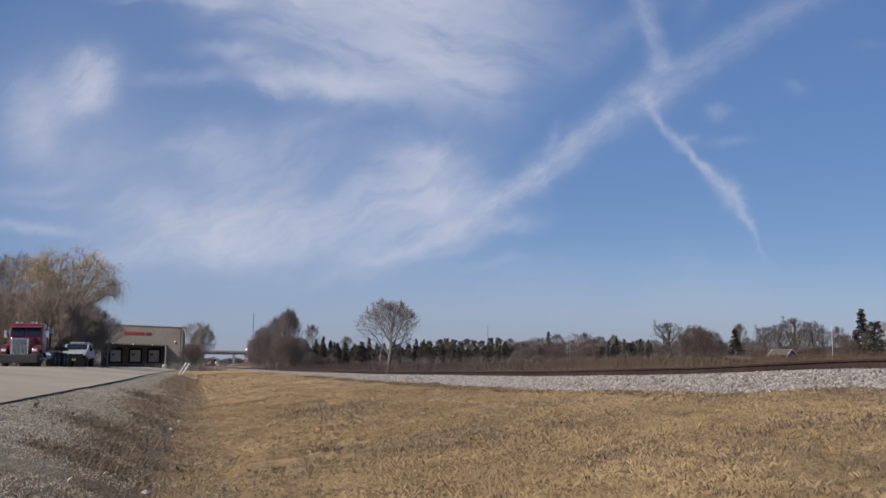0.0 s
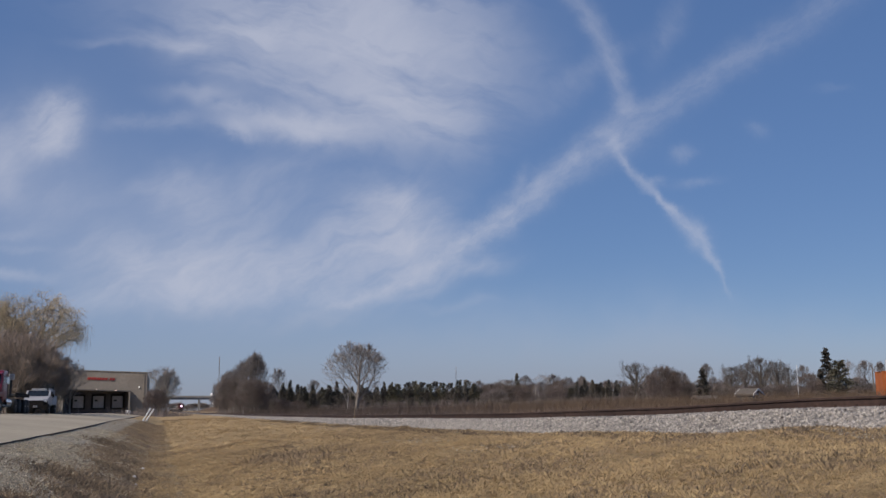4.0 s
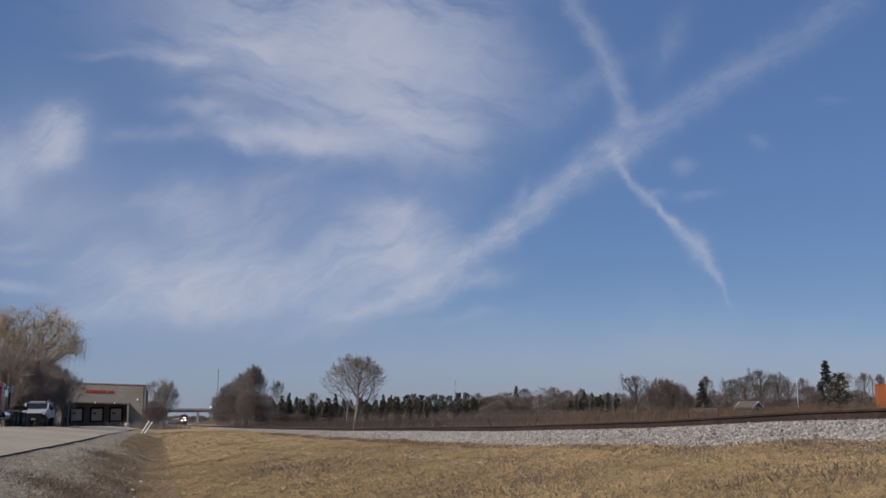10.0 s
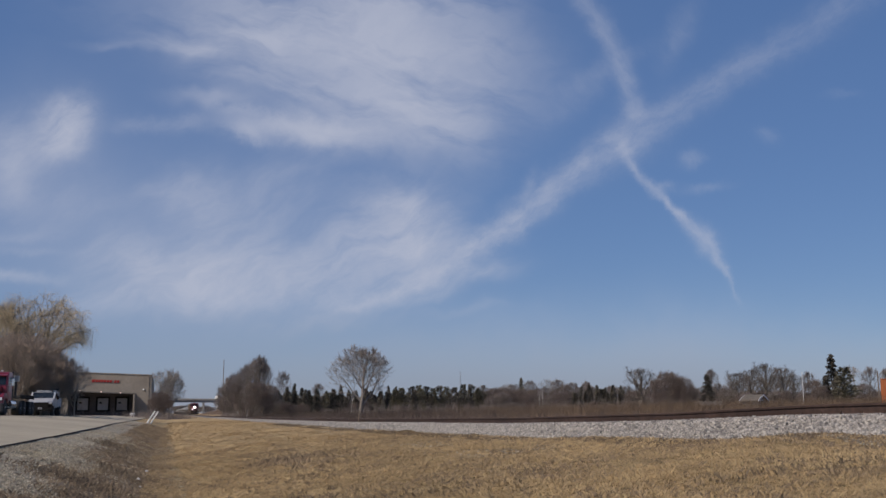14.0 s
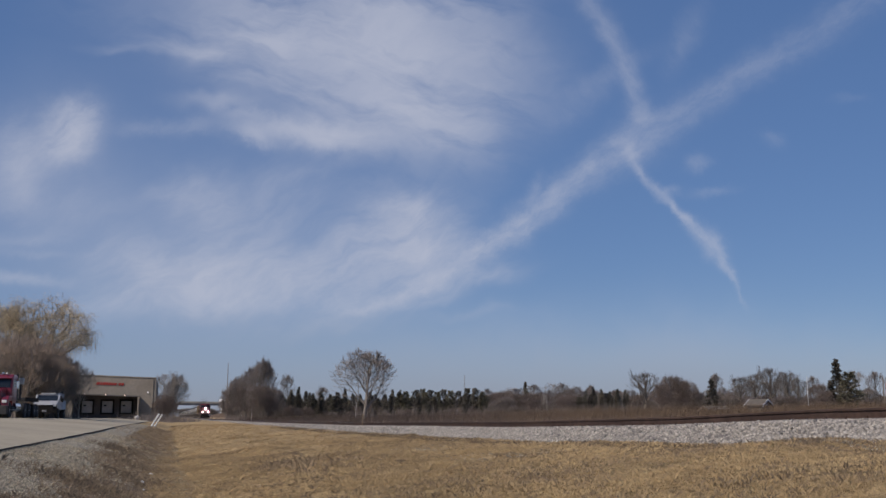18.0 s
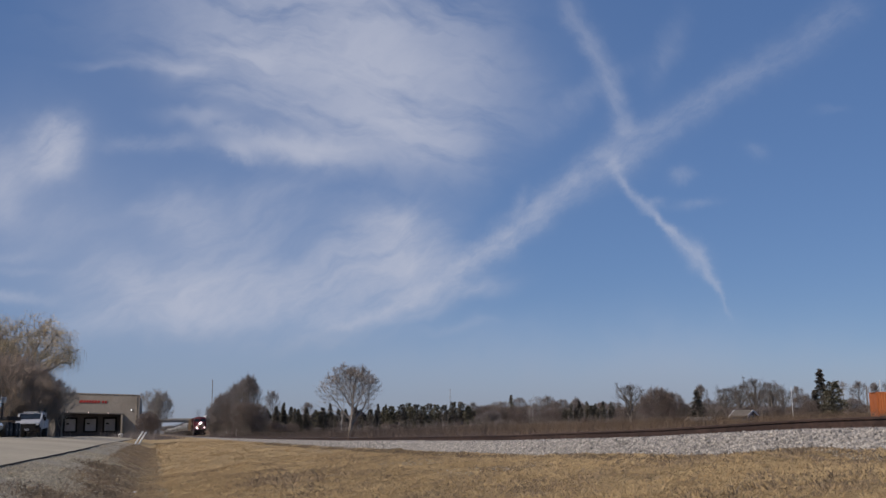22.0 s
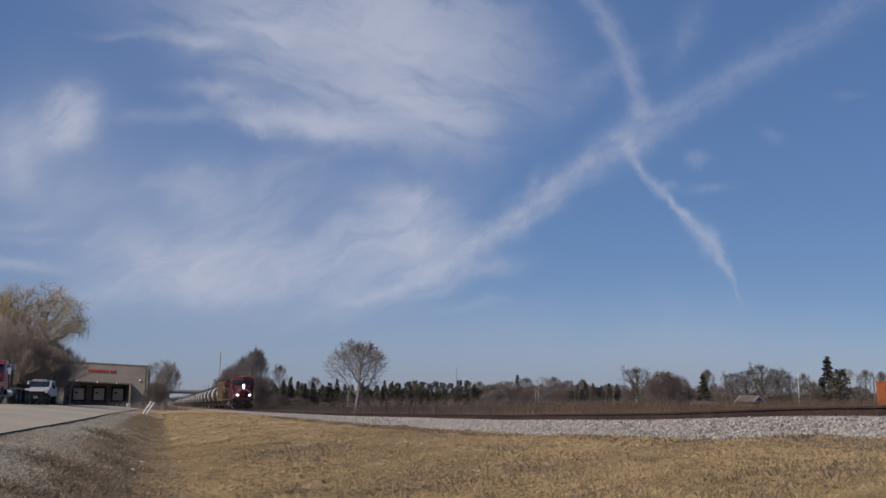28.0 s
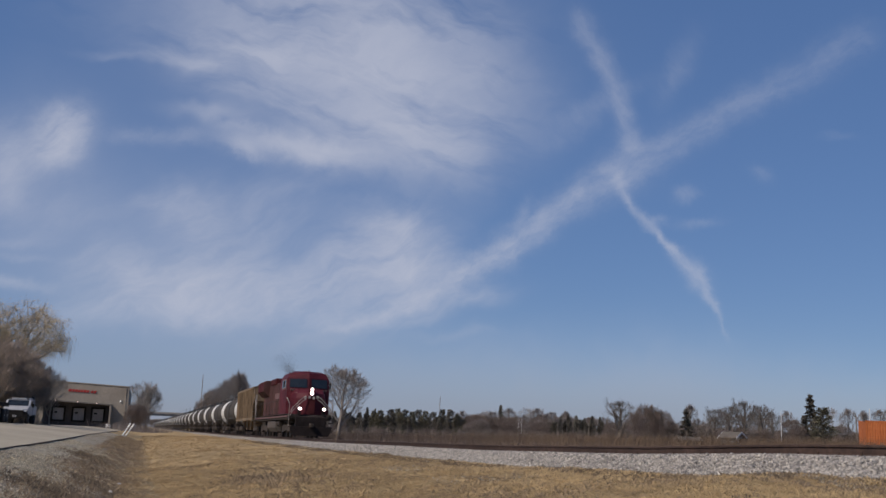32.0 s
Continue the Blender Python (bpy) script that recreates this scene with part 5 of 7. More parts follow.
# ---- vehicles on the lot ----
def wheel(parent, c, r, w, rim_mat, side=1, n=20):
    """A road wheel: tyre with a hub in it; its axle runs along x."""
    t = part("wheel", lathe([(-w / 2, r * 0.62), (-w / 2, r * 0.92), (-w * 0.38, r), (w * 0.38, r), (w / 2, r * 0.92), (w / 2, r * 0.62)], True, n), M["tyre"], parent, smooth=True)
    t.matrix_local = pose(*c, 0, 0, 90)
    part("rim", lathe([(-w * 0.42, r * 0.6), (-w * 0.2, r * 0.56), (w * 0.2, r * 0.56), (w * 0.42, r * 0.6)], True, n), rim_mat, t, smooth=True)
    part("hub", lathe([(-w * 0.5, r * 0.2), (w * 0.5, r * 0.2)], True, 10), rim_mat, t)
    return t

def build_semi():
    x, y = at_bearing(37, 72)
    root = thing("semi_truck", pose(x, y, lot_z(x, y) + EYE, 0, 0, -4.0), "red long-nosed semi truck with a chrome grille, parked on the lot", "truck")
    W = 2.4
    # frame; the front is at y = 0, the tail at +y
    for s in (-0.45, 0.45):
        part("frame_rail", box((s, 4.0, 0.85), (0.12, 7.6, 0.28)), M["darkgrey"], root)
    part("bumper", box((0, 0.05, 0.52), (2.42, 0.22, 0.6), 0.06), M["darkgrey"], root, "dark steel bumper")
    # hood
    hood = prism([(0.28, 0.95), (0.28, 1.78), (1.7, 1.98), (1.7, 0.95)], "x", -0.72, 0.72, bevel=0.07)
    part("hood", hood, M["truckred"], root)
    g = part("grille", box((0, 0.2, 1.32), (1.14, 0.12, 1.12), 0.05), M["chrome"], root, "chrome grille")
    part("grille_mesh", box((0, 0.135, 1.32), (0.94, 0.02, 0.94)), M["darkgrey"], g)
    for k in range(11):
        part("grille_bar", box((-0.42 + 0.084 * k, 0.12, 1.32), (0.03, 0.03, 0.92)), M["chrome"], g)
    for s in (-1, 1):
        f = prism([(0.12, 0.75), (0.16, 1.22), (0.5, 1.45), (1.2, 1.45), (1.62, 1.15), (1.65, 0.8), (1.45, 0.8), (1.3, 1.12), (0.6, 1.12), (0.42, 0.75)], "x", s * 0.98 - 0.22, s * 0.98 + 0.22, bevel=0.04)
        part("fender", f, M["truckred"], root)
        h = part("headlight", box((s * 0.98, 0.12, 1.08), (0.34, 0.1, 0.22), 0.04), M["chrome"], root)
        part("lens", box((s * 0.98, 0.06, 1.08), (0.28, 0.03, 0.16), 0.01), M["white"], h)
        wheel(root, (s * 1.02, 0.95, 0.52), 0.52, 0.3, M["steel"])
        for yy in (5.6, 6.95):
            wheel(root, (s * 0.93, yy, 0.52), 0.52, 0.55, M["steel"])
        part("fuel_tank", tube((s * 0.95, 2.4, 0.72), (s * 0.95, 3.9, 0.72), 0.32, n=18), M["chrome"], root)
        part("step", box((s * 0.98, 2.0, 0.55), (0.4, 0.5, 0.08), 0.02), M["steel"], root)
        st = part("exhaust_stack", tube((s * 1.0, 3.45, 1.0), (s * 1.0, 3.45, 2.98), 0.07, n=12), M["darkgrey"], root, "dark exhaust stack")
        m = part("mirror", box((s * 1.36, 1.95, 2.2), (0.2, 0.1, 0.5), 0.03), M["chrome"], root)
        part("mirror_arm", tube((s * 1.0, 1.9, 2.35), (s * 1.36, 1.95, 2.35), 0.02, n=6), M["chrome"], m)
        part("roof_lamp", tube((s * 0.62, 1.95, 2.93), (s * 0.62, 1.95, 3.03), 0.08, 0.05, 10), M["white"], root)
        part("mudflap", box((s * 0.93, 7.75, 0.6), (0.6, 0.02, 0.75)), M["black"], root)
    cab = prism([(1.65, 0.95), (1.65, 1.95), (1.82, 2.68), (2.05, 2.9), (3.2, 2.9), (3.2, 0.95)], "x", -1.08, 1.08, bevel=0.11)
    c = part("cab", cab, M["truckred"], root)
    for s in (-1, 1):
        part("windshield", prism([(1.62, 2.04), (1.795, 2.62), (1.81, 2.62), (1.64, 2.04)], "x", s * 0.5 - 0.45, s * 0.5 + 0.45), M["glass"], c, "dark windshield")
        part("side_window", box((s * 1.075, 2.45, 2.3), (0.03, 0.75, 0.5)), M["glass"], c)
        d = part("door", box((s * 1.085, 2.42, 1.6), (0.03, 0.95, 0.75), 0.01), M["truckred"], c)
        part("door_handle", box((s * 1.11, 2.75, 1.7), (0.03, 0.14, 0.04)), M["chrome"], d)
    part("sun_visor", prism([(1.55, 2.66), (1.78, 2.74), (1.78, 2.70), (1.56, 2.62)], "x", -1.02, 1.02), M["truckred"], c)
    for k in range(5):
        part("marker_lamp", box((-0.7 + 0.35 * k, 2.0, 2.93), (0.07, 0.09, 0.04), 0.01), M["orange"], c)
    for k in (-0.35, 0.35):
        part("air_horn", tube((k, 2.0, 2.98), (k, 2.6, 2.98), 0.08, 0.03, 10), M["chrome"], c)
    # headache rack and deck behind the cab
    part("headache_rack", box((0, 3.62, 1.85), (2.1, 0.1, 1.3), 0.03), M["darkgrey"], root)
    part("fifth_wheel", box((0, 6.2, 1.1), (0.95, 0.9, 0.14), 0.03), M["darkgrey"], root)
    tr = part("trailer_deck", box((0, 7.9, 1.3), (2.3, 4.6, 0.2), 0.03), M["darkgrey"], root)
    for s in (-1, 1):
        part("side_rail", box((s * 1.17, 7.9, 1.3), (0.06, 4.6, 0.28)), M["black"], tr)
        for yy in (8.9, 9.95):
            wheel(root, (s * 0.95, yy, 0.5), 0.5, 0.5, M["steel"])
    part("load_box", box((1.16, 3.8, 2.5), (0.4, 0.4, 0.42), 0.05), M["steel"], root, "pale steel air cleaner box")
    part("load_bracket", tube((1.16, 3.8, 1.2), (1.16, 3.8, 2.3), 0.07, n=8), M["darkgrey"], root)
    return root

build_semi()

def build_pickup():
    x, y = at_bearing(135, 93)
    root = thing("service_truck", pose(x, y, lot_z(x, y) + EYE, 0, 0, -1), "white service truck with a crane and tool boxes", "truck")
    W = 2.0
    part("chassis", box((0, 3.1, 0.62), (1.5, 5.6, 0.25), 0.03), M["darkgrey"], root)
    part("bumper", box((0, 0.02, 0.6), (2.05, 0.2, 0.28), 0.05), M["black"], root, "black front bumper")
    part("grille_guard", box((0, -0.06, 0.9), (1.4, 0.08, 0.46), 0.04), M["black"], root)
    part("front_panel", box((0, 0.16, 0.86), (1.96, 0.3, 0.5), 0.05), M["black"], root)
    part("hood", prism([(0.05, 1.12), (0.22, 1.3), (1.3, 1.52), (1.3, 0.85), (0.05, 0.85)], "x", -0.98, 0.98, bevel=0.05), M["truckwhite"], root)
    cab = prism([(1.25, 0.7), (1.25, 1.45), (1.85, 2.02), (3.2, 2.05), (3.3, 1.4), (3.3, 0.7)], "x", -1.0, 1.0, bevel=0.06)
    c = part("cab", cab, M["truckwhite"], root)
    part("windshield", prism([(1.27, 1.5), (1.80, 2.0), (1.82, 1.98), (1.29, 1.48)], "x", -0.85, 0.85), M["glass"], c)
    for s in (-1, 1):
        part("side_window", box((s * 1.0, 2.4, 1.72), (0.03, 1.2, 0.42)), M["glass"], c)
        d = part("door", box((s * 1.005, 2.3, 1.1), (0.03, 1.1, 0.72), 0.01), M["truckwhite"], c)
        part("door_handle", box((s * 1.03, 2.7, 1.25), (0.03, 0.14, 0.04)), M["chrome"], d)
        h = part("headlight", box((s * 0.78, 0.06, 1.08), (0.34, 0.08, 0.24), 0.03), M["chrome"], root)
        part("lens", box((s * 0.78, 0.01, 1.08), (0.28, 0.03, 0.18), 0.01), M["truckwhite"], h)
        part("mirror", box((s * 1.22, 1.5, 1.55), (0.2, 0.1, 0.32), 0.03), M["black"], root)
        wheel(root, (s * 0.88, 0.95, 0.42), 0.42, 0.26, M["steel"])
        wheel(root, (s * 0.88, 4.7, 0.42), 0.42, 0.4, M["steel"])
        b = part("tool_box", box((s * 0.86, 4.6, 1.15), (0.36, 2.5, 0.8), 0.03), M["truckwhite"], root)
        for k in range(3):
            part("box_door", box((s * 1.045, 3.8 + 0.8 * k, 1.15), (0.02, 0.72, 0.66), 0.005), M["truckwhite"], b)
    part("bed", box((0, 4.6, 0.95), (1.4, 2.5, 0.1)), M["steel"], root)
    part("light_bar", box((0, 2.1, 2.12), (1.2, 0.25, 0.12), 0.04), M["truckwhite"], root, "light bar on the cab")
    cr = part("crane_mast", tube((0.75, 5.4, 1.2), (0.75, 5.4, 2.15), 0.16, n=12), M["truckwhite"], root)
    part("crane_boom", box((0.62, 4.7, 2.12), (0.22, 1.8, 0.24), 0.04), M["truckwhite"], cr)
    part("crane_winch", box((0.62, 5.5, 2.2), (0.4, 0.4, 0.36), 0.05), M["darkgrey"], cr)
    part("number_plate", box((0, -0.1, 0.62), (0.31, 0.01, 0.15)), M["truckwhite"], root)
    part("plate_bar", box((0, -0.107, 0.62), (0.22, 0.006, 0.06)), M["darkgrey"], root)

build_pickup()

def build_litter():
    rng = random.Random(5)
    for u, v, s in ((322, 745, 0.06), (309, 758, 0.055), (268, 863, 0.045), (186, 857, 0.025), (312, 770, 0.04)):
        # lies where the line of sight meets the ditch
        for k in range(2000):
            r = 4 + k * 0.02
            x, y = at_bearing(u, r)
            if (v - 646) / HALF * r > -land(x, y):
                break
        bm = bmesh.new()
        bmesh.ops.create_icosphere(bm, subdivisions=1, radius=s)
        for vv in bm.verts:
            vv.co = Vector((vv.co.x * rng.uniform(0.7, 1.2), vv.co.y * rng.uniform(0.6, 1.1), vv.co.z * rng.uniform(0.35, 0.8)))
        root = thing("litter", pose(x, y, max(float(surface(np.array([x]), np.array([y]))[0]), ground_at(x, y)) + 0.025 + s * 0.3, 0, 0, rng.uniform(0, 360)), "crumpled white plastic litter in the ditch", "litter", "litter in the ditch")
        part("wrapper", bm, M["white"], root)

build_litter()

# ---- the train ----
M.update({
    "locored": simple("faded_loco_red", (0.06, 0.0105, 0.017), (0.115, 0.02, 0.029), 1.2, 0.6, big=0.3, spec=0.15),
    "locodark": simple("sooty_loco_red", (0.05, 0.012, 0.014), (0.09, 0.02, 0.022), 1.5, 0.7, spec=0.12),
    "grime": simple("grimy_underframe", (0.034, 0.028, 0.025), (0.085, 0.07, 0.06), 3.0, 0.85, spec=0.2),
    "wheelsteel": simple("wheel_steel", (0.04, 0.034, 0.03), (0.085, 0.07, 0.06), 4.0, 0.7, 0.4),
    "tankgrey": simple("tank_grey", (0.06, 0.06, 0.062), (0.10, 0.10, 0.10), 2.0, 0.6),
    "tank": simple("dusty_dark_tank", (0.055, 0.051, 0.047), (0.11, 0.103, 0.095), 0.8, 0.9, big=0.3, spec=0.08),
    "tan": simple("tan_hopper_paint", (0.10, 0.072, 0.045), (0.30, 0.215, 0.13), 1.8, 0.9, big=0.4, stretch=(1, 1, 0.4)),
    "handrail": simple("pale_handrail", (0.2, 0.175, 0.155), (0.36, 0.325, 0.295), 4.0, 0.7),
    "headlamp": glow("lit_headlamp", (1.0, 0.80, 0.74), 220.0),
    "fueltank": simple("grey_fuel_tank", (0.07, 0.058, 0.05), (0.14, 0.118, 0.10), 2.0, 0.7),
    "pilotblack": simple("dusty_black_front", (0.014, 0.011, 0.011), (0.036, 0.028, 0.026), 2.5, 0.9, spec=0.15),
    "locohood": simple("dusty_brown_red_hood", (0.062, 0.03, 0.028), (0.115, 0.06, 0.055), 1.6, 0.8, big=0.5, spec=0.12, stretch=(1, 1, 0.4)),
    "faded": simple("faded_pinkish_paint", (0.14, 0.075, 0.07), (0.24, 0.14, 0.13), 3.0, 0.7),
    "numberboard": simple("pale_number_board", (0.26, 0.24, 0.22), (0.4, 0.37, 0.34), 5.0, 0.4),
})

def bogie(parent, y, axles, wr, spread):
    b = part("bogie", box((0, y, 0.62), (1.2, spread * (axles - 1) * 0.7, 0.3), 0.04), M["grime"], parent)
    for s in (-1, 1):
        L = spread * (axles - 1) / 2 + 0.55
        o = [(y - L, 0.42), (y - L, 0.72), (y - L + 0.5, 0.9), (y + L - 0.5, 0.9), (y + L, 0.72), (y + L, 0.42), (y + L - 0.35, 0.36), (y + 0.5, 0.52), (y - 0.5, 0.52), (y - L + 0.35, 0.36)]
        part("side_frame", prism(o, "x", s * 1.02 - 0.08, s * 1.02 + 0.08), M["grime"], b)
    for a in range(axles):
        ya = y + (a - (axles - 1) / 2) * spread
        bm = tube((-0.95, ya, wr), (0.95, ya, wr), 0.09, n=8)
        for s in (-1, 1):
            m = pose(s * 0.75, ya, wr, 0, 0, 90)
            w = lathe([(-0.07, wr * 0.97), (0.05, wr), (0.07, wr * 0.6)], True, 18)
            w.transform(m)
            me = bpy.data.meshes.new("tmp")
            w.to_mesh(me)
            w.free()
            bm.from_mesh(me)
            bpy.data.meshes.remove(me)
        part("wheelset", bm, M["wheelsteel"], b)
    return b

def coupler(parent, y, d):
    part("coupler", box((0, y, 0.87), (0.24, 0.75, 0.26), 0.04), M["grime"], parent)

def pipe_run(name, pts, r, mat, parent, n=6):
    bm = bmesh.new()
    for a, b in zip(pts, pts[1:]):
        tube(a, b, r, n=n, bm=bm)
    return part(name, bm, mat, parent)

def build_loco():
    """Six-axle freight locomotive, front at y = 0, rails at z = 0."""
    root = thing("locomotive", Matrix(), "dark red freight locomotive with lit headlamps, hauling the train", "locomotive")
    part("underframe", box((0, 11.2, 1.42), (2.9, 20.6, 0.34), 0.03), M["grime"], root)
    part("walkway", box((0, 11.2, 1.605), (3.04, 20.4, 0.03)), M["grime"], root)
    # pilot and plough
    part("pilot", prism([(0.5, 0.55), (0.42, 1.45), (0.75, 1.6), (0.8, 0.55)], "x", -1.05, 1.05, bevel=0.03), M["pilotblack"], root, "black front plate")
    part("plough", prism([(-1.2, 0.16), (1.2, 0.16), (1.42, 0.5), (1.42, 0.8), (-1.42, 0.8), (-1.42, 0.5)], "y", 0.3, 0.48, bevel=0.02), M["pilotblack"], root, "black snow plough")
    coupler(root, 0.1, -1)
    coupler(root, 22.2, 1)
    # nose with sloped top, then the wide cab
    nose = bmesh.new()
    plan = [(-1.0, 1.12), (-0.3, 0.74), (0.3, 0.74), (1.0, 1.12), (1.28, 2.45), (-1.28, 2.45)]
    rows = [(1.6, 1.0, 0.0), (2.72, 0.98, 0.0), (3.05, 0.93, 0.12), (3.22, 0.86, 0.42), (3.42, 0.84, 1.3)]
    rings = [[nose.verts.new((px * k, min(py + back, 2.2 + 0.12 * px * px), zz)) for px, py in plan] for zz, k, back in rows]
    fs = []
    for a, b in zip(rings, rings[1:]):
        for i in range(6):
            fs.append(nose.faces.new((a[i], a[(i + 1) % 6], b[(i + 1) % 6], b[i])))
    fs += [nose.faces.new(rings[0]), nose.faces.new(list(reversed(rings[-1])))]
    bmesh.ops.recalc_face_normals(nose, faces=fs)
    part("nose", nose, M["locored"], root)
    cab = bmesh.new()
    # plan of the cab: a shallow V front
    plan = [(-1.5, 2.45), (0, 2.0), (1.5, 2.45), (1.5, 6.1), (-1.5, 6.1)]
    rows = [(1.6, 1.0, 0.0), (3.3, 1.0, 0.0), (4.15, 0.97, 0.16), (4.5, 0.84, 0.34), (4.64, 0.6, 0.6)]
    rings = [[cab.verts.new((px * k, py + back * (1 if py < 3 else -0.3), zz)) for px, py in plan] for zz, k, back in rows]
    fs = []
    for a, b in zip(rings, rings[1:]):
        for i in range(5):
            fs.append(cab.faces.new((a[i], a[(i + 1) % 5], b[(i + 1) % 5], b[i])))
    fs += [cab.faces.new(rings[0]), cab.faces.new(list(reversed(rings[-1])))]
    bmesh.ops.recalc_face_normals(cab, faces=fs)
    c = part("cab", cab, M["locored"], root)
    for s in (-1, 1):
        # windshield panes lie on the V front
        a, b = Vector((s * 0.16, 2.095, 0)), Vector((s * 1.34, 2.45, 0))
        w = bmesh.new()
        q = []
        for p, z in ((a, 3.48), (b, 3.48), (b, 4.08), (a, 4.08)):
            back = interp(z, [(3.3, 0), (4.15, 0.16)])
            q.append((p.x * (1 - 0.03 * (z - 3.3)), p.y + back - 0.095, z))
        v = [w.verts.new(p) for p in q] + [w.verts.new((p[0], p[1] + 0.02, p[2])) for p in q]
        for f in ((0, 1, 2, 3), (7, 6, 5, 4), (0, 4, 5, 1), (1, 5, 6, 2), (2, 6, 7, 3), (3, 7, 4, 0)):
            w.faces.new([v[i] for i in f])
        bmesh.ops.recalc_face_normals(w, faces=w.faces)
        part("windshield", w, M["glass"], c, "dark windshield")
        for yy in (3.3, 4.35):
            part("side_window", box((s * 1.505, yy, 3.72), (0.05, 0.76, 0.58), 0.02), M["glass"], c)
        part("mirror", box((s * 1.64, 3.0, 3.7), (0.1, 0.06, 0.45), 0.02), M["pilotblack"], c)
        nb = part("number_board", box((s * 1.05, 2.27, 3.3), (0.45, 0.08, 0.13), 0.01), M["faded"], c)
        for k in range(4):
            part("number_bar", box((s * 1.05 - 0.16 + 0.107 * k, 2.225, 3.3), (0.06, 0.01, 0.08)), M["pilotblack"], nb)
        dl = part("ditch_light", tube((s * 0.83, 0.32, 1.98), (s * 0.83, 0.62, 1.98), 0.16, n=16), M["pilotblack"], root)
        part("lens", tube((s * 0.83, 0.29, 1.98), (s * 0.83, 0.318, 1.98), 0.075, n=16), M["headlamp"], dl, "lit ditch lamp")
        part("lamp_bracket", box((s * 0.83, 0.5, 1.72), (0.2, 0.2, 0.26)), M["pilotblack"], root)
        # rails and steps at the front corner
        pipe_run("handrail", [(s * 1.48, 0.75, 0.7), (s * 1.48, 0.75, 2.3), (s * 1.48, 2.2, 2.75), (s * 1.48, 2.55, 2.75)], 0.03, M["handrail"], root)
        for dz in (0.0, 0.22):
            pipe_run("handrail", [(s * 1.44, 0.48, 1.5 + dz), (s * 1.28, 0.48, 1.84 + dz), (s * 0.62, 0.55, 2.5 + dz), (s * 0.38, 0.6, 2.62 + dz)], 0.027, M["handrail"], root)
        for k in range(4):
            part("step", box((s * 1.38, 0.95, 0.42 + 0.32 * k), (0.34, 0.55, 0.05)), M["grime"], root)
            part("step", box((s * 1.38, 21.3, 0.42 + 0.32 * k), (0.34, 0.55, 0.05)), M["grime"], root)
        rail_pts = [(s * 1.49, 5.5, 2.65)] + [(s * 1.49, yy, 2.65) for yy in (8, 11, 14, 17, 20, 21.4)]
        pipe_run("handrail", rail_pts, 0.02, M["grime"], root)
        for yy in (5.5, 7.6, 9.7, 11.8, 13.9, 16, 18.1, 20.2, 21.4):
            part("stanchion", tube((s * 1.49, yy, 1.6), (s * 1.49, yy, 2.65), 0.018, n=6), M["grime"], root)
        part("sill_stripe", box((s * 1.525, 11.2, 1.46), (0.01, 20.2, 0.1)), M["faded"], root)
        # hood doors and a plain pale panel where the lettering is
        for k in range(11):
            part("hood_door", box((s * 0.962, 6.1 + 1.02 * k, 2.75), (0.03, 0.94, 1.9), 0.01), M["locohood"], root)
        for k, (yy, w) in enumerate(((7.0, 0.62), (7.85, 0.5), (8.75, 0.9), (10.6, 0.5), (11.25, 0.5), (11.9, 0.5), (12.55, 0.5))):
            part("side_lettering", box((s * 0.985, yy, 3.15), (0.012, w, 1.0 if k < 3 else 0.42), 0.004), M["faded"], root, "faded pale lettering shape")
        for yy in (3.3, 4.35):
            part("window_frame", box((s * 1.497, yy, 3.72), (0.03, 0.92, 0.74), 0.01), M["faded"], c)
        for k in range(3):
            part("radiator_grille", box((s * 1.44, 17.6 + 1.3 * k, 4.05), (0.05, 1.15, 0.7), 0.02), M["locodark"], root)
    hl = part("headlight", box((0, 0.80, 3.16), (0.36, 0.32, 0.6), 0.06), M["locodark"], root)
    for z in (3.04, 3.28):
        part("lens", tube((0, 0.60, z), (0, 0.638, z), 0.075, n=16), M["headlamp"], hl, "lit headlamp")
    part("nose_door", box((0.0, 0.725, 2.15), (0.5, 0.04, 1.0), 0.015), M["locodark"], root)
    for k in range(4):
        part("nose_emblem", box((-0.42 + 0.28 * k, 0.66 + (0.10 if k in (0, 3) else 0.0), 2.74 + 0.04 * (k % 2)), (0.17, 0.03, 0.2), 0.03), M["numberboard"], root, "pale emblem shape on the nose")
    part("hood", box((0, 11.2, 2.9), (1.9, 11.9, 2.55), 0.08), M["locohood"], root)
    part("blower_box", box((0, 7.0, 4.22), (2.3, 1.7, 0.5), 0.1), M["locodark"], root)
    part("exhaust_stack", box((0, 11.0, 4.32), (0.75, 1.0, 0.34), 0.04), M["pilotblack"], root)
    part("radiator", prism([(-1.05, 3.3), (1.05, 3.3), (1.45, 3.7), (1.45, 4.45), (1.25, 4.6), (-1.25, 4.6), (-1.45, 4.45), (-1.45, 3.7)], "y", 16.9, 21.3, bevel=0.03), M["locohood"], root)
    part("rear_hood", box((0, 19.0, 2.45), (1.9, 3.7, 1.68), 0.04), M["locohood"], root)
    part("dynamic_brake", box((0, 14.0, 4.35), (2.1, 3.2, 0.5), 0.08), M["locodark"], root)
    part("horn", tube((0.3, 5.0, 4.72), (0.3, 4.4, 4.74), 0.04, 0.1, 10), M["steel"], root)
    part("antenna", box((0, 3.9, 4.68), (0.5, 0.6, 0.1), 0.03), M["numberboard"], root)
    part("fuel_tank", prism([(-1.35, 1.2), (-1.35, 0.7), (-1.1, 0.4), (1.1, 0.4), (1.35, 0.7), (1.35, 1.2)], "y", 8.6, 13.6, bevel=0.04), M["fueltank"], root, "dusty grey fuel tank")
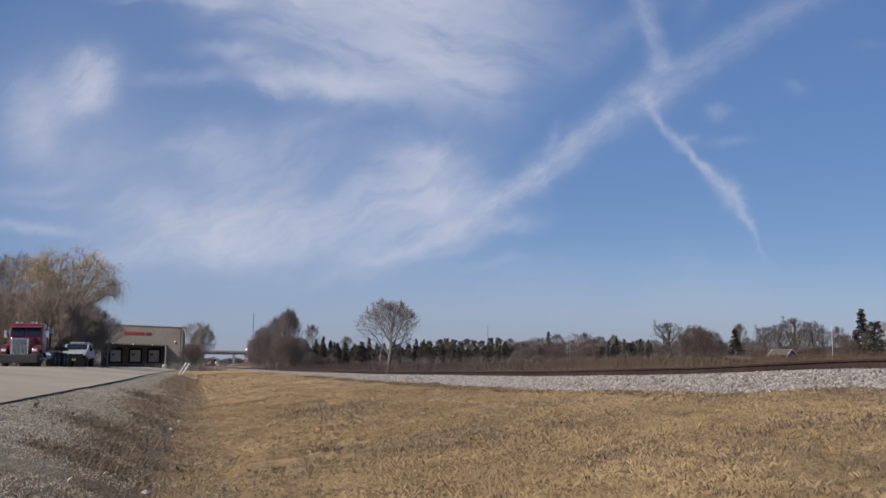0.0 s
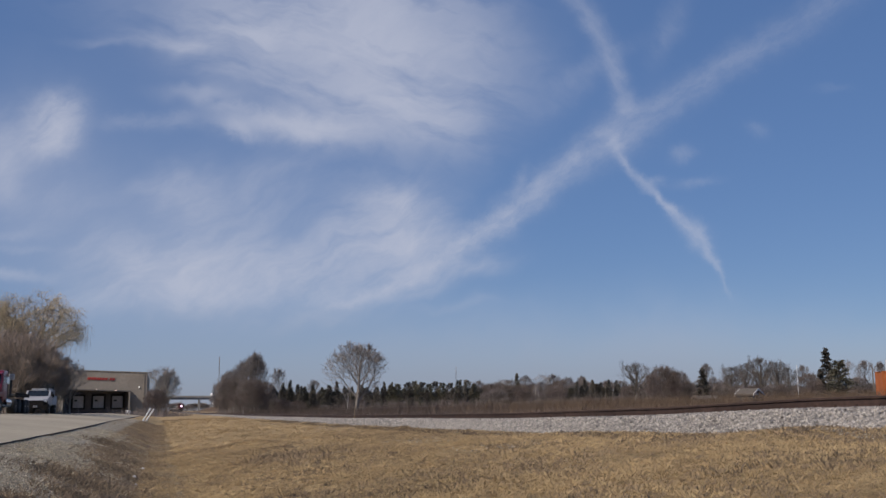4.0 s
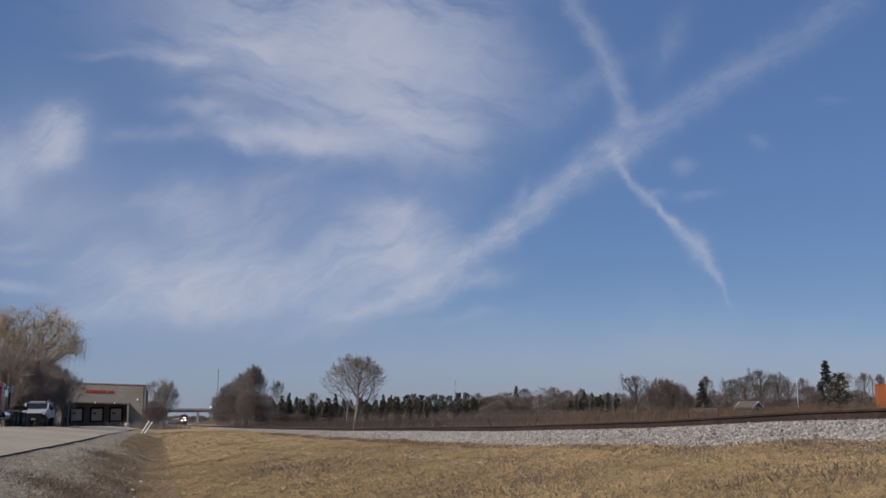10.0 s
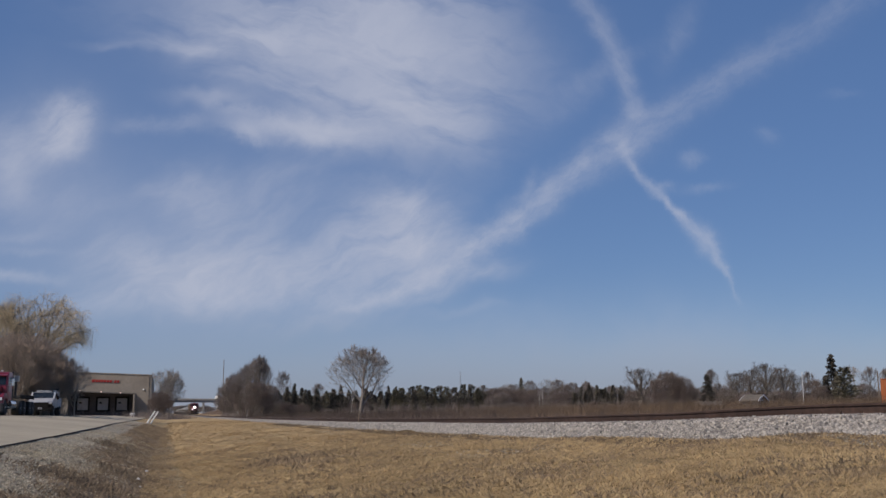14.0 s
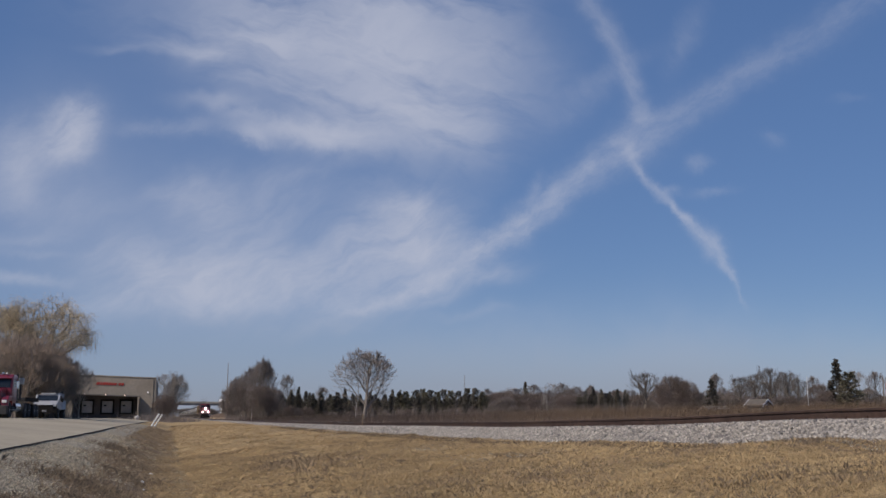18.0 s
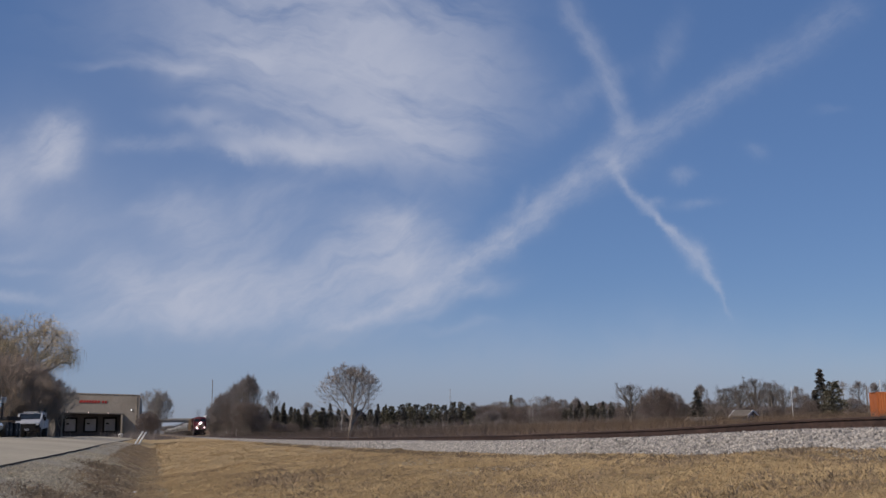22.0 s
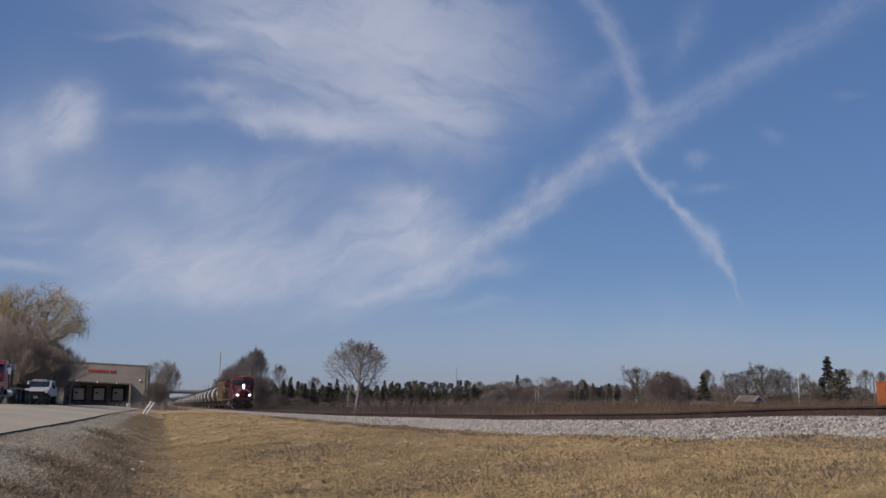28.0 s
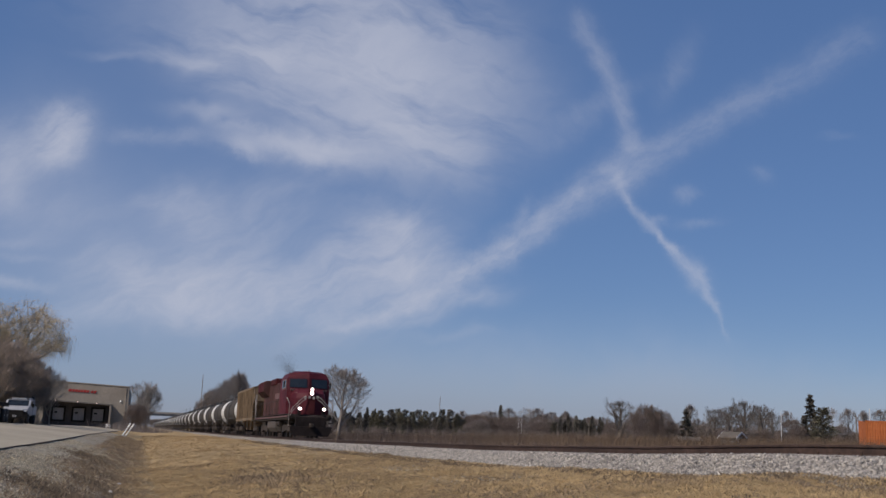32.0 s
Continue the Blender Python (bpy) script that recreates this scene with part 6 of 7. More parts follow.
    part("air_tank", tube((1.15, 7.0, 1.0), (1.15, 8.4, 1.0), 0.2, n=12), M["grime"], root)
    part("air_tank", tube((-1.15, 7.0, 1.0), (-1.15, 8.4, 1.0), 0.2, n=12), M["grime"], root)
    bogie(root, 4.4, 3, 0.53, 1.85)
    bogie(root, 17.9, 3, 0.53, 1.85)
    return root

def build_hopper():
    root = thing("hopper_car", Matrix(), "tan ribbed covered hopper car behind the locomotive", "railcar")
    L = 18.2
    part("sill", box((0, L / 2, 1.1), (0.7, L - 1.2, 0.35)), M["grime"], root)
    body = prism([(1.2, 3.2), (1.2, 4.35), (L - 1.2, 4.35), (L - 1.2, 3.2), (L - 3.0, 1.45), (3.0, 1.45)], "x", -1.5, 1.5, bevel=0.04)
    part("body", body, M["tan"], root)
    part("roof", prism([(-1.52, 4.36), (1.52, 4.36), (0.9, 4.6), (-0.9, 4.6)], "y", 1.15, L - 1.15), M["tan"], root)
    for s in (-1, 1):
        part("side_sill", box((s * 1.52, L / 2, 1.5), (0.1, L - 2.6, 0.25)), M["tan"], root)
        part("top_chord", box((s * 1.53, L / 2, 4.28), (0.1, L - 2.3, 0.16)), M["tan"], root)
        for k in range(16):
            part("rib", box((s * 1.55, 1.75 + k * (L - 3.5) / 15, 2.9), (0.1, 0.12, 2.65)), M["tan"], root)
        for e in (0.35, L - 0.35):
            part("end_post", box((s * 1.35, e, 2.4), (0.1, 0.12, 2.4)), M["handrail"], root, "pale end post")
            part("end_brace", tube((s * 1.35, e, 1.4), (s * 1.35, e + (0.75 if e < 5 else -0.75), 3.3), 0.045, n=6), M["handrail"], root, "pale end brace")
        for k in range(7):
            part("ladder_rung", box((s * 1.5, 0.95, 1.3 + 0.42 * k), (0.05, 0.5, 0.04)), M["handrail"], root)
    for e in (0.6, L - 0.6):
        part("end_platform", box((0, e, 1.3), (2.9, 1.1, 0.1)), M["grime"], root)
        part("end_sheet", box((0, e + (0.62 if e < 5 else -0.62), 3.7), (2.9, 0.06, 1.2)), M["tan"], root)
    for k in range(4):
        part("hopper_outlet", prism([(4.0 + 3.3 * k, 1.45), (6.6 + 3.3 * k, 1.45), (5.7 + 3.3 * k, 0.55), (4.9 + 3.3 * k, 0.55)], "x", -0.9, 0.9), M["tan"], root)
        part("roof_hatch", box((0, 3.4 + 3.8 * k, 4.66), (0.7, 3.0, 0.12), 0.03), M["tan"], root)
    bogie(root, 2.2, 2, 0.46, 1.78)
    bogie(root, L - 2.2, 2, 0.46, 1.78)
    coupler(root, 0.0, -1)
    coupler(root, L, 1)
    return root, L

def build_tank():
    root = thing("tank_car", Matrix(), "dark grey railway tank car with a white end band", "railcar", "tank cars of the train")
    L, R, zc = 18.3, 1.5, 2.62
    prof = [(1.0, 0.05), (1.04, 0.5), (1.16, 0.95), (1.36, 1.28), (1.62, 1.46), (1.8, R)]
    prof += [(L - w, r) for w, r in reversed(prof)]
    part("tank", lathe(prof, True, 28, centre=(0, 0, zc)), M["tank"], root, smooth=True)
    band = [(1.12, 0.90), (1.34, 1.285), (1.6, 1.47), (1.8, R + 0.012), (2.1, R + 0.012), (2.1, R - 0.05)]
    part("end_band", lathe(band, True, 28, centre=(0, 0, zc)), M["white"], root, "white band round the tank end", smooth=True)
    for k in (5.0, 8.9, 12.8):
        part("tank_band", lathe([(k - 0.05, R + 0.004), (k - 0.05, R + 0.02), (k + 0.05, R + 0.02), (k + 0.05, R + 0.004)], True, 28, centre=(0, 0, zc)), M["tank"], root)
    part("manway", tube((0, L / 2, zc + R - 0.1), (0, L / 2, zc + R + 0.42), 0.45, n=16), M["tankgrey"], root, "dark manway housing")
    part("top_platform", box((0, L / 2, zc + R + 0.14), (2.0, 2.6, 0.06)), M["tankgrey"], root)
    part("valve", tube((0, L / 2 - 2.2, zc + R - 0.05), (0, L / 2 - 2.2, zc + R + 0.25), 0.15, n=10), M["tankgrey"], root)
    for s in (-1, 1):
        pipe_run("platform_rail", [(s * 1.0, L / 2 - 1.3, zc + R + 0.15), (s * 1.0, L / 2 - 1.3, zc + R + 0.95), (s * 1.0, L / 2 + 1.3, zc + R + 0.95), (s * 1.0, L / 2 + 1.3, zc + R + 0.15)], 0.025, M["tankgrey"], root)
        pipe_run("ladder", [(s * 1.62, L / 2 - 0.25, 1.1), (s * 1.62, L / 2 - 0.25, 2.7), (s * 1.05, L / 2 - 0.25, zc + R + 0.1)], 0.03, M["tankgrey"], root)
        pipe_run("ladder", [(s * 1.62, L / 2 + 0.25, 1.1), (s * 1.62, L / 2 + 0.25, 2.7), (s * 1.05, L / 2 + 0.25, zc + R + 0.1)], 0.03, M["tankgrey"], root)
        pipe_run("handrail", [(s * 1.58, 1.0, 1.75), (s * 1.58, L - 1.0, 1.75)], 0.025, M["tankgrey"], root)
        part("end_step", box((s * 1.35, 0.8, 0.6), (0.3, 0.4, 0.05)), M["grime"], root)
        part("end_step", box((s * 1.35, L - 0.8, 0.6), (0.3, 0.4, 0.05)), M["grime"], root)
    part("sill", box((0, L / 2, 1.02), (0.62, L - 1.0, 0.34)), M["grime"], root)
    for e in (2.2, L - 2.2):
        part("saddle", box((0, e, 1.3), (2.3, 0.6, 0.5), 0.05), M["grime"], root)
        part("bolster", box((0, e, 1.0), (2.7, 0.35, 0.25)), M["grime"], root)
    for e in (0.7, L - 0.7):
        part("end_platform", box((0, e, 1.16), (2.8, 0.8, 0.06)), M["grime"], root)
        pipe_run("end_rail", [(-1.35, e, 1.2), (-1.35, e, 2.1), (1.35, e, 2.1), (1.35, e, 1.2)], 0.025, M["handrail"], root)
    bogie(root, 2.2, 2, 0.46, 1.78)
    bogie(root, L - 2.2, 2, 0.46, 1.78)
    coupler(root, 0.0, -1)
    coupler(root, L, 1)
    return root, L

def build_smoke():
    """Thin diesel haze over the stack: a drift of fine dark flecks."""
    root = thing("exhaust_smoke", Matrix(), "thin dark diesel haze above the locomotive's stack", "smoke")
    rng = np.random.RandomState(12)
    n = 7000
    q = rng.rand(n) ** 1.3
    c = np.stack([rng.normal(0, 0.12 + 0.45 * q), 11.0 + 6.5 * q + rng.normal(0, 0.25, n), 4.65 + 1.7 * q ** 0.7 + rng.normal(0, 0.08 + 0.42 * q)], 1)
    c[:, 2] = np.maximum(c[:, 2], 4.62)
    v = c[:, None, :] + rng.normal(0, 0.0105, (n, 3, 3))
    haze = new("haze", np_mesh("haze", v.reshape(-1, 3), np.arange(3 * n).reshape(-1, 3), M["tankgrey"]))
    haze.parent = root
    tagged(haze, kind="stuff")
    return root

TRAIN = []                      # (thing, distance behind the nose of the locomotive, length)
loco = build_loco()
TRAIN.append((loco, 0.0, 22.3))
TRAIN.append((build_smoke(), 0.0, 22.3))
hopper, hopper_l = build_hopper()
TRAIN.append((hopper, 22.6, hopper_l))
tank, tank_l = build_tank()
behind = 22.6 + hopper_l + 0.3
TRAIN.append((tank, behind, tank_l))
for n in range(1, 38):
    TRAIN.append((copy_thing(tank, Matrix()), behind + n * (tank_l + 0.3), tank_l))

# ---- grass, weeds, gravel and brush ----
def scatter(seed, n, x0, x1, y0, y1, power=2.0):
    rng = np.random.RandomState(seed)
    return np.stack([rng.uniform(x0, x1, n), y0 + (y1 - y0) * rng.rand(n) ** power], 1)

def top_of(x, y):
    """Height of what shows at the surface: the shoulder lies over the slope beside the lot."""
    z = surface(x, y)
    k = np.flatnonzero((x < 0.45) & (y < 100))
    z[k] = np.maximum(z[k], [ground_at(max(a, LOT_EDGE + 0.01), b) for a, b in zip(x[k], y[k])]) + 0.02
    return z

def tufts(name, centres, blades, size, spread, width, material, label, category, flat=0.5):
    """Tufts of bent dry blades that lean outwards; size grows a little with the distance along y."""
    rng = np.random.RandomState(len(centres))
    n = len(centres) * blades
    c = np.repeat(centres, blades, axis=0)
    scale = np.repeat(rng.lognormal(0, 0.35, len(centres)), blades)
    a = rng.uniform(0, 2 * np.pi, n)
    off = np.abs(rng.normal(0, spread, n)) * scale
    x, y = c[:, 0] + np.cos(a) * off, c[:, 1] + np.sin(a) * off
    z = top_of(x, y)
    lean = np.abs(rng.normal(flat, 0.35, n))
    ln = size * scale * rng.uniform(0.5, 1.2, n)
    sw = np.repeat(rng.uniform(0, 2 * np.pi, len(centres)), blades)
    dx = (np.cos(a) * 0.6 + np.cos(sw) * 0.5) * lean * ln
    dy = (np.sin(a) * 0.6 + np.sin(sw) * 0.5) * lean * ln
    dz = ln / (1 + lean)
    b = rng.uniform(0, 2 * np.pi, n)
    w = width * (0.6 + 0.022 * y) * rng.uniform(0.6, 1.4, n) * 0.5
    p0 = np.stack([x - np.cos(b) * w, y - np.sin(b) * w, z - 0.01], 1)
    p1 = np.stack([x + np.cos(b) * w, y + np.sin(b) * w, z - 0.01], 1)
    p2 = np.stack([x + dx, y + dy, z + dz], 1)
    v = np.stack([p0, p1, p2], 1).reshape(-1, 3)
    ob = new(name, np_mesh(name, v, np.arange(3 * n).reshape(-1, 3), material))
    return tagged(ob, label, category, kind="stuff")

def clumps(name, centres, blades, size, reach, width, material, label, category, lift=0.7):
    """Tufts of separate blades that spring from round one root."""
    rng = np.random.RandomState(len(centres) + blades)
    m = len(centres)
    k = rng.lognormal(0, 0.25, m)[:, None]
    a = rng.uniform(0, 2 * np.pi, (m, blades))
    z0 = top_of(centres[:, 0], centres[:, 1])
    ln = size * k * rng.uniform(0.5, 1.2, (m, blades))
    out = ln * reach * rng.uniform(0.3, 1.2, (m, blades))
    up = ln * lift * rng.uniform(0.3, 1.1, (m, blades))
    w = width * (0.6 + 0.022 * centres[:, 1:2]) * rng.uniform(0.6, 1.4, (m, blades))
    ca, sa_ = np.cos(a), np.sin(a)
    jx, jy = (rng.normal(0, size * 0.35, (m, blades)) for _ in range(2))
    x0, y0 = centres[:, :1] + jx, centres[:, 1:] + jy
    zz = np.broadcast_to(z0[:, None], (m, blades))
    root = np.stack([x0, y0, zz - 0.01], 2)
    tip = np.stack([x0 + ca * out, y0 + sa_ * out, zz + up], 2)
    mid = np.stack([x0 + ca * out * 0.4 - sa_ * w, y0 + sa_ * out * 0.4 + ca * w, zz + up * 0.7], 2)
    v = np.stack([root, mid, tip], 2).reshape(-1, 3)
    f = np.arange(len(v)).reshape(-1, 3)
    return tagged(new(name, np_mesh(name, v, f, material)), label, category, kind="stuff")

def where(points, scale, low, seed, stretch=0.6):
    """Keep the points where a soft noise over the ground is above low, with loose edges."""
    shake = np.random.RandomState(seed + 100).normal(0, 0.22, len(points))
    return points[np.array([noise.noise((p[0] * scale, p[1] * scale * stretch, seed)) + 0.5 * noise.noise((p[0] * scale * 2.7, p[1] * scale * 2.7 * stretch, seed + 3)) + d > low for p, d in zip(points, shake)])]

def patch(seed, n, places):
    """Points clumped round places of (x, y, radius along x, radius along y)."""
    rng = np.random.RandomState(seed)
    k = rng.randint(0, len(places), n)
    p = np.array(places)[k]
    return np.stack([p[:, 0] + rng.normal(0, 1, n) * p[:, 2], p[:, 1] + rng.normal(0, 1, n) * p[:, 3]], 1)

near = scatter(1, 18000, -0.35, TOE_NEAR + 0.1, 5, 34, 1.5)
far = scatter(3, 6000, 0.1, TOE_NEAR + 0.1, 34, 130, 1.6)
tufts("dry_grass", near, 22, 0.07, 0.08, 0.003, M["straw"], "matted tan dry grass", "grass", 1.6)
tufts("dry_grass", far, 10, 0.13, 0.09, 0.012, M["straw"], "matted tan dry grass", "grass", 1.6)

def sight(u, v):
    """Where a line of sight meets the ground short of the track."""
    for k in range(4000):
        r = 5 + k * 0.03
        x, y = at_bearing(u, r)
        if (v - 646) / HALF * r > -land(x, y):
            return x, y
    return x, y

WEEDS = [(560, 728, 0.5, 1.2), (530, 735, 0.35, 0.9), (870, 702, 0.5, 1.4), (600, 668, 0.4, 2.0), (940, 694, 0.5, 1.2), (880, 770, 0.3, 0.5), (570, 800, 0.2, 0.4), (1010, 745, 0.3, 0.6), (1180, 712, 0.5, 1.0), (1490, 735, 0.4, 0.6), (1330, 765, 0.3, 0.4), (740, 795, 0.25, 0.4), (1060, 800, 0.2, 0.3), (480, 838, 0.2, 0.3)]
spots = [(*sight(u, v), a, b) for u, v, a, b in WEEDS]
clumps("dead_weeds", patch(4, 800, spots), 9, 0.055, 0.6, 0.0030, M["duff"], "dark dead weeds in the dry grass", "weeds", 0.9)
big_spot = [(*sight(u, v), a, b) for u, v, a, b in ((560, 728, 0.45, 0.9), (585, 724, 0.4, 0.7), (545, 734, 0.3, 0.6), (615, 735, 0.5, 0.8))]
clumps("dead_weeds", patch(41, 330, big_spot), 12, 0.10, 0.7, 0.0024, M["weed"], "dark clump of dead weeds on the grassy rise", "weeds", 1.0)
clumps("dry_grass_tufts", where(scatter(42, 64000, -0.4, TOE_NEAR + 0.1, 5, 36, 1.5), 0.45, -0.12, 11), 12, 0.048, 0.7, 0.0017, M["straw_pale"], "pale tan tufts of dry grass", "grass", 0.75)
clumps("dead_grass_tufts", where(scatter(43, 34000, -0.5, TOE_NEAR + 0.1, 5, 36, 1.5), 0.6, 0.08, 21), 12, 0.05, 0.7, 0.0017, M["weed"], "brown tufts of dead grass", "grass", 0.75)
clumps("dark_specks", where(scatter(44, 4200, -0.3, TOE_NEAR + 0.1, 5, 40, 1.5), 1.7, 0.25, 31), 9, 0.045, 0.8, 0.0024, M["duff"], "small dark dead plants in the grass", "weeds", 0.6)
clumps("trackside_weeds", where(scatter(45, 20000, TOE_NEAR - 1.3, TOE_NEAR + 0.3, 8, 80, 1.4), 0.5, -0.12, 41, 0.4), 8, 0.06, 0.7, 0.0035, M["duff"], "dark dead weeds along the foot of the ballast", "weeds", 0.7)
slope_spots = [(*sight(u, v), a, b) for u, v, a, b in ((195, 752, 0.5, 0.8), (230, 765, 0.35, 0.8), (272, 720, 0.4, 1.5), (285, 745, 0.3, 0.8), (262, 700, 0.3, 1.5), (150, 800, 0.3, 0.3), (240, 800, 0.3, 0.5))]
clumps("slope_weeds", patch(46, 5600, slope_spots), 9, 0.06, 0.8, 0.0032, M["duff"], "dark dead weeds on the gravel slope", "weeds", 0.8)
clumps("slope_straw", where(scatter(47, 18000, -3.05, 0.4, 3, 45, 1.7), 0.8, -0.05, 51), 8, 0.04, 1.1, 0.0024, M["bleached"], "thin straw in the gravel slope", "grass", 0.6)
ditch = scatter(5, 5200, -1.75, 0.25, 6, 95, 1.7)
tufts("ditch_weeds", ditch, 11, 0.13, 0.07, 0.008, M["weed"], "dark brown weeds along the ditch", "weeds", 0.9)
slope = scatter(6, 1500, -3.0, -1.5, 6, 90, 1.7)
tufts("shoulder_weeds", slope, 8, 0.09, 0.06, 0.007, M["weed"], "thin dead weeds in the gravel shoulder", "weeds", 1.2)
x_, y_ = sight(684, 673)
stem = thing("weed_stalk", pose(x_, y_, ground_at(x_, y_)), "tall single dead weed stalk by the track", "weed")
part("stalk", tube((0, 0, -0.05), (0.06, 0, 0.95), 0.02, 0.008, 6), M["weed"], stem)
for k in range(5):
    part("side_stem", tube((0.01 * k, 0, 0.4 + 0.1 * k), (0.12 * (-1) ** k, 0.05, 0.55 + 0.1 * k), 0.009, 0.004, 5), M["weed"], stem)

tagged(strip("gravel_shoulder", LOT_EDGE - 0.12, 0.5, -22, 100, 26, 420, 0.024, M["shoulder"], 0.3), "pale gravel shoulder sloping from the lot into a weedy ditch", "gravel", kind="structure")
mixed = scatter(14, 7000, -0.7, TOE_NEAR + 0.1, 5, 45, 1.5)
keep = np.array([noise.noise((p[0] * 0.5, p[1] * 0.35, 7)) > 0.02 for p in mixed])
tufts("green_grey_grass", mixed[keep], 16, 0.07, 0.07, 0.0045, M["olive"], "grey-green dead grass in patches", "grass", 1.3)
def stones(seed, places, z, size):
    """Many small broken stones in one mesh: lumpy octahedra."""
    rng = np.random.RandomState(seed)
    n = len(places)
    base = np.array([[1, 0, 0], [-1, 0, 0], [0, 1, 0], [0, -1, 0], [0, 0, 1], [0, 0, -1]], float)
    tri = np.array([[0, 2, 4], [2, 1, 4], [1, 3, 4], [3, 0, 4], [2, 0, 5], [1, 2, 5], [3, 1, 5], [0, 3, 5]])
    q = rng.normal(0, 1, (n, 3, 3))
    q = np.linalg.qr(q)[0]
    v = base[None] * rng.uniform(0.55, 1.25, (n, 6, 1)) * (size * rng.uniform(0.6, 1.3, (n, 1, 1)))
    v = np.einsum("nij,nkj->nki", q, v)
    v += np.concatenate([places, z[:, None]], 1)[:, None, :]
    f = (np.arange(n) * 6)[:, None, None] + tri[None]
    return v.reshape(-1, 3), f.reshape(-1, 3)

g = np.concatenate([scatter(7, 46000, LOT_EDGE + 0.05, -1.3, 3, 45, 1.9), scatter(15, 8000, -1.8, -0.6, 5, 30, 1.8)])
v, f = stones(8, g, top_of(g[:, 0], g[:, 1]) + 0.015, 0.0125)
tagged(new("loose_gravel", np_mesh("loose_gravel", v, f, M["stone_dull"])), "loose pale gravel stones on the shoulder", "gravel", kind="stuff")

# ---- ballast stones and ties ----
def bed_z(x, y):
    """Height of the near face of the ballast."""
    r = np.interp(y, [p for p in BED_Y], [rail_z(p) for p in BED_Y])
    t = np.interp(y, [p for p in BED_Y], [toe_z(p) for p in BED_Y])
    d = x - TRACK_X
    side = t - 0.03 + (r - 0.23 - t + 0.03) * (d + 2.2) / 0.7
    return np.where(d < -1.5, side, r - 0.23 + 0.04 * np.clip((d + 1.5) / 0.25, 0, 1)) + EYE

BED_Y = np.linspace(0, 260, 521)
near_b = scatter(9, 34000, TRACK_X - 2.18, TRACK_X - 0.85, 9, 38, 1.2)
far_b = scatter(10, 14000, TRACK_X - 2.18, TRACK_X - 0.85, 38, 200, 1.4)
v, f = stones(11, near_b, bed_z(near_b[:, 0], near_b[:, 1]) + 0.008, 0.026)
spill_at = [(*sight(u, v), a, b) for u, v, a, b in ((543, 672, 0.5, 1.3), (776, 703, 0.5, 0.9), (935, 712, 0.45, 1.0), (640, 680, 0.4, 1.4))]
spill = np.concatenate([patch(61, 1500, spill_at), where(scatter(62, 9000, TOE_NEAR - 0.75, TOE_NEAR + 0.15, 9, 70, 1.4), 0.7, 0.12, 63, 0.35)])
sv, sf = stones(64, spill, surface(spill[:, 0], spill[:, 1]) + 0.008, 0.017)
tagged(new("spilled_stones", np_mesh("spilled_stones", sv, sf, M["stone_dull"])), "grey stones spilled from the ballast into the grass", "gravel", kind="stuff")
bed_stones = tagged(new("ballast_stones", np_mesh("ballast_stones", v, f, M["stone"])), "broken pale limestone ballast", "ballast", kind="stuff")
v, f = stones(12, far_b, bed_z(far_b[:, 0], far_b[:, 1]) + 0.008, 0.042)
tagged(new("ballast_stones", np_mesh("ballast_stones", v, f, M["stone"])), "broken pale limestone ballast", "ballast", kind="stuff")
loose = []
for k in range(6):
    v, f = stones(20 + k, np.zeros((1, 2)), np.zeros(1), 0.038)
    loose.append(np_mesh("stone", v, f, M["stone_piece"]))
pos = scatter(13, 300, TRACK_X - 2.3, TRACK_X - 1.4, 11, 24, 1.0)
pz = bed_z(pos[:, 0], pos[:, 1]) + 0.03
bed = bpy.data.objects["ballast_bed"]
for k in range(300):
    o = new("stone", loose[k % 6])
    o.parent = bed
    o.location = (pos[k, 0], pos[k, 1], pz[k])
    o.rotation_euler = (k * 0.7, k * 1.3, k * 2.1)
tie_bm = box((0, 0, 0), (2.6, 0.22, 0.16), 0.012)
tie_me = bpy.data.meshes.new("tie")
tie_bm.to_mesh(tie_me)
tie_bm.free()
tie_me.materials.append(M["tie"])
for k in range(240):
    y = 6 + k * 0.5
    o = new("tie", tie_me)
    o.parent = bed
    o.location = (TRACK_X, y, rail_z(y) + EYE - 0.252 + 0.004 * math.sin(k * 1.7))

plate = bmesh.new()
box((0, 0, 0), (0.36, 0.2, 0.022), 0.004, plate)
for dx in (-0.11, 0.11):
    tube((dx, 0.05, 0.01), (dx, 0.05, 0.05), 0.018, n=6, bm=plate)
plate_me = bpy.data.meshes.new("tie_plate")
plate.to_mesh(plate_me)
plate.free()
plate_me.materials.append(M["rail"])
for rail_ob, dx in ((bpy.data.objects["rail"], -0.755), (bpy.data.objects["rail.001"], 0.755)):
    for k in range(120):
        y = 6 + k * 0.5
        o = new("tie_plate", plate_me)
        o.parent = rail_ob
        o.location = (TRACK_X + dx, y, rail_z(y) + EYE - 0.166)

for k in range(26):
    rng_p = random.Random(900 + k)
    x, y = at_bearing(1545 + rng_p.gauss(0, 14), 62 + rng_p.gauss(0, 1.2))
    bm = bmesh.new()
    bmesh.ops.create_icosphere(bm, subdivisions=1, radius=rng_p.uniform(0.08, 0.2))
    for vv in bm.verts:
        vv.co *= rng_p.uniform(0.7, 1.15)
    root = thing("rubble_lump", pose(x, y, float(surface(np.array([x]), np.array([y]))[0]) + 0.06), "pale broken concrete lump in the field", "rubble", "rubble heap")
    part("lump", bm, M["stone_piece"], root)

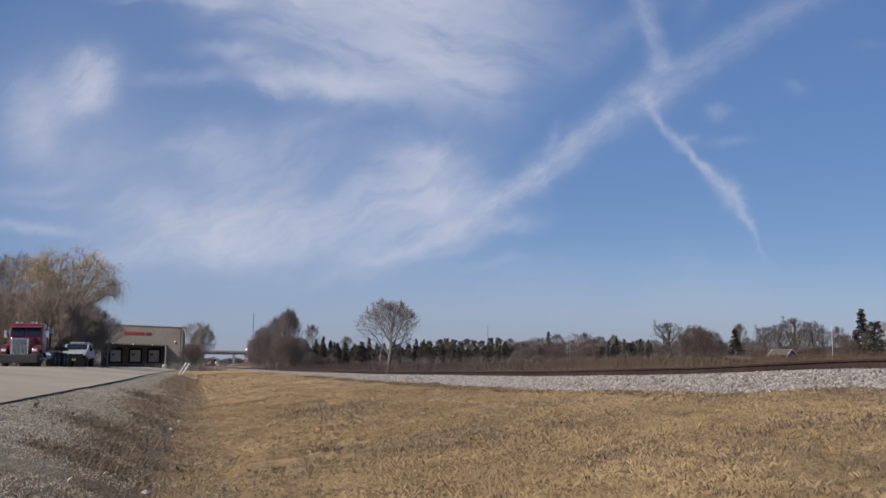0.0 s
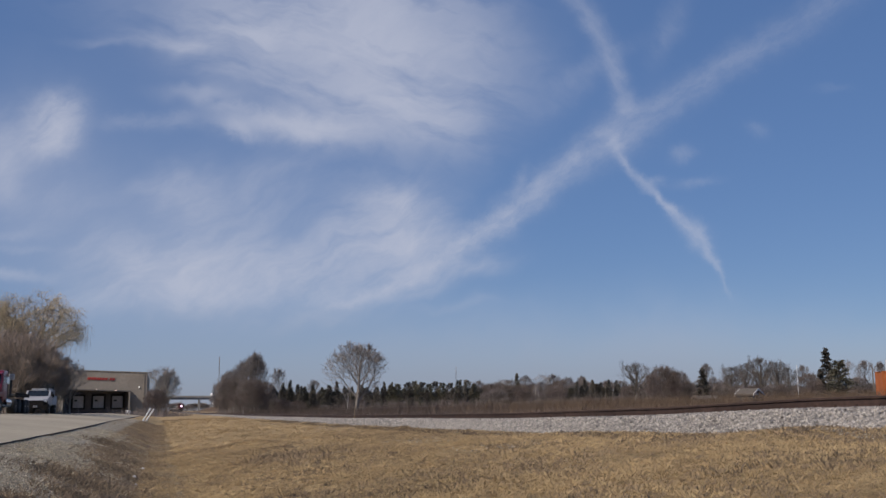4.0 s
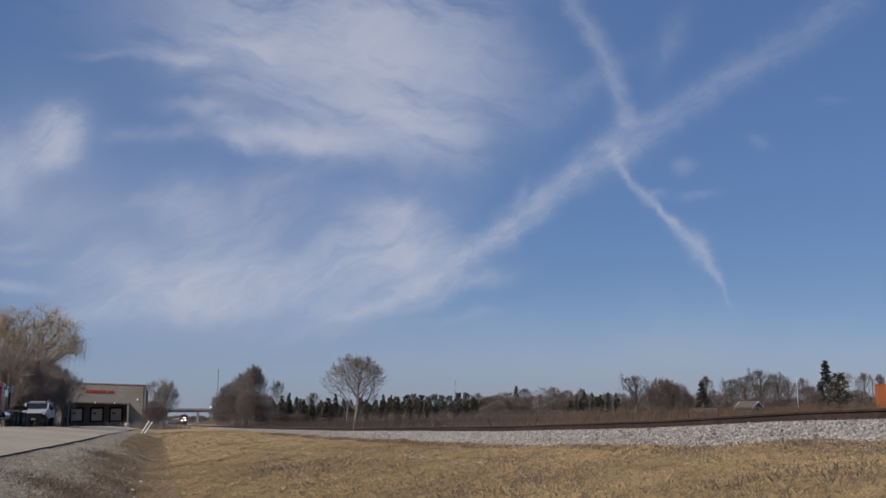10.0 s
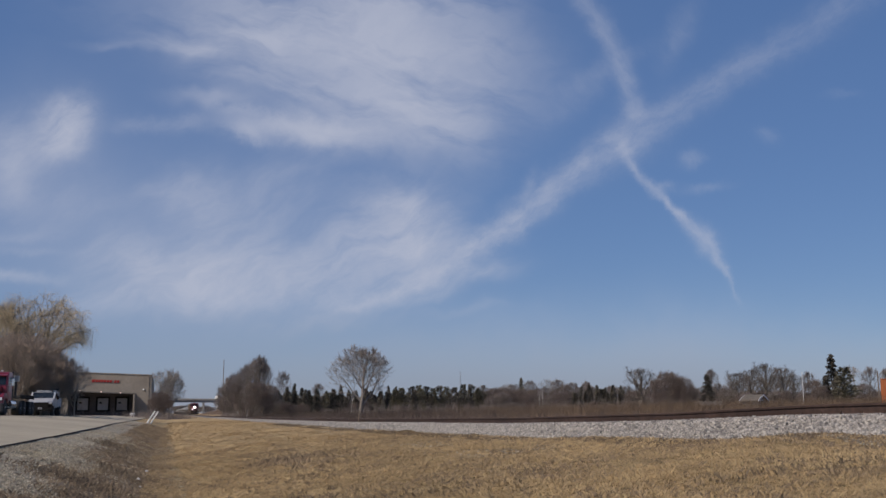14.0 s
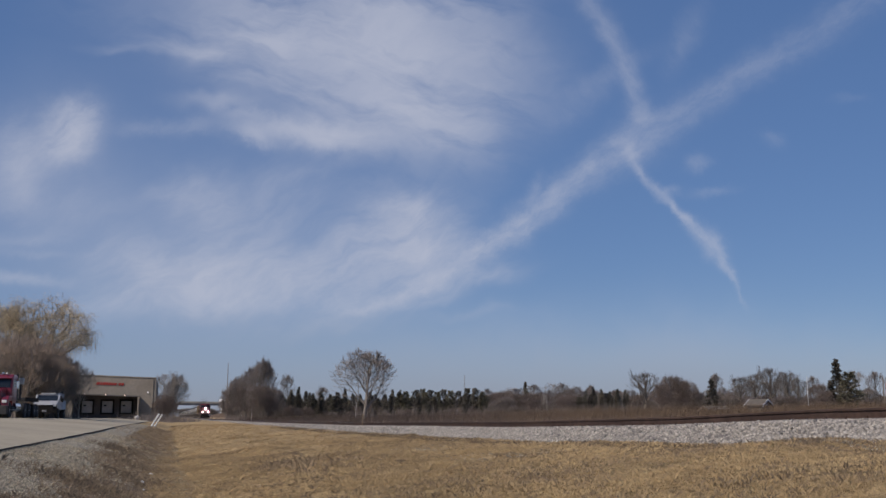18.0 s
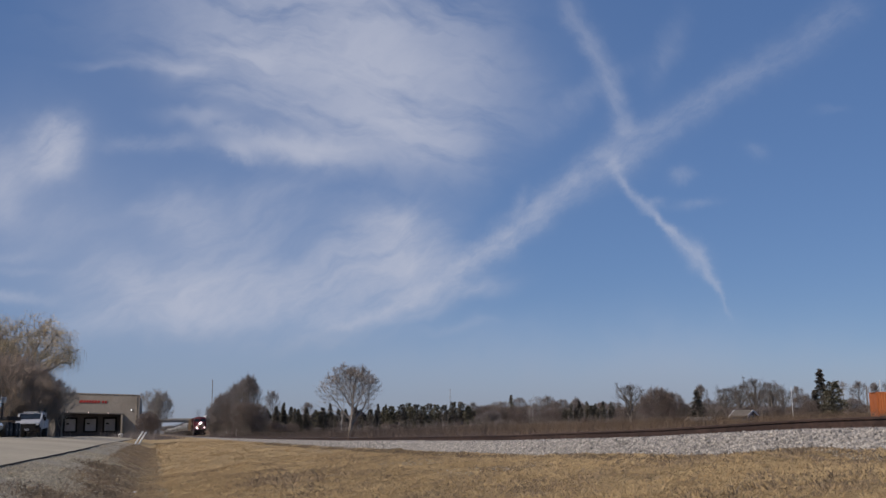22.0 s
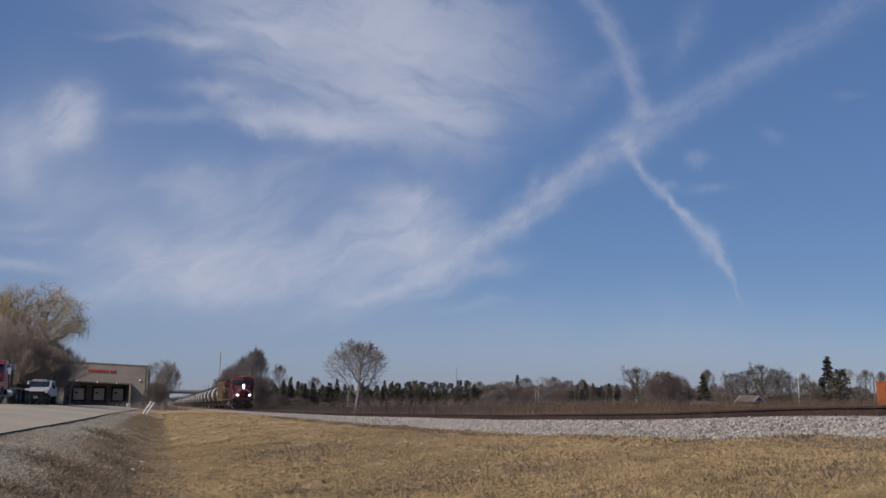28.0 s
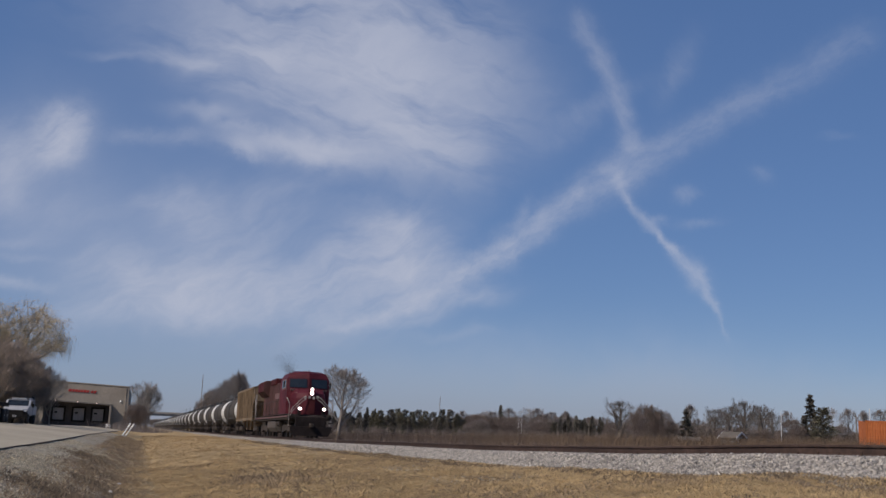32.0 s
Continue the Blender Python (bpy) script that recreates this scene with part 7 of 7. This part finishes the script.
b = scatter(2, 190000, TOE_FAR + 1.5, 175, 8, 250, 1.25)
b = b[np.hypot(b[:, 0], b[:, 1]) > 26]
tall = 0.35 + 1.1 * np.clip((np.hypot(b[:, 0], b[:, 1]) - 30) / 90, 0, 1)
# brush towards the woods gets a darker colour that stands for shade
shady = b[:, 0] < (0.36 + np.random.RandomState(6).normal(0, 0.07, len(b))) * b[:, 1]
sticks_field("dead_brush", b[~shady], tall[~shady], 0.5, M["brush"], 0.022, "red-brown dead weeds across the field", "brush")
sticks_field("dead_brush", b[shady], tall[shady] * 0.8, 0.5, M["brushdark"], 0.022, "brown dead weeds before the woods, in a shaded tone", "brush")
wb = np.concatenate([scatter(16, 40000, TOE_FAR + 20, 260, 120, 330, 1.0)])
rr = np.hypot(wb[:, 0], wb[:, 1])
sticks_field("woodland_brush", wb[(rr > 190) & (rr < 300)], 2.6, 0.3, M["darktwig"], 0.07, "tangled bare understorey of the far woods", "brush")
lb = np.concatenate([patch(17, 2500, [(*at_bearing(u, r), 3.0, 5.0) for u, r in ((340, 188), (350, 190), (333, 187), (468, 275), (490, 240))]), patch(18, 2500, [(*at_bearing(u, r), 1.8, 2.0) for u, r in ((-10, 106), (30, 106), (70, 104), (105, 102), (130, 103))])])
sticks_field("tree_brush", lb, 1.6, 0.3, M["darktwig"], 0.05, "brown brush round the tree trunks", "brush")
field = strip("field", TOE_FAR + 0.3, 230, 2, 330, 40, 60, 0.02, M["brushground"], 0.6)
tagged(field, "red-brown winter field across the railway", "field", kind="structure")

# ---- what moves ----
NOSE_END = 68.0                 # metres ahead of the camera at which the locomotive's nose is at the end

def nose_at(t):
    return NOSE_END + TRAIN_SPEED * (32.0 - t)

def motions():
    for car, back, length in TRAIN:
        rows = []
        for k in range(17):
            y = nose_at(2.0 * k) + back
            tilt = math.degrees(math.atan2(rail_z(y + length) - rail_z(y), length))
            rows.append((2.0 * k, pose(TRACK_X, y, rail_z(y) + EYE, tilt)))
        walk(car, rows)
    base = pose(0, 0, EYE, 90 + TILT, 0, -AXIS)
    walk(clouds, [(0, base), (32, base @ pose(0, 0, 0, 0, -0.62, 0))])

motions()
